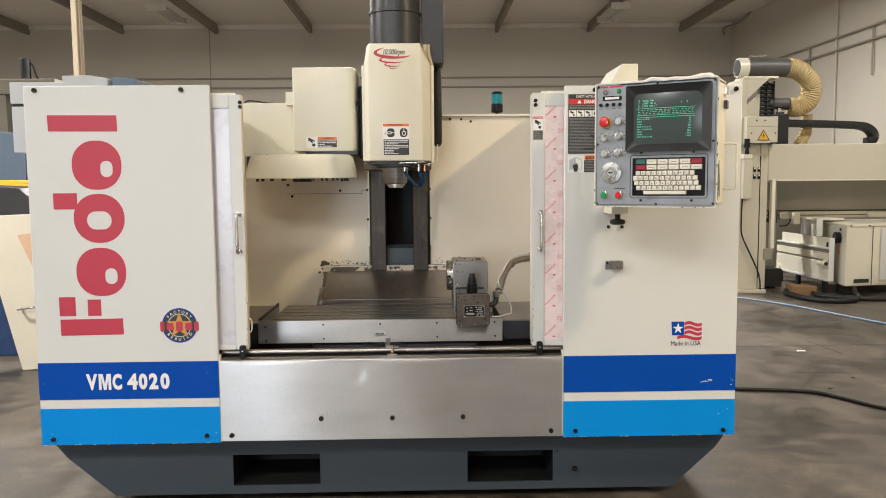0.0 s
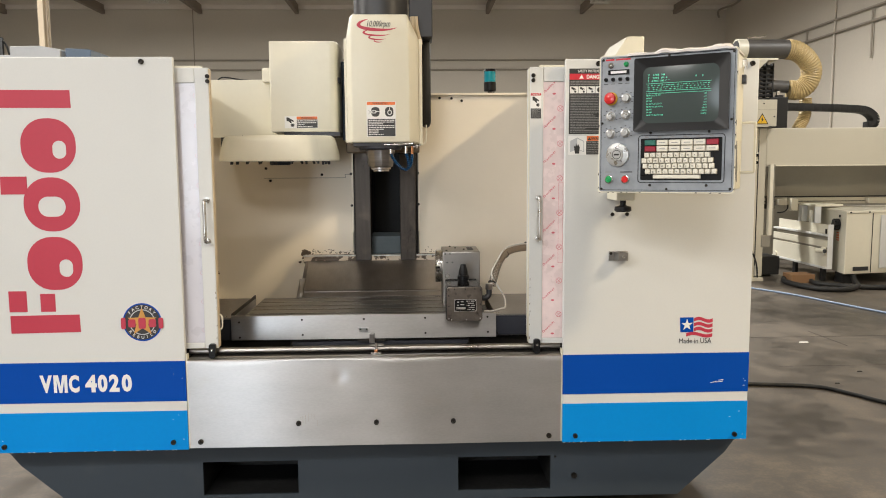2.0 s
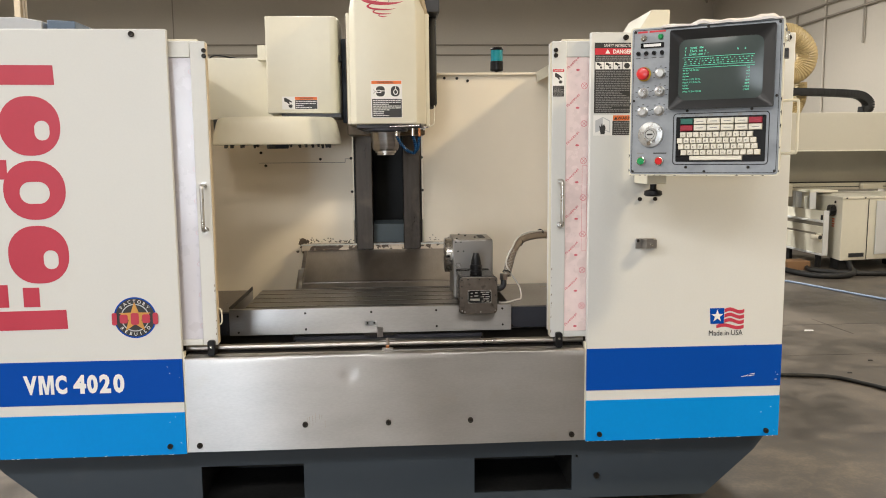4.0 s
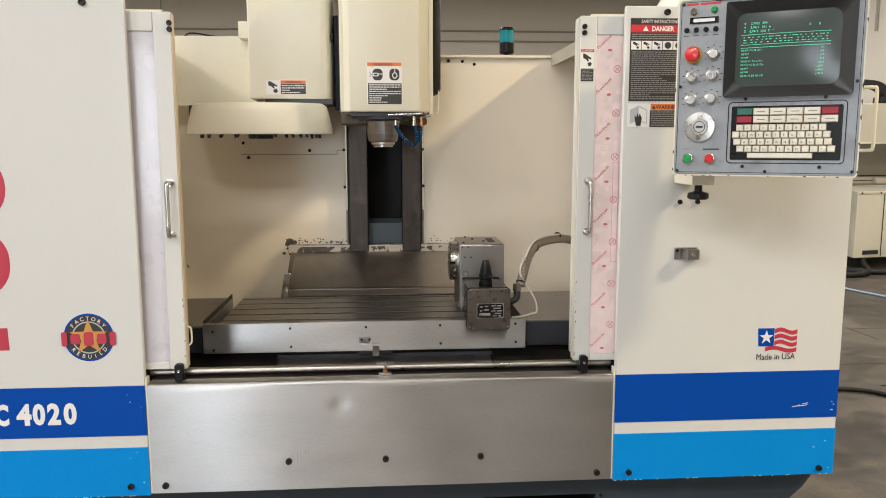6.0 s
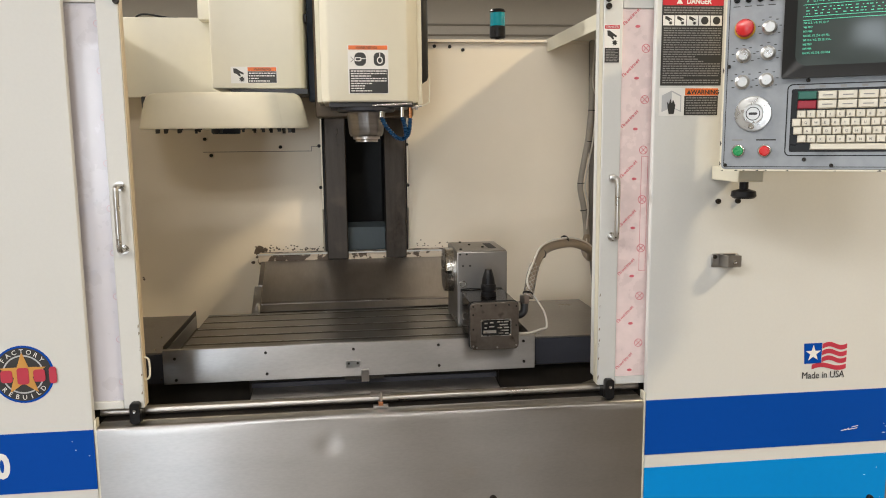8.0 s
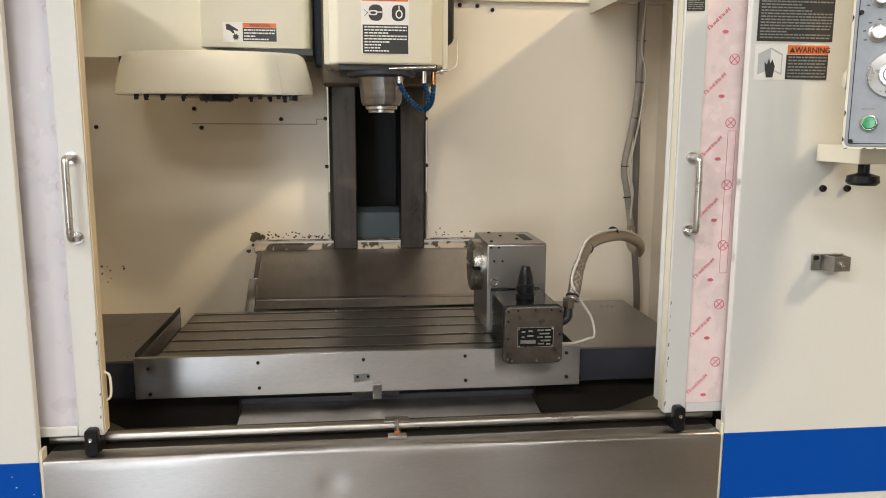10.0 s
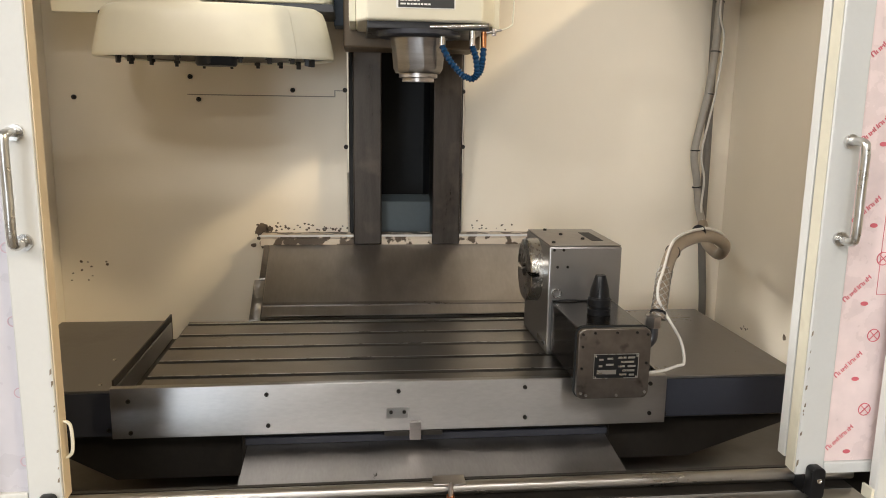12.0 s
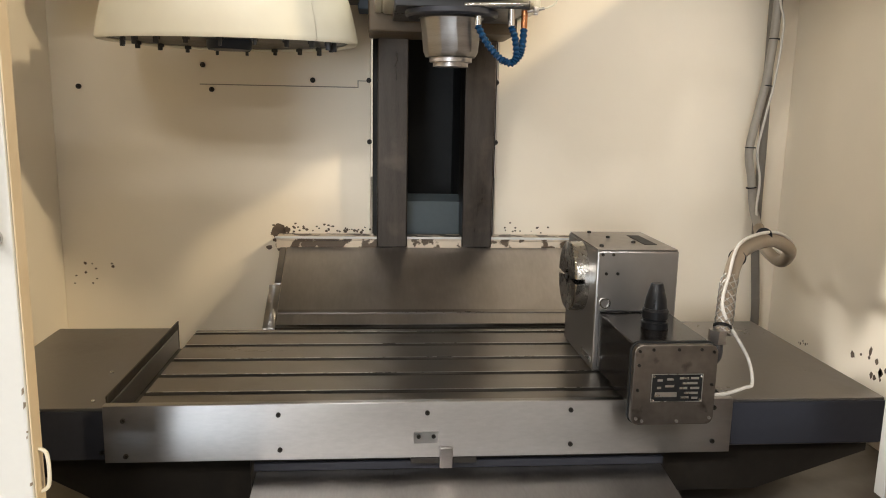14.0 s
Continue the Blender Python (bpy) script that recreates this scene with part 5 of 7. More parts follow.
flat("pictogram", [(0.846, 1.580), (0.872, 1.570), (0.872, 1.609), (0.846, 1.622)], ys - 0.0018, M_SIGNW, ws)
flat("pictogram", [(0.838, 1.560), (0.853, 1.560), (0.857, 1.585), (0.850, 1.600), (0.846, 1.590), (0.842, 1.602), (0.838, 1.588), (0.832, 1.594), (0.834, 1.578)], ys - 0.0025, M_SIGNK, ws)

# ---- tool changer ----
tc = thing("tool_changer", "cream carousel tool changer with a rounded drum cover", "tool changer", (-0.551, 1.0, 1.545))


def flat_front(bm):
    """The drum bulges less towards the front than towards the wall."""
    for v in bm.verts:
        if v.co.y < 0:
            v.co.y *= 0.45
    return bm


drum_prof = [(0.300, 0.004), (0.322, 0.0), (0.326, 0.004), (0.326, 0.012), (0.318, 0.05), (0.304, 0.105), (0.295, 0.126), (0.278, 0.136), (0.10, 0.137), (0.10, 0.130), (0.27, 0.129), (0.288, 0.118), (0.298, 0.10), (0.312, 0.048), (0.318, 0.012)]
part("drum_cover", flat_front(lathe(drum_prof, 60, a0=-46, a1=-314)), M_CREAM, tc, "cream sheet-metal drum cover")
part("drum_side_cover", flat_front(lathe([(r_ - 0.004, z_) for r_, z_ in drum_prof], 16, a0=-45.2, a1=45)), M_CREAM, tc, "cream side piece of the drum cover")
part("drum_plate", flat_front(lathe([(0.0, 0.006), (0.297, 0.006), (0.297, 0.012), (0.0, 0.012)], 48)), M_CAST, tc, "dark oily turret plate")
part("hub", lathe([(0.0, -0.019), (0.052, -0.019), (0.056, -0.013), (0.056, 0.005), (0.0, 0.005)], 24), mat("blue_black_hub", (0.02, 0.028, 0.045), 0.4, 0.4), tc, "dark blue-black hub")
for k in range(20):
    a = 2 * math.pi * k / 20
    rr = random.Random(k)
    g = box(-0.004, 0.004, -0.006, 0.006, -0.012 - 0.006 * rr.random(), 0.005, 0.0015)
    box(-0.009, 0.009, 0.002, 0.006, -0.005, 0.004, 0.001, bm=g)
    g.transform(pose(0, 0, 0, 0, 0, math.degrees(a) + 90) @ Matrix.Translation((0, -0.262, 0)))
    flat_front(g)
    part("tool_gripper", g, M_MOTOR, tc)
b = prism([(-0.048, 0.02), (0.275, 0.02), (0.298, 0.028), (0.310, 0.05), (0.314, 0.10), (0.314, 0.36), (-0.048, 0.36)], "z", 0.158, 0.638, 0.006)
motor_cover = part("motor_cover", b, M_CREAM, tc, "tall cream box cover with rounded edge")
part("carrier_box", box(-0.31, 0.30, 0.216, 0.33, 0.14, 0.40, 0.003), M_CREAM, tc)
part("back_plate", box(-0.50, -0.049, 0.20, 0.215, 0.135, 0.455, 0.003), M_CREAM, tc, "cream carrier plate")
part("side_block", box(-0.103, -0.049, 0.10, 0.19, 0.432, 0.508, 0.003), M_CREAM, tc)
part("cable_stub", tube([(-0.40, 0.26, 0.43), (-0.36, 0.26, 0.475), (-0.24, 0.26, 0.462), (-0.10, 0.27, 0.455)], 0.004, 8), M_VOID, tc)
part("slide_bar", box(0.02, 0.32, 0.03, 0.30, 0.1375, 0.157), M_MOTOR, tc)
part("dark_bracket", box(-0.345, -0.29, 0.12, 0.20, 0.02, 0.135, 0.004), M_MOTOR, tc)
part("column_arm", box(0.315, 0.41, 0.24, 0.36, 0.12, 0.56, 0.004), M_BLUESTEEL, tc, "blue-grey slide arm")
for x, z in ((-0.24, 0.144), (-0.08, 0.144)):
    bolt(x, 0.199, z, 0.006, tc)
part("side_latch", box(0.3145, 0.324, 0.05, 0.10, 0.42, 0.45, 0.002), M_VOID, tc)
sx, sz, sy2 = -0.034, 0.178, 0.0190
st = part("sticker", box(sx + 0.06, sx + 0.238, sy2, sy2 + 0.002, sz, sz + 0.064), M_SIGNW, tc, "safety sticker with orange heading", smooth=False)
flat("heading", rect(sx + 0.125, sx + 0.236, sz + 0.047, sz + 0.062), sy2, M_SIGNO, st)
words("heading_text", "WARNING", 0.014, on_front(sx + 0.182, sy2 - 0.001, sz + 0.0495), M_SIGNK, st, align="CENTER")
hand_gear(sx + 0.063, sx + 0.12, sz + 0.003, sz + 0.062, sy2, st)
flat("print_panel", rect(sx + 0.125, sx + 0.236, sz + 0.002, sz + 0.046), sy2, M_SIGNK, st)
small_print(sx + 0.129, sx + 0.232, sz + 0.004, sz + 0.044, sy2 - 0.0007, 4, st, 12, M_SIGNW)
part("cable_chain", tube([(0.32, 0.30, 0.52), (0.40, 0.30, 0.60), (0.46, 0.30, 0.68)], 0.022, 8), M_VOID, tc)

# ---- beacon on the back wall ----
bc = thing("signal_beacon", "teal and black cylindrical signal beacon on the wall top", "signal light", (0.626, 1.46, 1.912))
part("foot", box(-0.02, 0.02, -0.066, 0.02, 0.0285, 0.034, 0.002), M_BLACK, bc)
part("stem", rod((0, 0, 0.018), (0, 0, 0.045), 0.012), M_BLACK, bc)
part("housing", lathe([(0.030, 0.045), (0.037, 0.050), (0.037, 0.098), (0.034, 0.099)], 28), M_BLACK, bc)
part("lens", lathe([(0.035, 0.100), (0.035, 0.160), (0.030, 0.160)], 28), M_TEAL, bc, "teal plastic lens")
part("cap", lathe([(0.036, 0.161), (0.037, 0.166), (0.030, 0.176), (0.0, 0.178)], 28), M_BLACK, bc)

# ---- control pendant ----
TURN_P = -30.0
pd = thing("control_pendant", "grey control pendant with screen, keyboard and knobs", "control panel", (0.882, -0.240, 1.411))
pd.scale = (1.02, 1.0, 1.032)
pd.rotation_euler = (0, 0, radians(TURN_P))
PW, PH, PDP = 0.478, 0.490, 0.235
sh = box(0.012, PW - 0.004, 0.012, PDP, 0.006, PH - 0.006, 0.008)
part("housing", sh, M_CREAM, pd, "cream sheet-metal rear housing, paint worn at the side")
fp = prism(rounded(0, PW, 0, PH, 0.010, 4), "y", 0.0, 0.0115, 0.002)
part("face_plate", fp, M_PEND, pd, "worn grey-blue face plate")
for x, z in ((0.010, 0.010), (PW - 0.01, 0.012), (PW - 0.01, PH - 0.012), (0.012, PH - 0.012), (0.010, 0.25), (PW - 0.012, 0.25), (0.25, 0.010), (0.25, PH - 0.01)):
    bolt(x, -0.0005, z, 0.0045, pd, name="screw")
part("face_flange", ring_plate(rounded(-0.004, PW + 0.004, -0.004, PH + 0.004, 0.010, 4), rounded(0.001, PW - 0.001, 0.001, PH - 0.001, 0.009, 4), 0.012, 0.010), M_CREAM, pd, "cream flange with chipped edges", smooth=False)
part("gasket_line", ring_plate(rounded(0.0055, PW - 0.0055, 0.0055, PH - 0.0055, 0.008, 4), rounded(0.0070, PW - 0.0070, 0.0070, PH - 0.0070, 0.007, 4), 0.001, 0.0016), M_BLACK, pd, smooth=False)
ck = bmesh.new()
rr = random.Random(61)
for k in range(20):
    u = rr.random()
    if k % 2:
        prism([(PW * u - rr.uniform(0.002, 0.006), -0.0042), (PW * u + rr.uniform(0.002, 0.006), -0.0042), (PW * u + 0.002, rr.uniform(-0.002, 0.0006))], "y", 0.0012, 0.0019, bm=ck)
    else:
        xe_ = rr.choice((-0.0042, PW + 0.0042))
        prism([(xe_, PH * u - rr.uniform(0.003, 0.012)), (xe_, PH * u + rr.uniform(0.003, 0.012)), (xe_ * 0.999 + (0.0035 if xe_ < 0 else -0.0035), PH * u)], "y", 0.0012, 0.0019, bm=ck)
part("chipped_edge", ck, M_CAST, pd, "dark chips in the flange paint", smooth=False)["kind"] = "stuff"
# raised bezel around the screen
bx0, bx1, bz0, bz1 = 0.130, 0.458, 0.216, 0.474
o_ = rounded(bx0, bx1, bz0, bz1, 0.006, 6)
i_ = rounded(bx0 + 0.028, bx1 - 0.036, bz0 + 0.029, bz1 - 0.031, 0.026, 6)
bz = bmesh.new()
ro = [bz.verts.new((x, -0.001, z)) for x, z in o_]
rp = [bz.verts.new((x, -0.020, z)) for x, z in o_]
ri = [bz.verts.new((x, -0.002, z)) for x, z in i_]
rq = [bz.verts.new((x, 0.006, z)) for x, z in i_]
for u, v in ((ro, rp), (rp, ri), (ri, rq)):
    for i in range(len(u)):
        j = (i + 1) % len(u)
        bz.faces.new((u[i], u[j], v[j], v[i]))
part("screen_bezel", bz, M_BEZEL, pd, "charcoal moulded screen bezel")
# bulged picture tube face
cr = bmesh.new()
cx0, cx1, cz0, cz1 = bx0 + 0.027, bx1 - 0.035, bz0 + 0.028, bz1 - 0.030
N1, N2 = 24, 18


def bulge(u, v):
    return -0.0100 * (1 - (2 * u - 1) ** 2) * (1 - (2 * v - 1) ** 2) - 0.0014


vs = [[cr.verts.new((cx0 + (cx1 - cx0) * i / N1, bulge(i / N1, j / N2), cz0 + (cz1 - cz0) * j / N2)) for i in range(N1 + 1)] for j in range(N2 + 1)]
for j in range(N2):
    for i in range(N1):
        cr.faces.new((vs[j][i], vs[j][i + 1], vs[j + 1][i + 1], vs[j + 1][i]))
screen = part("screen", cr, M_CRT, pd, "dark green picture tube showing axis readouts")


def screen_y(x, z):
    return bulge((x - cx0) / (cx1 - cx0), (z - cz0) / (cz1 - cz0)) - 0.0016


def line(s, x, z, size=0.0088, squeeze=0.95):
    words("readout", s, size, on_front(x, screen_y(min(x + 0.03, cx1), z), z), M_GREEN, screen, squeeze=squeeze)


w0 = cx0 + 0.020
for k, (s1, s2) in enumerate((("X     2.7415   594", ""), ("Y     2.7415   591  A", "0        0"), ("Z   -2.7415  -590  C 100%", ""))):
    line(s1, w0, cz1 - 0.033 - 0.0105 * k)
    if s2:
        line(s2, w0 + 0.165, cz1 - 0.033 - 0.0105 * k)
for z in (cz1 - 0.060, cz1 - 0.087, cz1 - 0.095):
    gl = bmesh.new()
    for i in range(12):
        xa, xb = w0 - 0.006 + 0.0188 * i, w0 - 0.006 + 0.0188 * (i + 1)
        xm = (xa + xb) / 2
        box(xa, xb, screen_y(xm, z) - 0.0002, screen_y(xm, z) + 0.0004, z - 0.0005, z + 0.0005, bm=gl)
    part("readout_rule", gl, M_GREEN, screen, smooth=False)
rr = random.Random(21)
for k in range(3):
    gl = bmesh.new()
    z = cz1 - 0.067 - 0.007 * k
    x = w0
    while x < cx1 - 0.03:
        w = rr.uniform(0.002, 0.007)
        box(x, x + w, screen_y(x, z) - 0.0002, screen_y(x, z) + 0.0004, z - 0.0008, z + 0.0009, bm=gl)
        x += w + rr.uniform(0.0015, 0.012)
    part("readout_bars", gl, M_GREEN, screen, smooth=False)
for k, s in enumerate(("N5 X-5. Y-5. Z5. G1 F150.", "N6 M17", "N7 M49", "N4 X5. Y5. Z-5. G1 F150.", "N5 X-5. Y-5. Z5. G1 F150.", "N6 M17", "N7 M49", "N4 X5. Y5. Z-5. G1 F150.")):
    z = cz1 - 0.104 - 0.0098 * k
    line(s, w0 - 0.004, z, 0.0068, 0.85)
    line("L100/1%d" % (3 + k // 3), cx1 - 0.060, z, 0.0068, 0.85)

# keyboard
kx0, kx1, kz0, kz1 = 0.145, 0.448, 0.032, 0.203
part("key_tray", prism(rounded(kx0 + 0.010, kx1 - 0.010, kz0 + 0.010, kz1 - 0.012, 0.004, 3), "y", -0.0012, 0.001), M_BLACK, pd, smooth=False)
part("tray_outline", ring_plate(rounded(kx0, kx1, kz0, kz1, 0.012, 5), rounded(kx0 + 0.0025, kx1 - 0.0025, kz0 + 0.0025, kz1 - 0.0025, 0.010, 5), 0.001, 0.0022), M_BLACK, pd, smooth=False)
for x, z in ((kx0 + 0.045, kz1 + 0.008), (kx1 - 0.055, kz1 + 0.008), (kx0 + 0.045, kz0 - 0.008), (kx1 - 0.06, kz0 - 0.008)):
    bolt(x, -0.0005, z, 0.0048, pd, name="screw")
for k in range(6):
    part("key_caption", prism(rect(kx0 + 0.025 + 0.045 * k, kx0 + 0.038 + 0.045 * k, kz1 - 0.010, kz1 - 0.004), "y", -0.0010, 0.001), M_SIGNT, pd, smooth=False)


def key_mesh(w, h):
    b_ = bmesh.new()
    lo = [b_.verts.new((x, -0.0014, z)) for x, z in rect(0, w, 0, h)]
    hi = [b_.verts.new((x, -0.0105, z)) for x, z in rect(0.002, w - 0.002, 0.002, h - 0.0015)]
    b_.faces.new(hi)
    for i in range(4):
        b_.faces.new((lo[i], lo[(i + 1) % 4], hi[(i + 1) % 4], hi[i]))
    bmesh.ops.bevel(b_, geom=[e for e in b_.edges if all(v in hi for v in e.verts)], offset=0.0008, segments=1, affect="EDGES")
    return b_


def key(x, z, w, h, material, letter=""):
    b_ = key_mesh(w, h)
    b_.transform(Matrix.Translation((x, 0, z)))
    k_ = part("key", b_, material, pd, smooth=False)
    if letter:
        words("key_letter", letter, 0.0078, on_front(x + 0.006, -0.0112, z + 0.006), M_SIGNK, k_)
    return k_


kw, kh = 0.0200, 0.0186
for j in range(2):
    for i in range(6):
        material = M_KEY
        if i == 0:
            material = M_KEYG if j == 0 else M_KEYR
        elif i == 5 and j == 0:
            material = M_KEYR
        kk = key(kx0 + 0.024 + 0.0432 * i, kz1 - 0.038 - 0.0215 * j, 0.0418, 0.0205, material)
        if material is M_KEY:
            part("key_print", prism(rect(kx0 + 0.034 + 0.0432 * i, kx0 + 0.056 + 0.0432 * i, kz1 - 0.029 - 0.0215 * j, kz1 - 0.0268 - 0.0215 * j), "y", -0.0112, -0.0106), M_SIGNT, kk, smooth=False)
for row, (off, letters) in enumerate(((0.024, "1234567890-"), (0.014, " QWERTYUIOP "), (0.018, " ASDFGHJKL; "), (0.027, " ZXCVBNM,./ "))):
    for i, ch in enumerate(letters):
        x = kx0 + off + 0.0211 * i
        if x + kw > kx1 - 0.014:
            continue
        key(x, kz1 - 0.081 - 0.0195 * row, kw, kh, M_KEY, ch.strip())
key(kx0 + 0.056, kz1 - 0.1565, 0.168, 0.0155, M_KEY)

# knobs and buttons


def knob(x, z, r, h, material, name="knob", pointer=True):
    b_ = lathe([(r * 1.25, 0.0), (r * 1.25, 0.003), (r, 0.005), (r * 0.92, h), (r * 0.8, h + 0.001), (0, h + 0.001)], 24, Matrix.Translation((x, 0, z)) @ pose(0, 0, 0, 90))
    if pointer:
        box(x - 0.0018, x + 0.0018, -h - 0.004, -h - 0.0005, z - r * 0.85, z + r * 0.9, bm=b_)
    return part(name, b_, material, pd)


for x, z in ((0.099, 0.338), (0.042, 0.275), (0.098, 0.279), (0.042, 0.212), (0.097, 0.215)):
    knob(x, z, 0.0140, 0.018, M_SATIN)
    for k in range(7):
        a = radians(-30 + 40 * k)
        part("dial_mark", prism(disc_pts(x + 0.0245 * math.cos(a), z + 0.0245 * math.sin(a), 0.0038, 0.0013, 6), "y", -0.0006, 0.001), M_SIGNK, pd, smooth=False)
for k in range(4):
    x = 0.022 + 0.0265 * k
    knob(x, 0.407, 0.0058, 0.012, M_BLACK, "toggle", False)
    part("dial_mark", prism(rect(x - 0.008, x + 0.008, 0.3905, 0.3925), "y", -0.0006, 0.001), M_SIGNK, pd, smooth=False)
es = lathe([(0.022, 0.0), (0.024, 0.004), (0.022, 0.010), (0.018, 0.012)], 28, Matrix.Translation((0.043, 0, 0.338)) @ pose(0, 0, 0, 90))
part("stop_collar", es, M_YELLOW, pd)
es = lathe([(0.014, 0.010), (0.0205, 0.014), (0.0215, 0.024), (0.018, 0.031), (0.008, 0.034), (0.0, 0.0345)], 28, Matrix.Translation((0.043, 0, 0.338)) @ pose(0, 0, 0, 90))
part("emergency_stop", es, M_ESTOP, pd, "red mushroom stop button")
hw = lathe([(0.043, 0.0), (0.043, 0.006), (0.041, 0.010), (0.024, 0.012), (0.024, 0.016), (0.022, 0.018), (0.0, 0.018)], 40, Matrix.Translation((0.070, 0, 0.135)) @ pose(0, 0, 0, 90))
wheel = part("hand_wheel", hw, M_SATIN, pd, "bright aluminium jog wheel")
part("wheel_badge", ring_plate(disc_pts(0.070, 0.135, 0.0165, 0.0165, 24), disc_pts(0.070, 0.135, 0.0145, 0.0145, 24), -0.0178, 0.0008), M_SIGNK, wheel, smooth=False)
part("wheel_badge", prism(rounded(0.060, 0.080, 0.132, 0.138, 0.0028, 3), "y", -0.0188, -0.0182), M_SIGNK, wheel, smooth=False)
part("wheel_grip", rod((0.068, -0.010, 0.105), (0.068, -0.022, 0.105), 0.007, n=16, bevel=0.001), M_CHROME, wheel)
for x, material in ((0.039, M_GRNBTN), (0.100, M_ESTOP)):
    part("button_ring", lathe([(0.014, 0), (0.0165, 0.003), (0.015, 0.008), (0.0125, 0.009)], 24, Matrix.Translation((x, 0, 0.045)) @ pose(0, 0, 0, 90)), M_CHROME, pd)
    part("push_button", lathe([(0.0122, 0.002), (0.0122, 0.011), (0.010, 0.013), (0, 0.0135)], 24, Matrix.Translation((x, 0, 0.045)) @ pose(0, 0, 0, 90)), material, pd)
part("dial_mark", prism(rect(0.080, 0.125, 0.070, 0.0735), "y", -0.0006, 0.001), M_SIGNK, pd, smooth=False)
part("dial_mark", prism(rect(0.024, 0.048, 0.070, 0.0735), "y", -0.0006, 0.001), M_SIGNT, pd, smooth=False)
part("nameplate_bar", prism(rect(0.020, 0.052, 0.4745, 0.4805), "y", -0.0008, 0.001), M_SIGNR, pd, smooth=False)
part("nameplate_bar", prism(rect(0.058, 0.112, 0.4745, 0.4805), "y", -0.0008, 0.001), M_SIGNR, pd, smooth=False)
knob(0.040, 0.457, 0.0085, 0.012, M_CHROME, "key_switch")
knob(0.096, 0.459, 0.0075, 0.010, M_GRNBTN, "lamp_button", False)
part("meter_frame", prism(rounded(0.030, 0.108, 0.424, 0.441, 0.002, 2), "y", -0.004, 0.001), M_BLACK, pd)
part("meter_face", prism(rect(0.040, 0.098, 0.428, 0.437), "y", -0.0046, -0.0041), M_SIGNW, pd, smooth=False)
hp = [(PW - 0.002, 0.20, 0.245), (PW + 0.036, 0.20, 0.245), (PW + 0.046, 0.20, 0.235), (PW + 0.046, 0.20, 0.155), (PW + 0.046, 0.20, 0.078), (PW + 0.036, 0.20, 0.068), (PW - 0.002, 0.20, 0.068)]
part("grab_handle", tube(hp, 0.005, 10, 6), M_CREAM, pd, "cream bow handle")
for z in (0.455, 0.40):
    part("hinge_clip", box(PW - 0.004, PW + 0.010, 0.17, 0.21, z - 0.016, z + 0.016, 0.002), M_CHROME if z > 0.43 else M_MOTOR, pd)
wp = bmesh.new()
rr = random.Random(31)
for k in range(9):
    y_, z_ = rr.uniform(0.05, 0.13), rr.uniform(0.055, 0.12)
    prism([(y_ - 0.012, z_ - 0.02), (y_ + 0.01, z_ - 0.03), (y_ + 0.014, z_ + 0.02), (y_ + 0.002, z_ + 0.06), (y_ - 0.008, z_ + 0.02)], "x", PW - 0.005, PW - 0.0035 + 0.0002 * k, bm=wp)
part("worn_paint", wp, mat("bare_grey_metal", (0.15, 0.15, 0.15), 0.5, 0.4, var=0.2, scale=20), pd, "grey patch where paint has worn through", smooth=False)["kind"] = "stuff"
part("side_knob", lathe([(0.012, 0), (0.02, 0.004), (0.02, 0.016), (0.012, 0.02), (0, 0.02)], 20, Matrix.Translation((0.012, 0.06, 0.13)) @ pose(0, 0, 0, 0, -90)), M_CREAM, pd)

# swivel arm under the pendant
am = thing("pendant_arm", "cream pivot bracket with black clamp knob under the pendant", "bracket", (0.985, -0.10, 1.361))
part("pivot_block", box(-0.012, 0.062, -0.06, 0.095, 0.010, 0.049, 0.003), M_CREAM, am)
part("clamp_knob", lathe([(0.012, 0.009), (0.012, -0.010), (0.032, -0.016), (0.034, -0.030), (0.028, -0.036), (0, -0.036)], 24, Matrix.Translation((0.022, -0.03, 0))), M_BLACK, am, "black clamp knob")

# towel folded over the pendant
tw = bmesh.new()
NU, NV = 46, 20
rr = random.Random(8)
grid = []
for j in range(NV + 1):
    row = []
    for i in range(NU + 1):
        u, v = i / NU, j / NV
        x = 0.10 + u * 0.375
        y = -0.012 + v * 0.23
        z = 0.010 + 0.006 * noise.noise(Vector((u * 6, v * 3, 0.3))) + 0.003 * noise.noise(Vector((u * 15, v * 9, 2.0)))
        z += 0.005 * math.exp(-((u - 0.35) / 0.05) ** 2) + 0.006 * u
        if v < 0.12:
            z -= 0.010 * (1 - v / 0.12)
        if u > 0.93:
            z -= 0.02 * (u - 0.93) / 0.07
        row.append(tw.verts.new((x, y + 0.006 * noise.noise(Vector((u * 9, 4.0, v))), PH + max(z, 0.002))))
    grid.append(row)
for u_, v_ in zip(grid, grid[1:]):
    for i in range(NU):
        tw.faces.new((u_[i], u_[i + 1], v_[i + 1], v_[i]))
ext = bmesh.ops.extrude_face_region(tw, geom=tw.faces[:])
for v in ext["geom"]:
    if isinstance(v, bmesh.types.BMVert):
        v.co.z -= 0.0085
        v.co.z = max(v.co.z, PH - 0.004)
tw.transform(pose(0.882, -0.240, 1.411, 0, 0, TURN_P) @ Matrix.Diagonal((1.02, 1, 1.032, 1)))
tagged(finish("towel", tw, M_TOWEL, smooth=True), "crumpled white terry towel lying on the pendant", "towel")

# ---- rotary indexer on the table ----
RX, RY = 0.33 + TX, TY
ri = thing("rotary_indexer", "dark steel rotary indexer with chuck face on the table", "rotary table", (RX, RY, TZ))
part("body", box(0.0, 0.186, 0.620, 0.880, 0.001, 0.276, 0.004), M_ROT, ri, "dark ground steel housing")
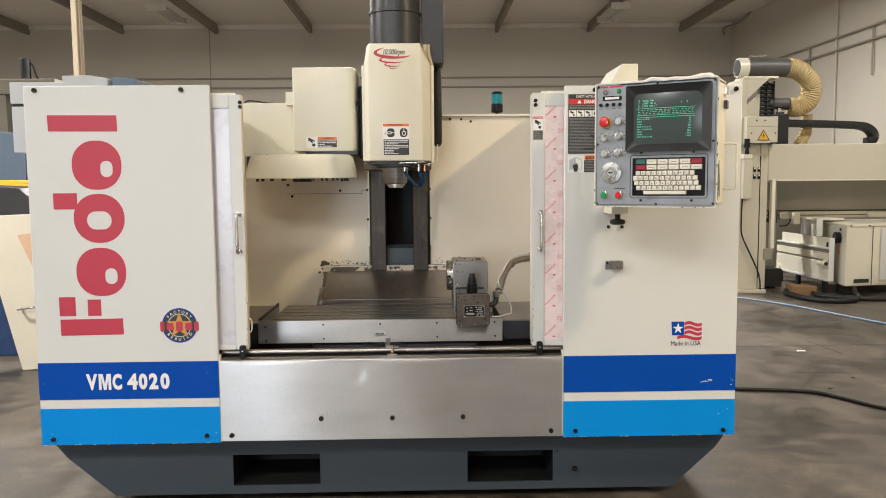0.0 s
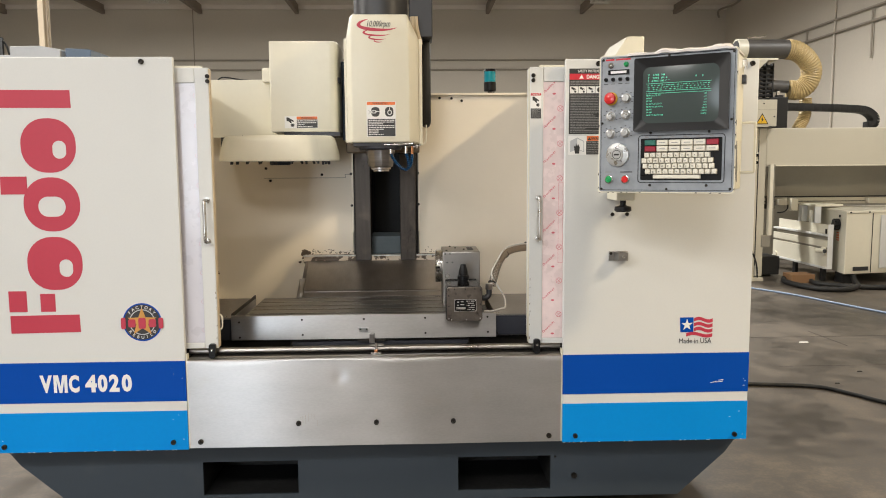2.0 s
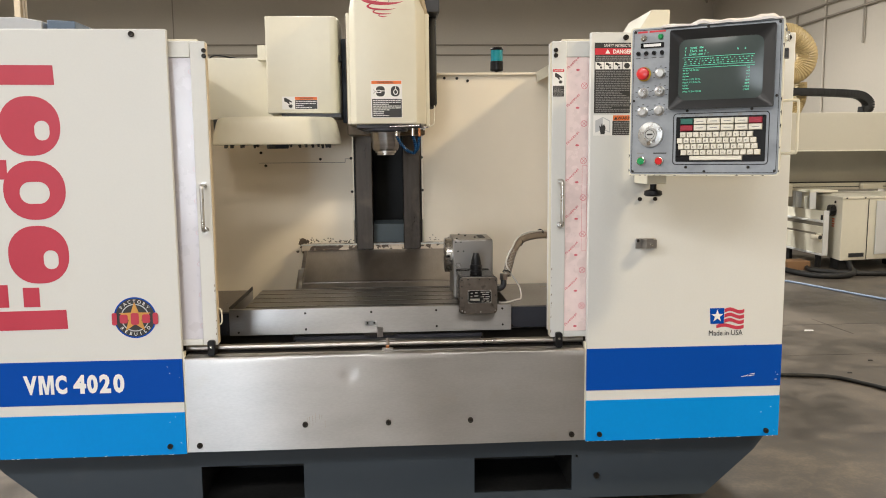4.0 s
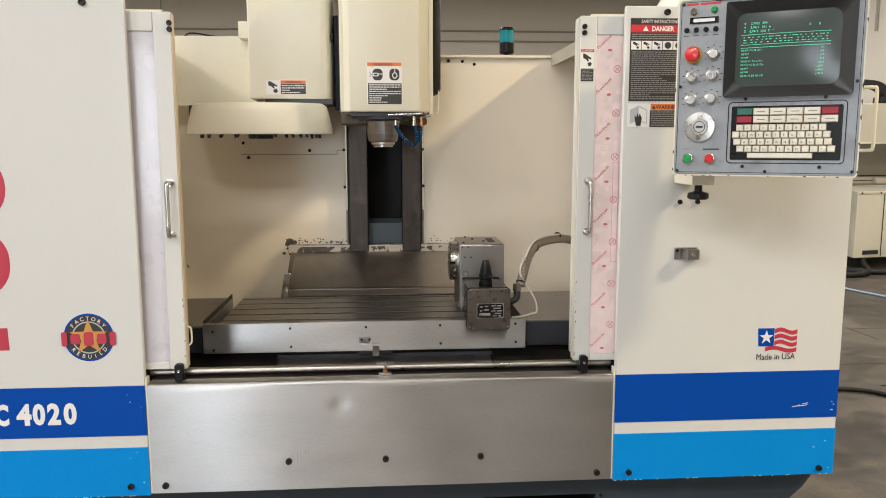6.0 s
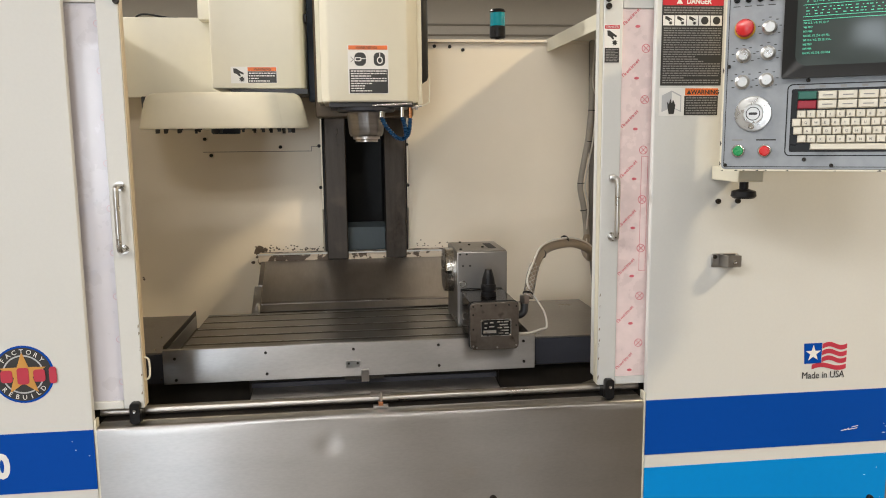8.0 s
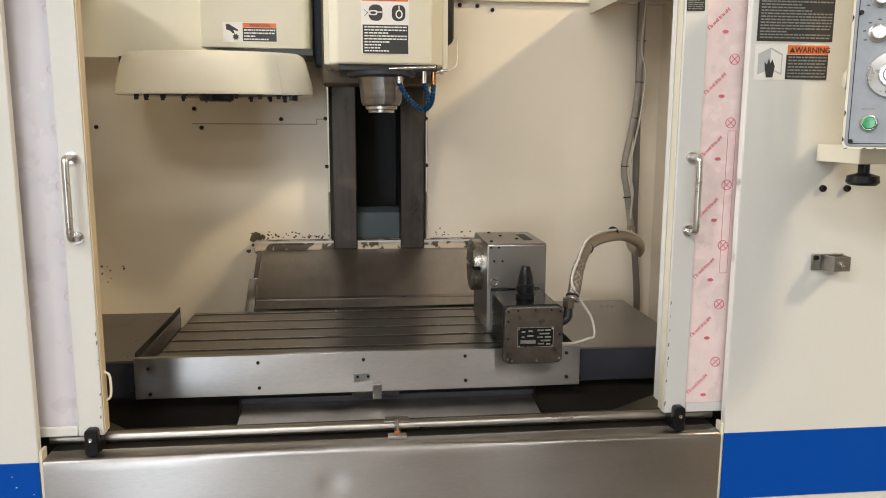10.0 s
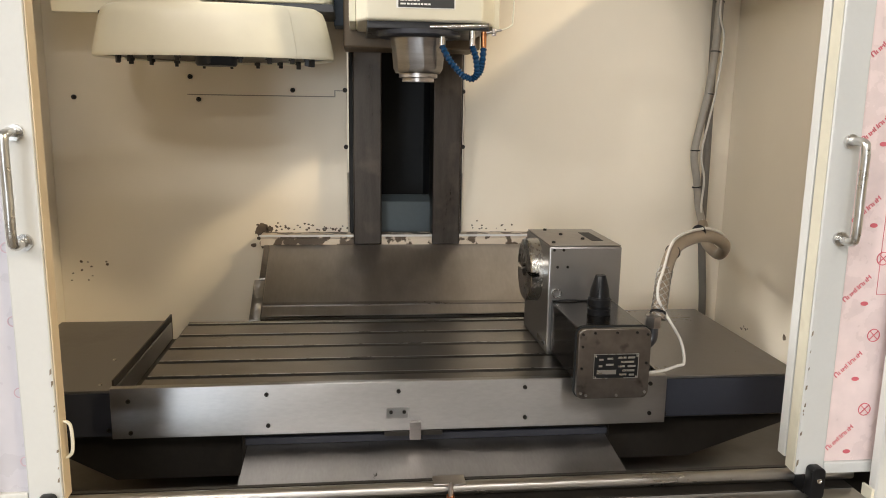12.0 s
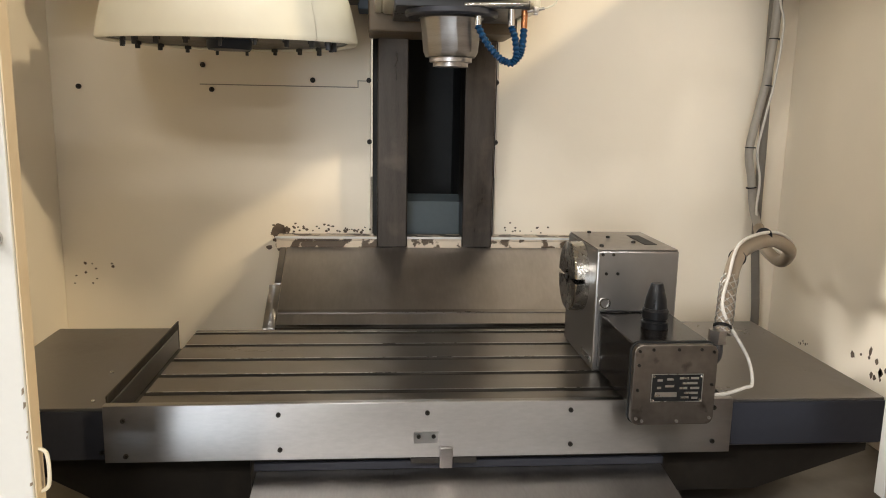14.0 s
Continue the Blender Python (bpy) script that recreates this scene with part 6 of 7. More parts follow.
part("top_plate", box(0.002, 0.184, 0.623, 0.877, 0.2765, 0.279, 0.001), M_ROTTOP, ri)
part("top_slot", box(0.128, 0.158, 0.685, 0.815, 0.2792, 0.2800), M_VOID, ri, smooth=False)
for x, y in ((0.045, 0.855), (0.070, 0.78), (0.11, 0.71), (0.02, 0.66)):
    bolt(x, y, 0.2788, 0.005, ri, "z")
for x, z in ((0.012, 0.268), (0.036, 0.268), (0.022, 0.225), (0.048, 0.225)):
    bolt(x, 0.620, z, 0.0035, ri)
part("motor_housing", box(0.010, 0.170, 0.3885, 0.6195, 0.010, 0.137, 0.003), M_ROTDARK, ri, "glossy dark oily motor housing")
fpl = prism(rounded(0.008, 0.174, -0.022, 0.140, 0.016, 5), "y", 0.366, 0.3815, 0.002)
part("end_gasket", prism(rounded(0.0055, 0.1765, -0.0245, 0.1425, 0.018, 5), "y", 0.3818, 0.3880), M_VOID, ri, "black gasket behind the end plate", smooth=False)
end_plate = part("end_plate", fpl, M_ENDPLATE, ri, "worn dark end plate with rounded corners")
for x, z in ((0.018, 0.128), (0.045, 0.131), (0.095, 0.131), (0.140, 0.131), (0.165, 0.126), (0.018, 0.10), (0.165, 0.06), (0.018, -0.008), (0.165, -0.008), (0.018, 0.05), (0.03, -0.013), (0.10, -0.014)):
    bolt(x, 0.366, z, 0.0032, end_plate, material=M_STEEL2 if z < 0.0 else M_BOLT, name="screw")
for x, z in ((0.0485, 0.0305), (0.1425, 0.0305), (0.0485, 0.0785), (0.1425, 0.0785)):
    bolt(x, 0.3644, z, 0.0028, end_plate, material=M_CHROME, name="rivet")
npl = part("data_plate", box(0.044, 0.147, 0.3644, 0.3658, 0.026, 0.083), M_PLATE, ri, "black and silver rating plate with unreadable print", smooth=False)
part("plate_border", ring_plate(rect(0.044, 0.147, 0.026, 0.083), rect(0.0455, 0.1455, 0.0275, 0.0815), 0.3643, 0.0006), M_ALU, npl, smooth=False)
for k, (x0, x1, z) in enumerate(((0.056, 0.066, 0.070), (0.075, 0.088, 0.072), (0.072, 0.090, 0.058), (0.056, 0.064, 0.055), (0.100, 0.118, 0.074), (0.122, 0.138, 0.074), (0.106, 0.136, 0.064), (0.100, 0.116, 0.054), (0.122, 0.140, 0.054), (0.110, 0.138, 0.044), (0.104, 0.120, 0.035), (0.126, 0.138, 0.034))):
    part("plate_print", box(x0, x1, 0.3636, 0.3643, z - 0.0022, z + 0.0022), M_ALU, npl, smooth=False)
part("plate_print", box(0.052, 0.096, 0.3636, 0.3643, 0.036, 0.046), M_ALU, npl, smooth=False)
fc = bmesh.new()
for q in range(4):
    a0, a1 = 90 * q + 4, 90 * q + 86
    b_ = lathe([(0.018, 0.0), (0.083, 0.0), (0.083, 0.018), (0.080, 0.021), (0.018, 0.021)], 12, a0=a0, a1=a1)
    b_.transform(Matrix.Translation((-0.012, 0.752, 0.192)) @ pose(0, 0, 0, 0, -90) @ pose(0, 0, 0, 0, 0, 2))
    join(fc, b_)
rod((0.0, 0.752, 0.192), (-0.012, 0.752, 0.192), 0.083, n=40, bm=fc)
part("chuck_face", fc, mat("turned_face_steel", (0.50, 0.485, 0.46), 0.28, 1.0, var=0.15, scale=8, fine=90), ri, "bright slotted steel faceplate")
part("ring_pin", ring_plate(disc_pts(0.022, 0.158, 0.0125, 0.0125, 24), disc_pts(0.022, 0.158, 0.0092, 0.0092, 24), 0.6195, 0.004), M_CHROME, ri)
part("clamp_slot", box(-0.004, 0.0, 0.63, 0.70, 0.02, 0.032), M_CHROME, ri)
part("joint_sealant", tube([(0.012, 0.6185, 0.1385), (0.05, 0.6182, 0.141), (0.09, 0.6185, 0.1385), (0.13, 0.6185, 0.140), (0.165, 0.6185, 0.139)], 0.0022, 6), M_VOID, ri)
part("cable_elbow", tube([(0.170, 0.46, 0.075), (0.195, 0.46, 0.072), (0.214, 0.465, 0.085), (0.216, 0.467, 0.115)], 0.0135, 12, 6), M_MOTOR, ri)
part("gland_nut", rod((0.216, 0.467, 0.112), (0.217, 0.468, 0.140), 0.019, n=6), M_STEEL2, ri)

cap_scale = 0.86
tp = thing("tool_holder_cap", "black conical plug standing on the indexer motor", "plug", (0.424 + TX, 0.500 + TY, TZ + 0.1375))
tp.scale = (cap_scale, cap_scale, cap_scale * 1.02)
part("plug_base", lathe([(0.032, 0.0), (0.032, 0.014), (0.029, 0.016), (0.029, 0.021), (0.032, 0.024), (0.032, 0.042), (0.028, 0.048)], 28), M_BLACK, tp)
part("plug_cone", lathe([(0.028, 0.0485), (0.025, 0.070), (0.0150, 0.104), (0.0135, 0.107), (0.0, 0.108)], 28), M_BLACK, tp)

# hose from the indexer to the corner, and the cable along the corner
hx = [(0.562, 0.48, 0.940), (0.575, 0.50, 0.985), (0.600, 0.545, 1.038), (0.660, 0.62, 1.090), (0.79, 0.74, 1.094), (0.895, 0.84, 1.052), (0.915, 0.93, 1.000), (0.93, 1.05, 1.015), (0.985, 1.20, 1.05), (1.012, 1.30, 1.10), (0.998, 1.30, 1.19), (0.982, 1.30, 1.28), (1.000, 1.30, 1.40), (1.017, 1.30, 1.50), (1.030, 1.30, 1.66), (1.036, 1.31, 1.85), (1.04, 1.32, 2.0)]
hx = [(x + (TX if y < 0.9 else 0), y + (TY if y < 0.9 else 0), z) for x, y, z in hx]
hs_ = thing("power_hose", "tan and grey flexible conduit looping up into the corner", "hose", (0.54, 0.46, 0.94))


def local(pts, o):
    return [(x - o.location.x, y - o.location.y, z - o.location.z) for x, y, z in pts]


part("near_length", tube(local(hx[:9], hs_), 0.0165, 14), M_TAN, hs_, "tan plastic conduit")
part("upper_length", tube(local(hx[8:], hs_), 0.0132, 12), M_GREYHOSE, hs_, "grey plastic conduit")
sl = bmesh.new()
path = smooth_path(local(hx[:4], hs_), 16)
for k in range(12):
    pts = []
    for i, p in enumerate(path[:34]):
        d = (path[i + 1] - path[max(i - 1, 0)]).normalized()
        s_ = d.cross(Vector((0, 1, 0))).normalized()
        u_ = s_.cross(d)
        a = 2 * math.pi * k / 6 + (1 if k < 6 else -1) * i * 0.26
        pts.append(p + 0.0178 * (math.cos(a) * s_ + math.sin(a) * u_))
    tube(pts, 0.0013, 5, 1, bm=sl)
part("wire_sleeve", sl, M_MESH, hs_, "woven wire strain-relief sleeve")
cd = [(0.520 + TX, 0.43 + TY, 0.826), (0.560 + TX, 0.435 + TY, 0.826), (0.600 + TX, 0.44 + TY, 0.836), (0.622 + TX, 0.45 + TY, 0.842), (0.618 + TX, 0.47 + TY, 0.89), (0.578 + TX, 0.475 + TY, 0.955), (0.560 + TX, 0.485 + TY, 1.00), (0.590 + TX, 0.53 + TY, 1.05), (0.650 + TX, 0.61 + TY, 1.110), (0.785 + TX, 0.728 + TY, 1.116), (0.895 + TX, 0.835 + TY, 1.074), (0.925, 0.93, 1.02), (0.94, 1.05, 1.035), (1.0, 1.25, 1.08), (1.016, 1.282, 1.19), (1.000, 1.282, 1.28), (1.018, 1.282, 1.40), (1.035, 1.282, 1.5), (1.048, 1.285, 1.66), (1.03, 1.29, 1.76), (1.05, 1.30, 2.0)]
part("white_cord", tube(local(cd, hs_), 0.0037, 8), M_WHITECORD, hs_, "thin white cord tied along the conduit")
for x, y, z in ((0.562 + TX, 0.48 + TY, 0.955), (0.640 + TX, 0.60 + TY, 1.078), (0.76 + TX, 0.72 + TY, 1.108), (1.000, 1.30, 1.165), (0.985, 1.30, 1.29), (1.02, 1.30, 1.48), (1.03, 1.30, 1.62), (1.036, 1.31, 1.78)):
    v = Vector((x, y, z))
    path = [Vector(p) for p in hx]
    i = min(range(1, len(path) - 1), key=lambda k: (path[k] - v).length)
    d = (path[i + 1] - path[i - 1]).normalized()
    tr0 = 0.0140 if y > 1.1 else 0.0172
    tie = lathe([(tr0, -0.0018), (tr0 + 0.0022, -0.0018), (tr0 + 0.0022, 0.0018), (tr0, 0.0018)], 16, Matrix.Translation(v - hs_.location) @ d.to_track_quat("Z", "Y").to_matrix().to_4x4())
    part("cable_tie", tie, M_BLACK, hs_)
tagged(finish("corner_conduit", tube([(1.085, 1.36, 0.55), (1.082, 1.36, 0.75), (1.06, 1.36, 1.0), (1.055, 1.36, 1.3), (1.05, 1.36, 1.6), (1.045, 1.36, 2.0)], 0.0135, 12), M_DARKHOSE, smooth=True), "dark grey conduit running up the wall corner", "conduit")

# ---- beside the machine ----
eb = thing("electrical_enclosure", "light grey stacked electrical boxes on the machine's flank", "electrical box", (-1.82, 0.9, 1.69))
part("lower_box", box(-0.165, 0.20, -0.3, 0.5, 0.0, 0.238, 0.004), M_LGREY, eb)
part("upper_box", box(-0.170, 0.20, -0.3, 0.5, 0.252, 0.362, 0.004), M_LGREY, eb)
part("gap_strip", box(-0.160, 0.195, -0.295, 0.495, 0.2382, 0.2518), M_VOID, eb, smooth=False)
part("stand_leg", box(-0.02, 0.02, 0.05, 0.09, -1.69, -0.0005, 0.002), M_LGREY, eb)
part("stand_leg", box(0.15, 0.19, 0.35, 0.39, -1.69, -0.0005, 0.002), M_LGREY, eb)
b = prism([(-1.49, 1.9545), (-1.287, 1.9545), (-1.285, 2.004), (-1.37, 2.018), (-1.49, 2.016)], "y", 0.11, 0.40, 0.003)
tagged(finish("white_tray", b, M_LGREY, smooth=True), "pale grey plastic tray lying on the cabinet top", "tray")
b = prism([(-1.27, 1.9545), (-1.165, 1.9545), (-1.165, 2.004), (-1.27, 2.010)], "y", 0.12, 0.42, 0.004)
tagged(finish("blue_case", b, M_BLUESTEEL, smooth=True), "blue-grey flat case lying on the cabinet top", "case")

po = thing("roof_post", "raw timber roof post with a thin pipe beside it", "post", (-2.68, 3.0, 0))
part("timber", box(-0.032, 0.012, -0.045, 0.045, 0, CEIL + 0.3, 0.004), M_POST, po)
part("pipe", rod((0.030, 0.0, 0), (0.030, 0.0, CEIL + 0.3), 0.010, n=10), M_POST, po)

lp = thing("leaning_panel", "beige machine door panel leaning on its edge", "panel", (-3.18, 2.8, 0))
b = prism([(0.0, 0.0), (1.05, 0.06), (0.95, 1.32), (-0.30, 1.272)], "y", 0.0, 0.035, 0.003)
part("sheet", b, mat("beige_enamel", (0.50, 0.46, 0.37), 0.45, var=0.06), lp)
part("window_board", prism([(0.02, 1.12), (0.55, 1.18), (0.60, 0.70), (0.155, 0.80)], "y", -0.006, -0.0005), M_PLY, lp, "brown board in the opening", smooth=False)
part("handle", tube([(0.02, 0.0, 0.515), (0.02, -0.05, 0.515), (0.04, -0.06, 0.518), (0.16, -0.06, 0.535), (0.18, 0.0, 0.54)], 0.010, 8), M_CHROME, lp)
lb = thing("blue_cabinet", "dark blue machine cabinet with dusty top", "cabinet", (-3.75, 3.35, 0))
part("body", box(-0.9, 0.62, 0.0, 1.4, 0.0, 1.22, 0.01), M_DEEPBLUE, lb)
part("top_hood", prism([(-0.9, 1.221), (0.62, 1.221), (0.30, 1.50), (-0.9, 1.56)], "y", 0.05, 1.2, 0.004), M_MOTOR, lb)
yb = thing("yellow_tray", "yellow plastic tray with three small holes", "tray", (-3.65, 4.15, 1.44))
b = box(-0.75, 0.42, 0.0, 0.5, -0.03, 0.10, 0.006)
part("rim", box(-0.75, 0.12, 0.02, 0.5, 0.1005, 0.135, 0.004), M_YELLOW, yb)
part("shell", b, M_YELLOW, yb)
# black discs on the solid shell give the three holes their shade
for dx in (0.0, 0.045, 0.022):
    part("hole_shade", rod((0.08 + dx, -0.001, 0.055 - (0.03 if dx == 0.022 else 0)), (0.08 + dx, 0.01, 0.055 - (0.03 if dx == 0.022 else 0)), 0.012, n=10), M_VOID, yb)
part("stand", box(-0.7, 0.38, 0.1, 0.45, -1.439, -0.031, 0.005), M_PLY, yb)
bm_ = thing("blue_machine", "dusty blue machine with a dull red side", "machine", (-4.4, 5.2, 0))
part("body", box(-1.2, 0.10, 0.0, 1.2, 0.0, 2.12, 0.01), M_BLUESTEEL, bm_)
part("red_side", box(0.101, 0.34, 0.1, 1.2, 0.0, 2.08, 0.01), M_DULLRED, bm_)
bolt(0.02, 0.0, 2.0, 0.02, bm_, material=M_LGREY)
fm = thing("far_machine", "beige gantry machine with a black motor on top", "machine", (-5.8, 8.0, 0))
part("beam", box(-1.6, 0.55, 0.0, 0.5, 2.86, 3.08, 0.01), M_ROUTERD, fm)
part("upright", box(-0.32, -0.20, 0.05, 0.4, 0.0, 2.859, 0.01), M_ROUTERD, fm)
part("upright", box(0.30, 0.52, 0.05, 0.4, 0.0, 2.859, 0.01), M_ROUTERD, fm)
part("motor", rod((0.03, 0.2, 3.081), (0.03, 0.2, 3.40), 0.075, n=20, bevel=0.01), M_VOID, fm)
part("motor_cable", tube([(0.10, 0.2, 3.35), (0.15, 0.2, 3.28), (0.20, 0.2, 3.12), (0.30, 0.2, 3.08)], 0.014, 6), M_VOID, fm)

# ---- router machine across the hall ----
ro_ = thing("gantry_router", "large putty-coloured gantry router with amber dust duct", "router machine", (4.3, 6.6, 0))
part("column", box(0.03, 0.298, 0.0, 0.7, 0.05, 1.985, 0.012), M_ROUTER, ro_)
part("upper_column", box(0.03, 0.095, 0.0, 0.5, 1.9855, 2.84, 0.006), M_ROUTER, ro_)
part("column_seam", box(0.2985, 0.3035, -0.004, 0.04, 0.20, 1.83), M_VOID, ro_, smooth=False)
part("column_foot", box(0.02, 0.40, -0.05, 0.8, 0.0, 0.0495, 0.006), M_ROUTER, ro_)
part("column_panel", box(0.304, 0.40, 0.0, 0.7, 0.06, 1.985, 0.006), M_ROUTER, ro_)
part("foot_bracket", box(0.37, 0.485, -0.025, -0.0005, 0.45, 0.60, 0.004), M_ROUTERD, ro_)
part("door_strip", box(0.455, 0.50, -0.024, 0.05, 0.60, 1.52, 0.004), M_CREAM, ro_)
part("door_edge", box(0.5005, 0.525, -0.01, 0.05, 0.60, 1.494, 0.003), M_ROUTERD, ro_)
part("cross_beam", box(0.4005, 3.1, 0.0, 0.6, 1.50, 1.985, 0.015), M_ROUTER, ro_, "long putty cross beam")
part("beam_lip", box(0.5255, 3.1, -0.02, -0.0005, 1.495, 1.51, 0.003), M_CREAM, ro_)
# recessed panels take the darker putty as painted shade
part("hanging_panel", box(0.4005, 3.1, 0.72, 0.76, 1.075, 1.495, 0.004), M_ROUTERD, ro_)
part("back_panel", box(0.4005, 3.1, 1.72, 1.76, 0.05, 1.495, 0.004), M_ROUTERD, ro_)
part("panel_edge", box(0.46, 3.1, 0.70, 0.7195, 1.062, 1.078), M_VOID, ro_, smooth=False)
part("linear_rail", box(0.46, 3.1, 0.62, 0.71, 0.975, 1.06, 0.004), M_ROUTER, ro_)
part("rail_groove", box(0.46, 3.1, 0.614, 0.6195, 1.005, 1.015), M_VOID, ro_, smooth=False)
part("rail_end", box(0.70, 0.80, 0.55, 0.70, 0.91, 1.07, 0.006), M_VOID, ro_)
part("rail_truck", box(0.83, 0.95, 0.50, 0.61, 0.965, 1.045, 0.006), M_ROUTER, ro_)
part("rail_truck", box(1.00, 1.09, 0.48, 0.61, 0.89, 1.05, 0.006), M_CREAM, ro_)
part("rail_truck", box(2.10, 2.38, 0.52, 0.61, 0.98, 1.05, 0.006), M_ROUTER, ro_)
part("sensor_cord", tube([(0.97, 0.52, 0.97), (0.96, 0.52, 0.91), (0.92, 0.54, 0.87), (0.84, 0.56, 0.86)], 0.009, 6), M_VOID, ro_)
part("lower_bed", box(0.42, 0.80, 0.35, 0.71, 0.03, 0.28, 0.01), M_VOID, ro_)
part("gusset", prism([(0.0955, 2.84), (0.385, 2.84), (0.10, 2.565), (0.0955, 2.52)], "y", 0.0, 0.03, 0.004), M_ROUTER, ro_)
part("duct_shelf", box(0.05, 0.51, -0.005, 0.30, 2.8405, 2.866, 0.004), M_CREAM, ro_)
part("inner_panel", prism([(0.0955, 2.34), (0.375, 2.34), (0.375, 2.67), (0.0955, 2.43)], "y", 0.25, 0.27), M_ROUTER, ro_, smooth=False)
jb = part("junction_box", box(0.055, 0.465, -0.12, 0.25, 1.99, 2.335, 0.008), M_ROUTER, ro_, "putty box with yellow hazard triangle")
part("box_seam", box(0.055, 0.465, -0.1225, -0.1205, 2.205, 2.209), M_ROUTERD, jb, smooth=False)
for x, z in ((0.18, 2.285), (0.29, 2.285), (0.115, 2.12), (0.43, 2.12)):
    part("bolt", rod((x, -0.1205, z), (x, -0.127, z), 0.010, n=10), M_MOTOR, jb)
part("cord_grip", box(0.36, 0.45, -0.15, -0.09, 1.9855, 2.0, 0.003), M_VOID, jb)
tri = part("hazard_triangle", prism([(0.192, 2.025), (0.358, 2.025), (0.275, 2.165)], "y", -0.1235, -0.1205), M_SIGNK, ro_, "yellow hazard triangle with black border and bolt", smooth=False)
part("triangle_field", prism([(0.210, 2.036), (0.340, 2.036), (0.275, 2.145)], "y", -0.1255, -0.1236), M_YELLOW, tri, smooth=False)
part("triangle_bolt", prism([(0.281, 2.125), (0.258, 2.083), (0.273, 2.085), (0.264, 2.047), (0.293, 2.091), (0.278, 2.089)], "y", -0.128, -0.1256), M_SIGNK, tri, smooth=False)
b = bmesh.new()
for x in (0.39, 0.485, 0.575):
    box(x, x + 0.018, 0.28, 0.36, 2.35, 2.839, bm=b)
for k in range(9):
    box(0.405, 0.578, 0.29, 0.35, 2.36 + 0.053 * k, 2.385 + 0.053 * k, 0.003, bm=b)
    box(0.395, 0.59, 0.345, 0.365, 2.355 + 0.053 * k, 2.40 + 0.053 * k, bm=b)
chv = part("vertical_chain", b, M_VOID, ro_, "black cable chain")
chv["kind"] = "stuff"
b = bmesh.new()
path = smooth_path([(0.735, 0.35, 2.278), (1.25, 0.35, 2.266), (1.65, 0.35, 2.250), (1.86, 0.35, 2.228), (1.97, 0.35, 2.16), (2.00, 0.35, 2.09), (1.97, 0.35, 2.035), (1.90, 0.35, 2.032)], 5)
for p, q in zip(path, path[1:]):
    d = (q - p)
    m = Matrix.Translation((p + q) / 2) @ pose(0, 0, 0, 0, -math.degrees(math.atan2(d.z, d.x)), 0)
    k = box(-d.length * 0.53, d.length * 0.53, -0.075, 0.075, -0.047, 0.047, 0.004)
    k.transform(m)
    join(b, k)
chh = part("horizontal_chain", b, M_VOID, ro_, "black looped cable chain")
chh["kind"] = "stuff"
part("chain_mount", box(0.50, 0.735, 0.15, 0.5, 1.99, 2.39, 0.01), M_VOID, ro_)
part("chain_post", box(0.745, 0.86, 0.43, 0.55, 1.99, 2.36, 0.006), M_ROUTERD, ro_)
part("valve", rod((0.63, 0.22, 2.391), (0.63, 0.22, 2.47), 0.028, n=12), M_CHROME, ro_)
part("valve_cap", box(0.60, 0.69, 0.19, 0.26, 2.391, 2.42, 0.004), M_MOTOR, ro_)
b = lathe([(0.112, 0.0), (0.129, 0.0), (0.129, 0.12), (0.112, 0.12)], 28, Matrix.Translation((0.02, 0.15, 2.997)) @ pose(0, 0, 0, 0, 90))
part("duct_collar", b, M_CREAM, ro_, "torn cream collar")
b = lathe([(0.112, 0.0), (0.123, 0.0), (0.123, 0.55), (0.112, 0.55)], 28, Matrix.Translation((0.1405, 0.15, 2.997)) @ pose(0, 0, 0, 0, 90))
part("duct_pipe", b, M_PIPEDARK, ro_, "dark grey rigid duct")
# black disc stands in for the dark inside of the open duct
part("duct_mouth_shade", rod((0.014, 0.15, 2.997), (0.030, 0.15, 2.997), 0.108, n=24), M_VOID, ro_)
b = tube([(0.675, 0.15, 2.997), (0.82, 0.16, 2.975), (0.965, 0.18, 2.88), (1.055, 0.21, 2.74), (1.035, 0.24, 2.585), (0.93, 0.27, 2.49), (0.80, 0.29, 2.495)], 0.122, 22, 10, rib=0.008)
part("flex_duct", b, M_DUCT, ro_, "translucent amber ribbed duct hose")
part("duct_stub", rod((0.55, 0.37, 2.555), (0.80, 0.31, 2.535), 0.080, n=20), M_PIPEDARK, ro_)
part("flex_drop", tube([(1.12, 0.46, 2.40), (1.125, 0.46, 2.28), (1.115, 0.46, 2.16), (1.07, 0.46, 2.06), (1.03, 0.46, 1.986)], 0.076, 18, 9, rib=0.006), M_DUCT, ro_)
part("top_clip", tube([(0.16, 0.15, 3.135), (0.2, 0.14, 3.150), (0.3, 0.15, 3.148), (0.40, 0.15, 3.162)], 0.013, 6), M_CHROME, ro_)
part("lever", join(rod((0.078, -0.09, 1.935), (0.078, -0.09, 2.05), 0.038, n=14), rod((0.078, -0.09, 1.851), (0.078, -0.09, 1.9345), 0.030, 0.020, n=14)), M_BLACK, ro_)
part("lever_box", box(0.04, 0.15, -0.10, -0.001, 1.265, 1.79, 0.008), M_ROUTER, ro_)
part("lever_cap", box(0.03, 0.145, -0.105, -0.001, 1.7905, 1.85, 0.006), M_CREAM, ro_)
for k in range(4):
    sx, sz = 0.203 + 0.058 * (k % 2), 1.527 + 0.092 * (k // 2)
    sw = part("switch", box(sx, sx + 0.037, -0.010, -0.0005, sz, sz + 0.062, 0.003), M_BLACK, ro_)
    part("rocker", box(sx + 0.006, sx + 0.031, -0.015, -0.0101, sz + 0.034, sz + 0.058, 0.002), M_CREAM, sw)
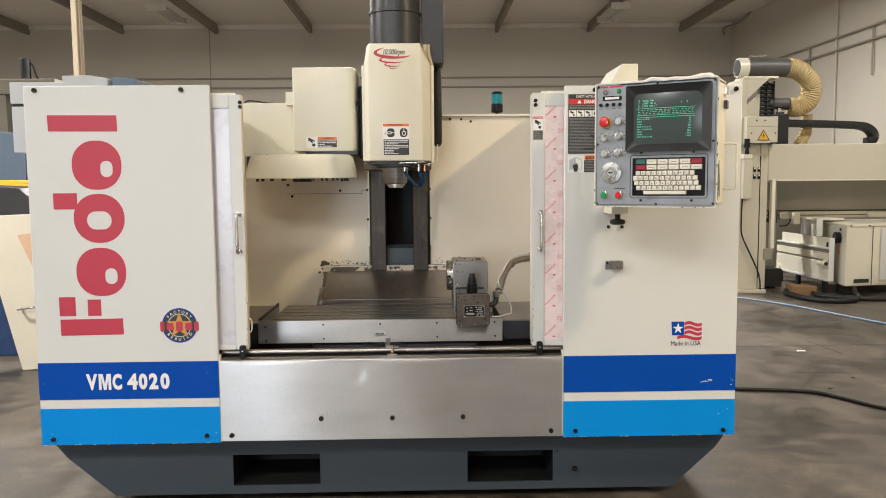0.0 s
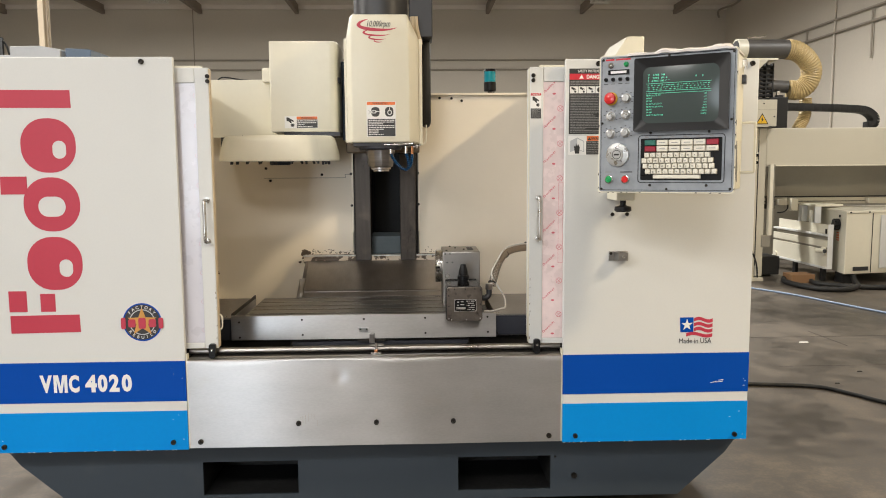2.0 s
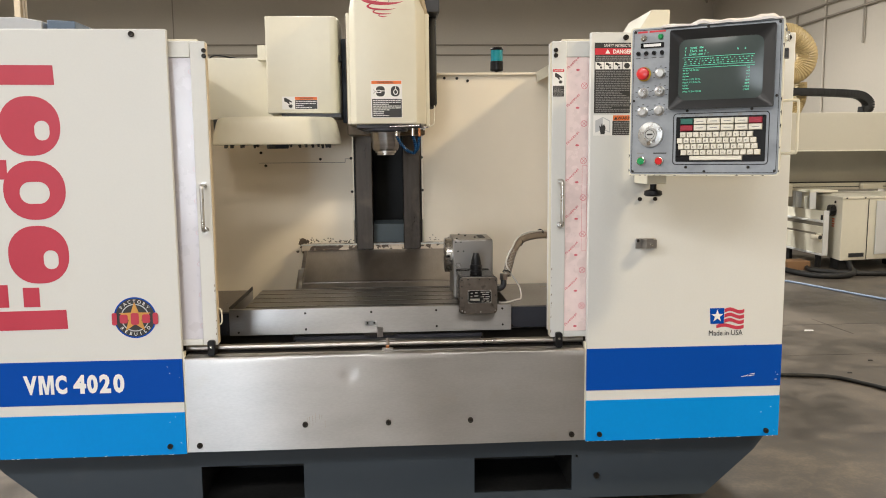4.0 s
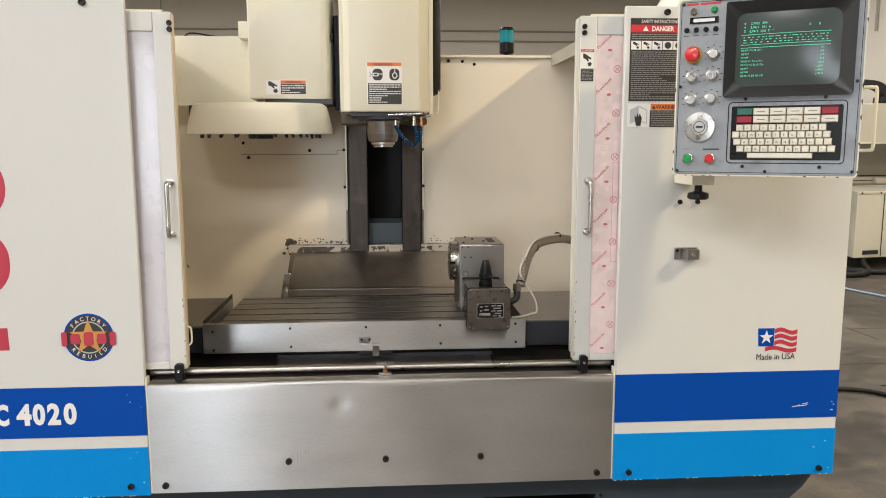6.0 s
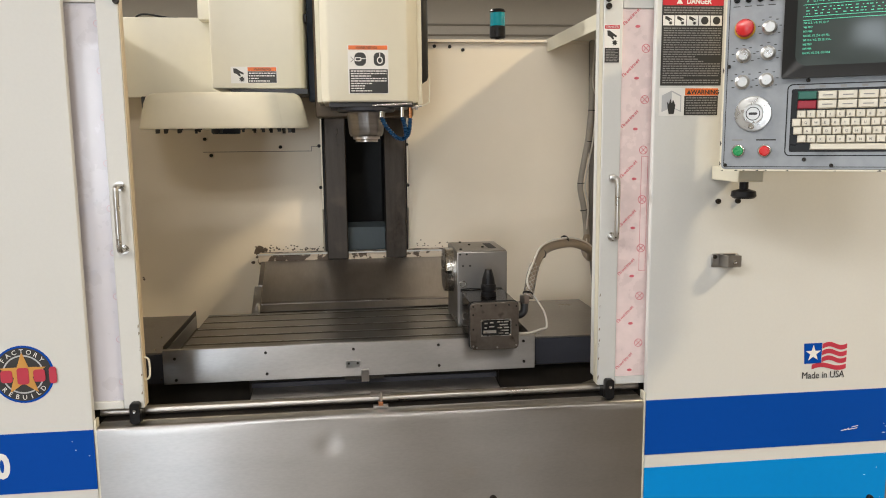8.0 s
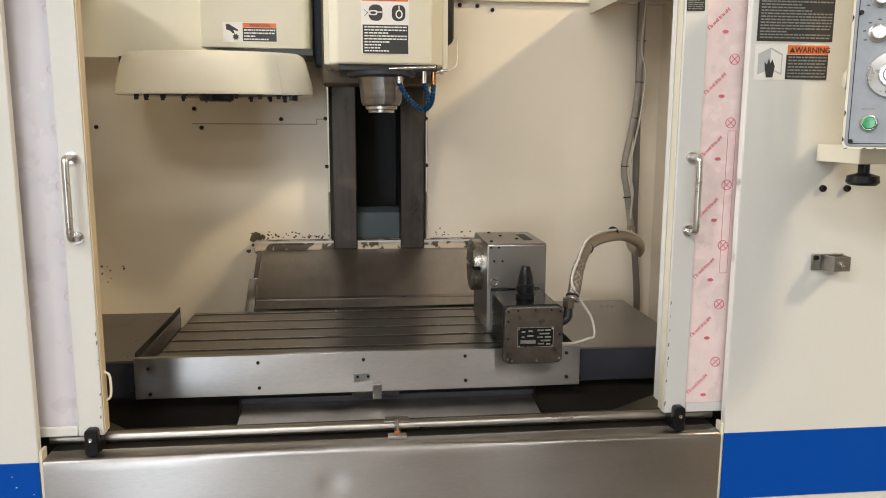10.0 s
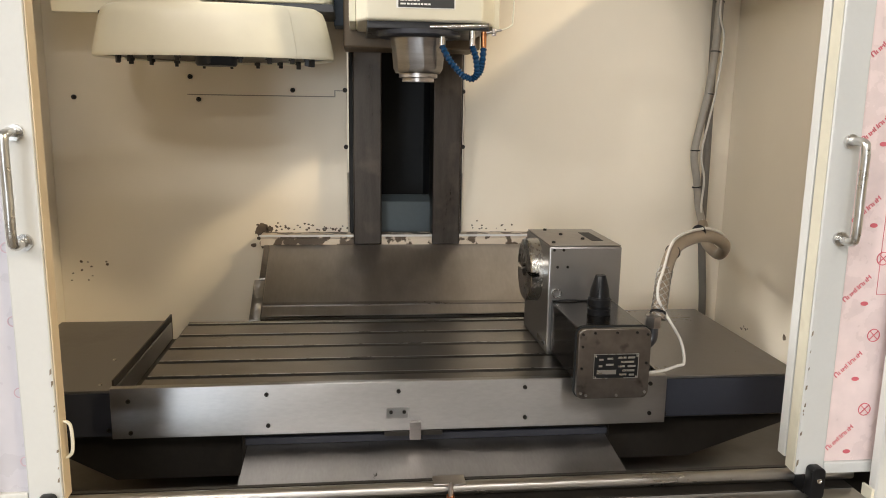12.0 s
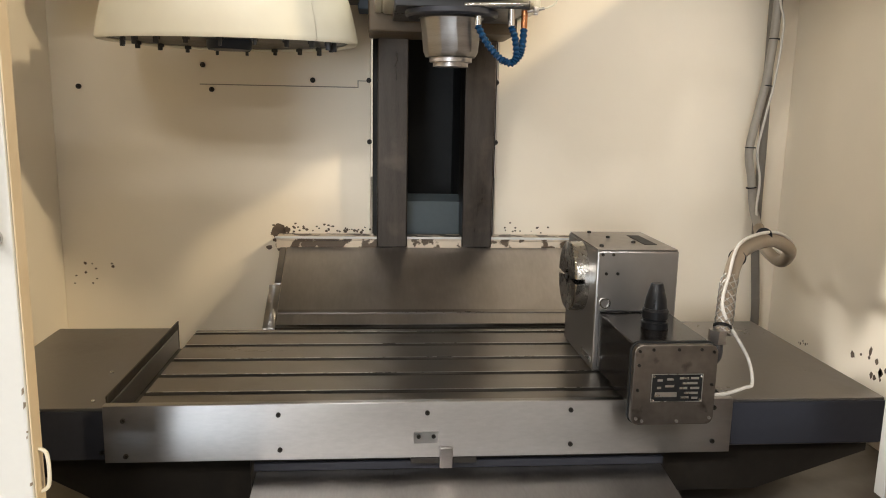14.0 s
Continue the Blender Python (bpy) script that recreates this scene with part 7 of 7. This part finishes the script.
part("drop_cord", tube([(0.055, -0.03, 1.264), (0.045, -0.04, 1.0), (0.06, -0.04, 0.78), (0.18, -0.04, 0.52), (0.30, -0.04, 0.25), (0.33, -0.03, 0.02)], 0.011, 6), M_VOID, ro_)

cb = thing("loader_cabinet", "white feeder cabinet with a rotary switch and vent label", "cabinet", (5.57, 6.2, 0))
b = prism([(0.0, 0.0), (1.15, 0.22), (1.35, 1.35), (0.205, 1.14)], "z", 0.13, 0.90, 0.008)
part("body", b, M_CREAM, cb)
part("top", prism([(-0.01, -0.01), (1.16, 0.21), (1.36, 1.36), (0.195, 1.15)], "z", 0.9005, 0.93, 0.004), M_CREAM, cb)
part("rotary_switch", rod((0.036, 0.236, 0.745), (-0.030, 0.248, 0.745), 0.075, n=8), M_BLACK, cb)
part("key_switch", rod((0.030, 0.20, 0.855), (0.018, 0.202, 0.855), 0.018, n=10), M_BLACK, cb)
part("latch", box(0.035, 0.065, 0.34, 0.37, 0.71, 0.80, 0.004), M_MOTOR, cb)
red = part("red_label", prism([(0.0395, 0.23), (0.0445, 0.23), (0.0585, 0.31), (0.0535, 0.31)], "z", 0.535, 0.645), M_SIGNO, cb, smooth=False)
for k in range(3):
    part("label_bar", prism([(0.0385, 0.236), (0.0395, 0.236), (0.0520, 0.303), (0.0510, 0.303)], "z", 0.552 + 0.032 * k, 0.562 + 0.032 * k), M_SIGNW, red, smooth=False)
part("vent_grille", prism([(0.12, 0.020), (0.34, 0.062), (0.34, 0.054), (0.12, 0.012)], "z", 0.17, 0.22), M_MOTOR, cb, smooth=False)
part("panel_seam", prism([(0.376, 0.069), (0.382, 0.070), (0.382, 0.062), (0.376, 0.061)], "z", 0.14, 0.895), M_VOID, cb, smooth=False)
for x in (0.05, 0.32):
    part("bolt", rod((x, 0.19 * x - 0.012, 0.912), (x, 0.19 * x - 0.022, 0.912), 0.010, n=8), M_BLACK, cb)
part("foot", box(0.05, 0.20, 0.12, 0.3, 0.0, 0.129), M_VOID, cb)
part("foot", box(0.95, 1.1, 0.4, 0.6, 0.0, 0.129), M_VOID, cb)
part("white_door", prism([(0.49, 0.080), (1.10, 0.197), (1.10, 0.180), (0.49, 0.063)], "z", 0.20, 0.87, 0.003), M_WHITE, cb)

tr_ = thing("feed_tray", "white open feed tray joined to the loader cabinet", "tray", (5.455, 6.4, 0))
part("end_plate", box(0.0, 0.070, 0.0, 0.012, 0.17, 0.745, 0.003), M_WHITE, tr_)
part("upper_web", box(0.055, 0.07, 0.0125, 1.45, 0.612, 0.735, 0.003), M_CREAM, tr_)
part("upper_ledge", box(-0.012, 0.07, 0.0125, 1.48, 0.590, 0.6115, 0.003), M_WHITE, tr_)
# gap and slot bars are coloured as the shade between the tray panels
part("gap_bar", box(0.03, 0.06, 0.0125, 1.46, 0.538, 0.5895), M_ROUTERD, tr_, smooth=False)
part("middle_panel", box(0.0, 0.07, 0.0125, 1.50, 0.448, 0.5375, 0.004), M_CREAM, tr_)
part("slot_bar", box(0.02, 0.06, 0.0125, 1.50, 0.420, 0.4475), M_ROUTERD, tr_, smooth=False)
part("trough", box(0.0, 0.07, 0.0125, 1.50, 0.195, 0.4195, 0.004), M_CREAM, tr_)
part("lower_lip", box(-0.02, 0.07, 0.0125, 1.52, 0.170, 0.1945, 0.003), M_WHITE, tr_)
part("end_hook", rod((-0.02, 1.40, 0.215), (0.02, 1.40, 0.215), 0.045, n=14), M_CREAM, tr_)
part("roller", rod((-0.07, 0.14, 0.40), (-0.035, 0.015, 0.405), 0.030, n=14), M_CREAM, tr_)
part("roller_cap", rod((-0.0345, 0.0145, 0.405), (-0.031, 0.001, 0.405), 0.026, n=14), M_MOTOR, tr_)
part("roller_mount", box(-0.035, -0.0005, 0.03, 0.10, 0.35, 0.45, 0.004), M_CREAM, tr_)
part("clip", box(-0.012, -0.0005, 0.02, 0.06, 0.625, 0.69, 0.004), M_BLACK, tr_)
part("bin_back", box(0.13, 0.14, 0.45, 0.86, 0.7365, 0.955, 0.003), M_CREAM, tr_)
part("bin_top", box(0.045, 0.42, 0.43, 0.87, 0.9555, 0.985, 0.004), M_CREAM, tr_)
part("bin_post", box(0.045, 0.1295, 0.79, 0.87, 0.7355, 0.955, 0.004), M_WHITE, tr_)
part("bin_post", box(0.045, 0.1295, 0.43, 0.46, 0.7355, 0.955, 0.004), M_WHITE, tr_)
part("bin_cylinder", rod((0.09, 0.60, 0.736), (0.09, 0.60, 0.90), 0.032, n=14), M_CREAM, tr_)
for y in (0.12, 0.85, 1.40):
    part("leg", box(0.02, 0.06, y, y + 0.08, 0.0, 0.1695), M_VOID, tr_)
cbx = finish("cardboard_box", box(4.98, 5.28, 6.35, 6.6, 0.0, 0.11, 0.004), M_CARD)
tagged(cbx, "low brown cardboard box on the floor", "box")


def floor_cable(name, pts, r, material, label):
    return tagged(finish(name, tube(pts, r, 10, 10), material, smooth=True), label, "cable")


floor_cable("black_hose", [(5.0, 6.6, 0.03), (4.86, 6.25, 0.035), (4.95, 5.75, 0.035), (5.25, 5.62, 0.035), (5.55, 5.85, 0.035), (5.68, 6.15, 0.06), (5.75, 6.35, 0.16)], 0.033, M_VOID, "thick black hose curled on the floor")
floor_cable("black_hose", [(5.3, 6.5, 0.03), (5.2, 6.15, 0.03), (5.5, 5.85, 0.03), (6.0, 5.75, 0.03), (6.8, 5.8, 0.03)], 0.03, M_VOID, "thick black hose lying on the floor")
floor_cable("blue_cable", [(3.6, 6.6, 0.012), (4.16, 6.1, 0.012), (4.52, 5.49, 0.012), (4.74, 4.85, 0.012), (4.94, 4.28, 0.012), (5.3, 3.4, 0.012)], 0.011, M_CYAN, "pale blue cord lying on the floor")
floor_cable("black_cable", [(1.6, 1.75, 0.014), (2.0, 1.95, 0.014), (2.41, 1.88, 0.014), (2.86, 1.79, 0.014), (3.02, 1.6, 0.014), (3.17, 1.36, 0.014), (3.6, 0.9, 0.014)], 0.013, M_VOID, "black power cord lying on the floor")
rr = random.Random(40)
for k in range(7):
    x, y, s = rr.uniform(2.2, 4.2), rr.uniform(1.8, 5.2), rr.uniform(0.008, 0.02)
    if k == 0:
        x, y, s = 3.47, 3.12, 0.045
    g = prism([(x - s, y - s * 0.4), (x + s * 0.8, y - s * 0.5), (x + s, y + s * 0.3), (x - s * 0.4, y + s * 0.5)], "z", 0.0, 0.004)
    tagged(finish("paper_scrap", g, M_SIGNW if k == 0 else M_VOID), "small scrap lying on the concrete", "scrap", "floor scraps")
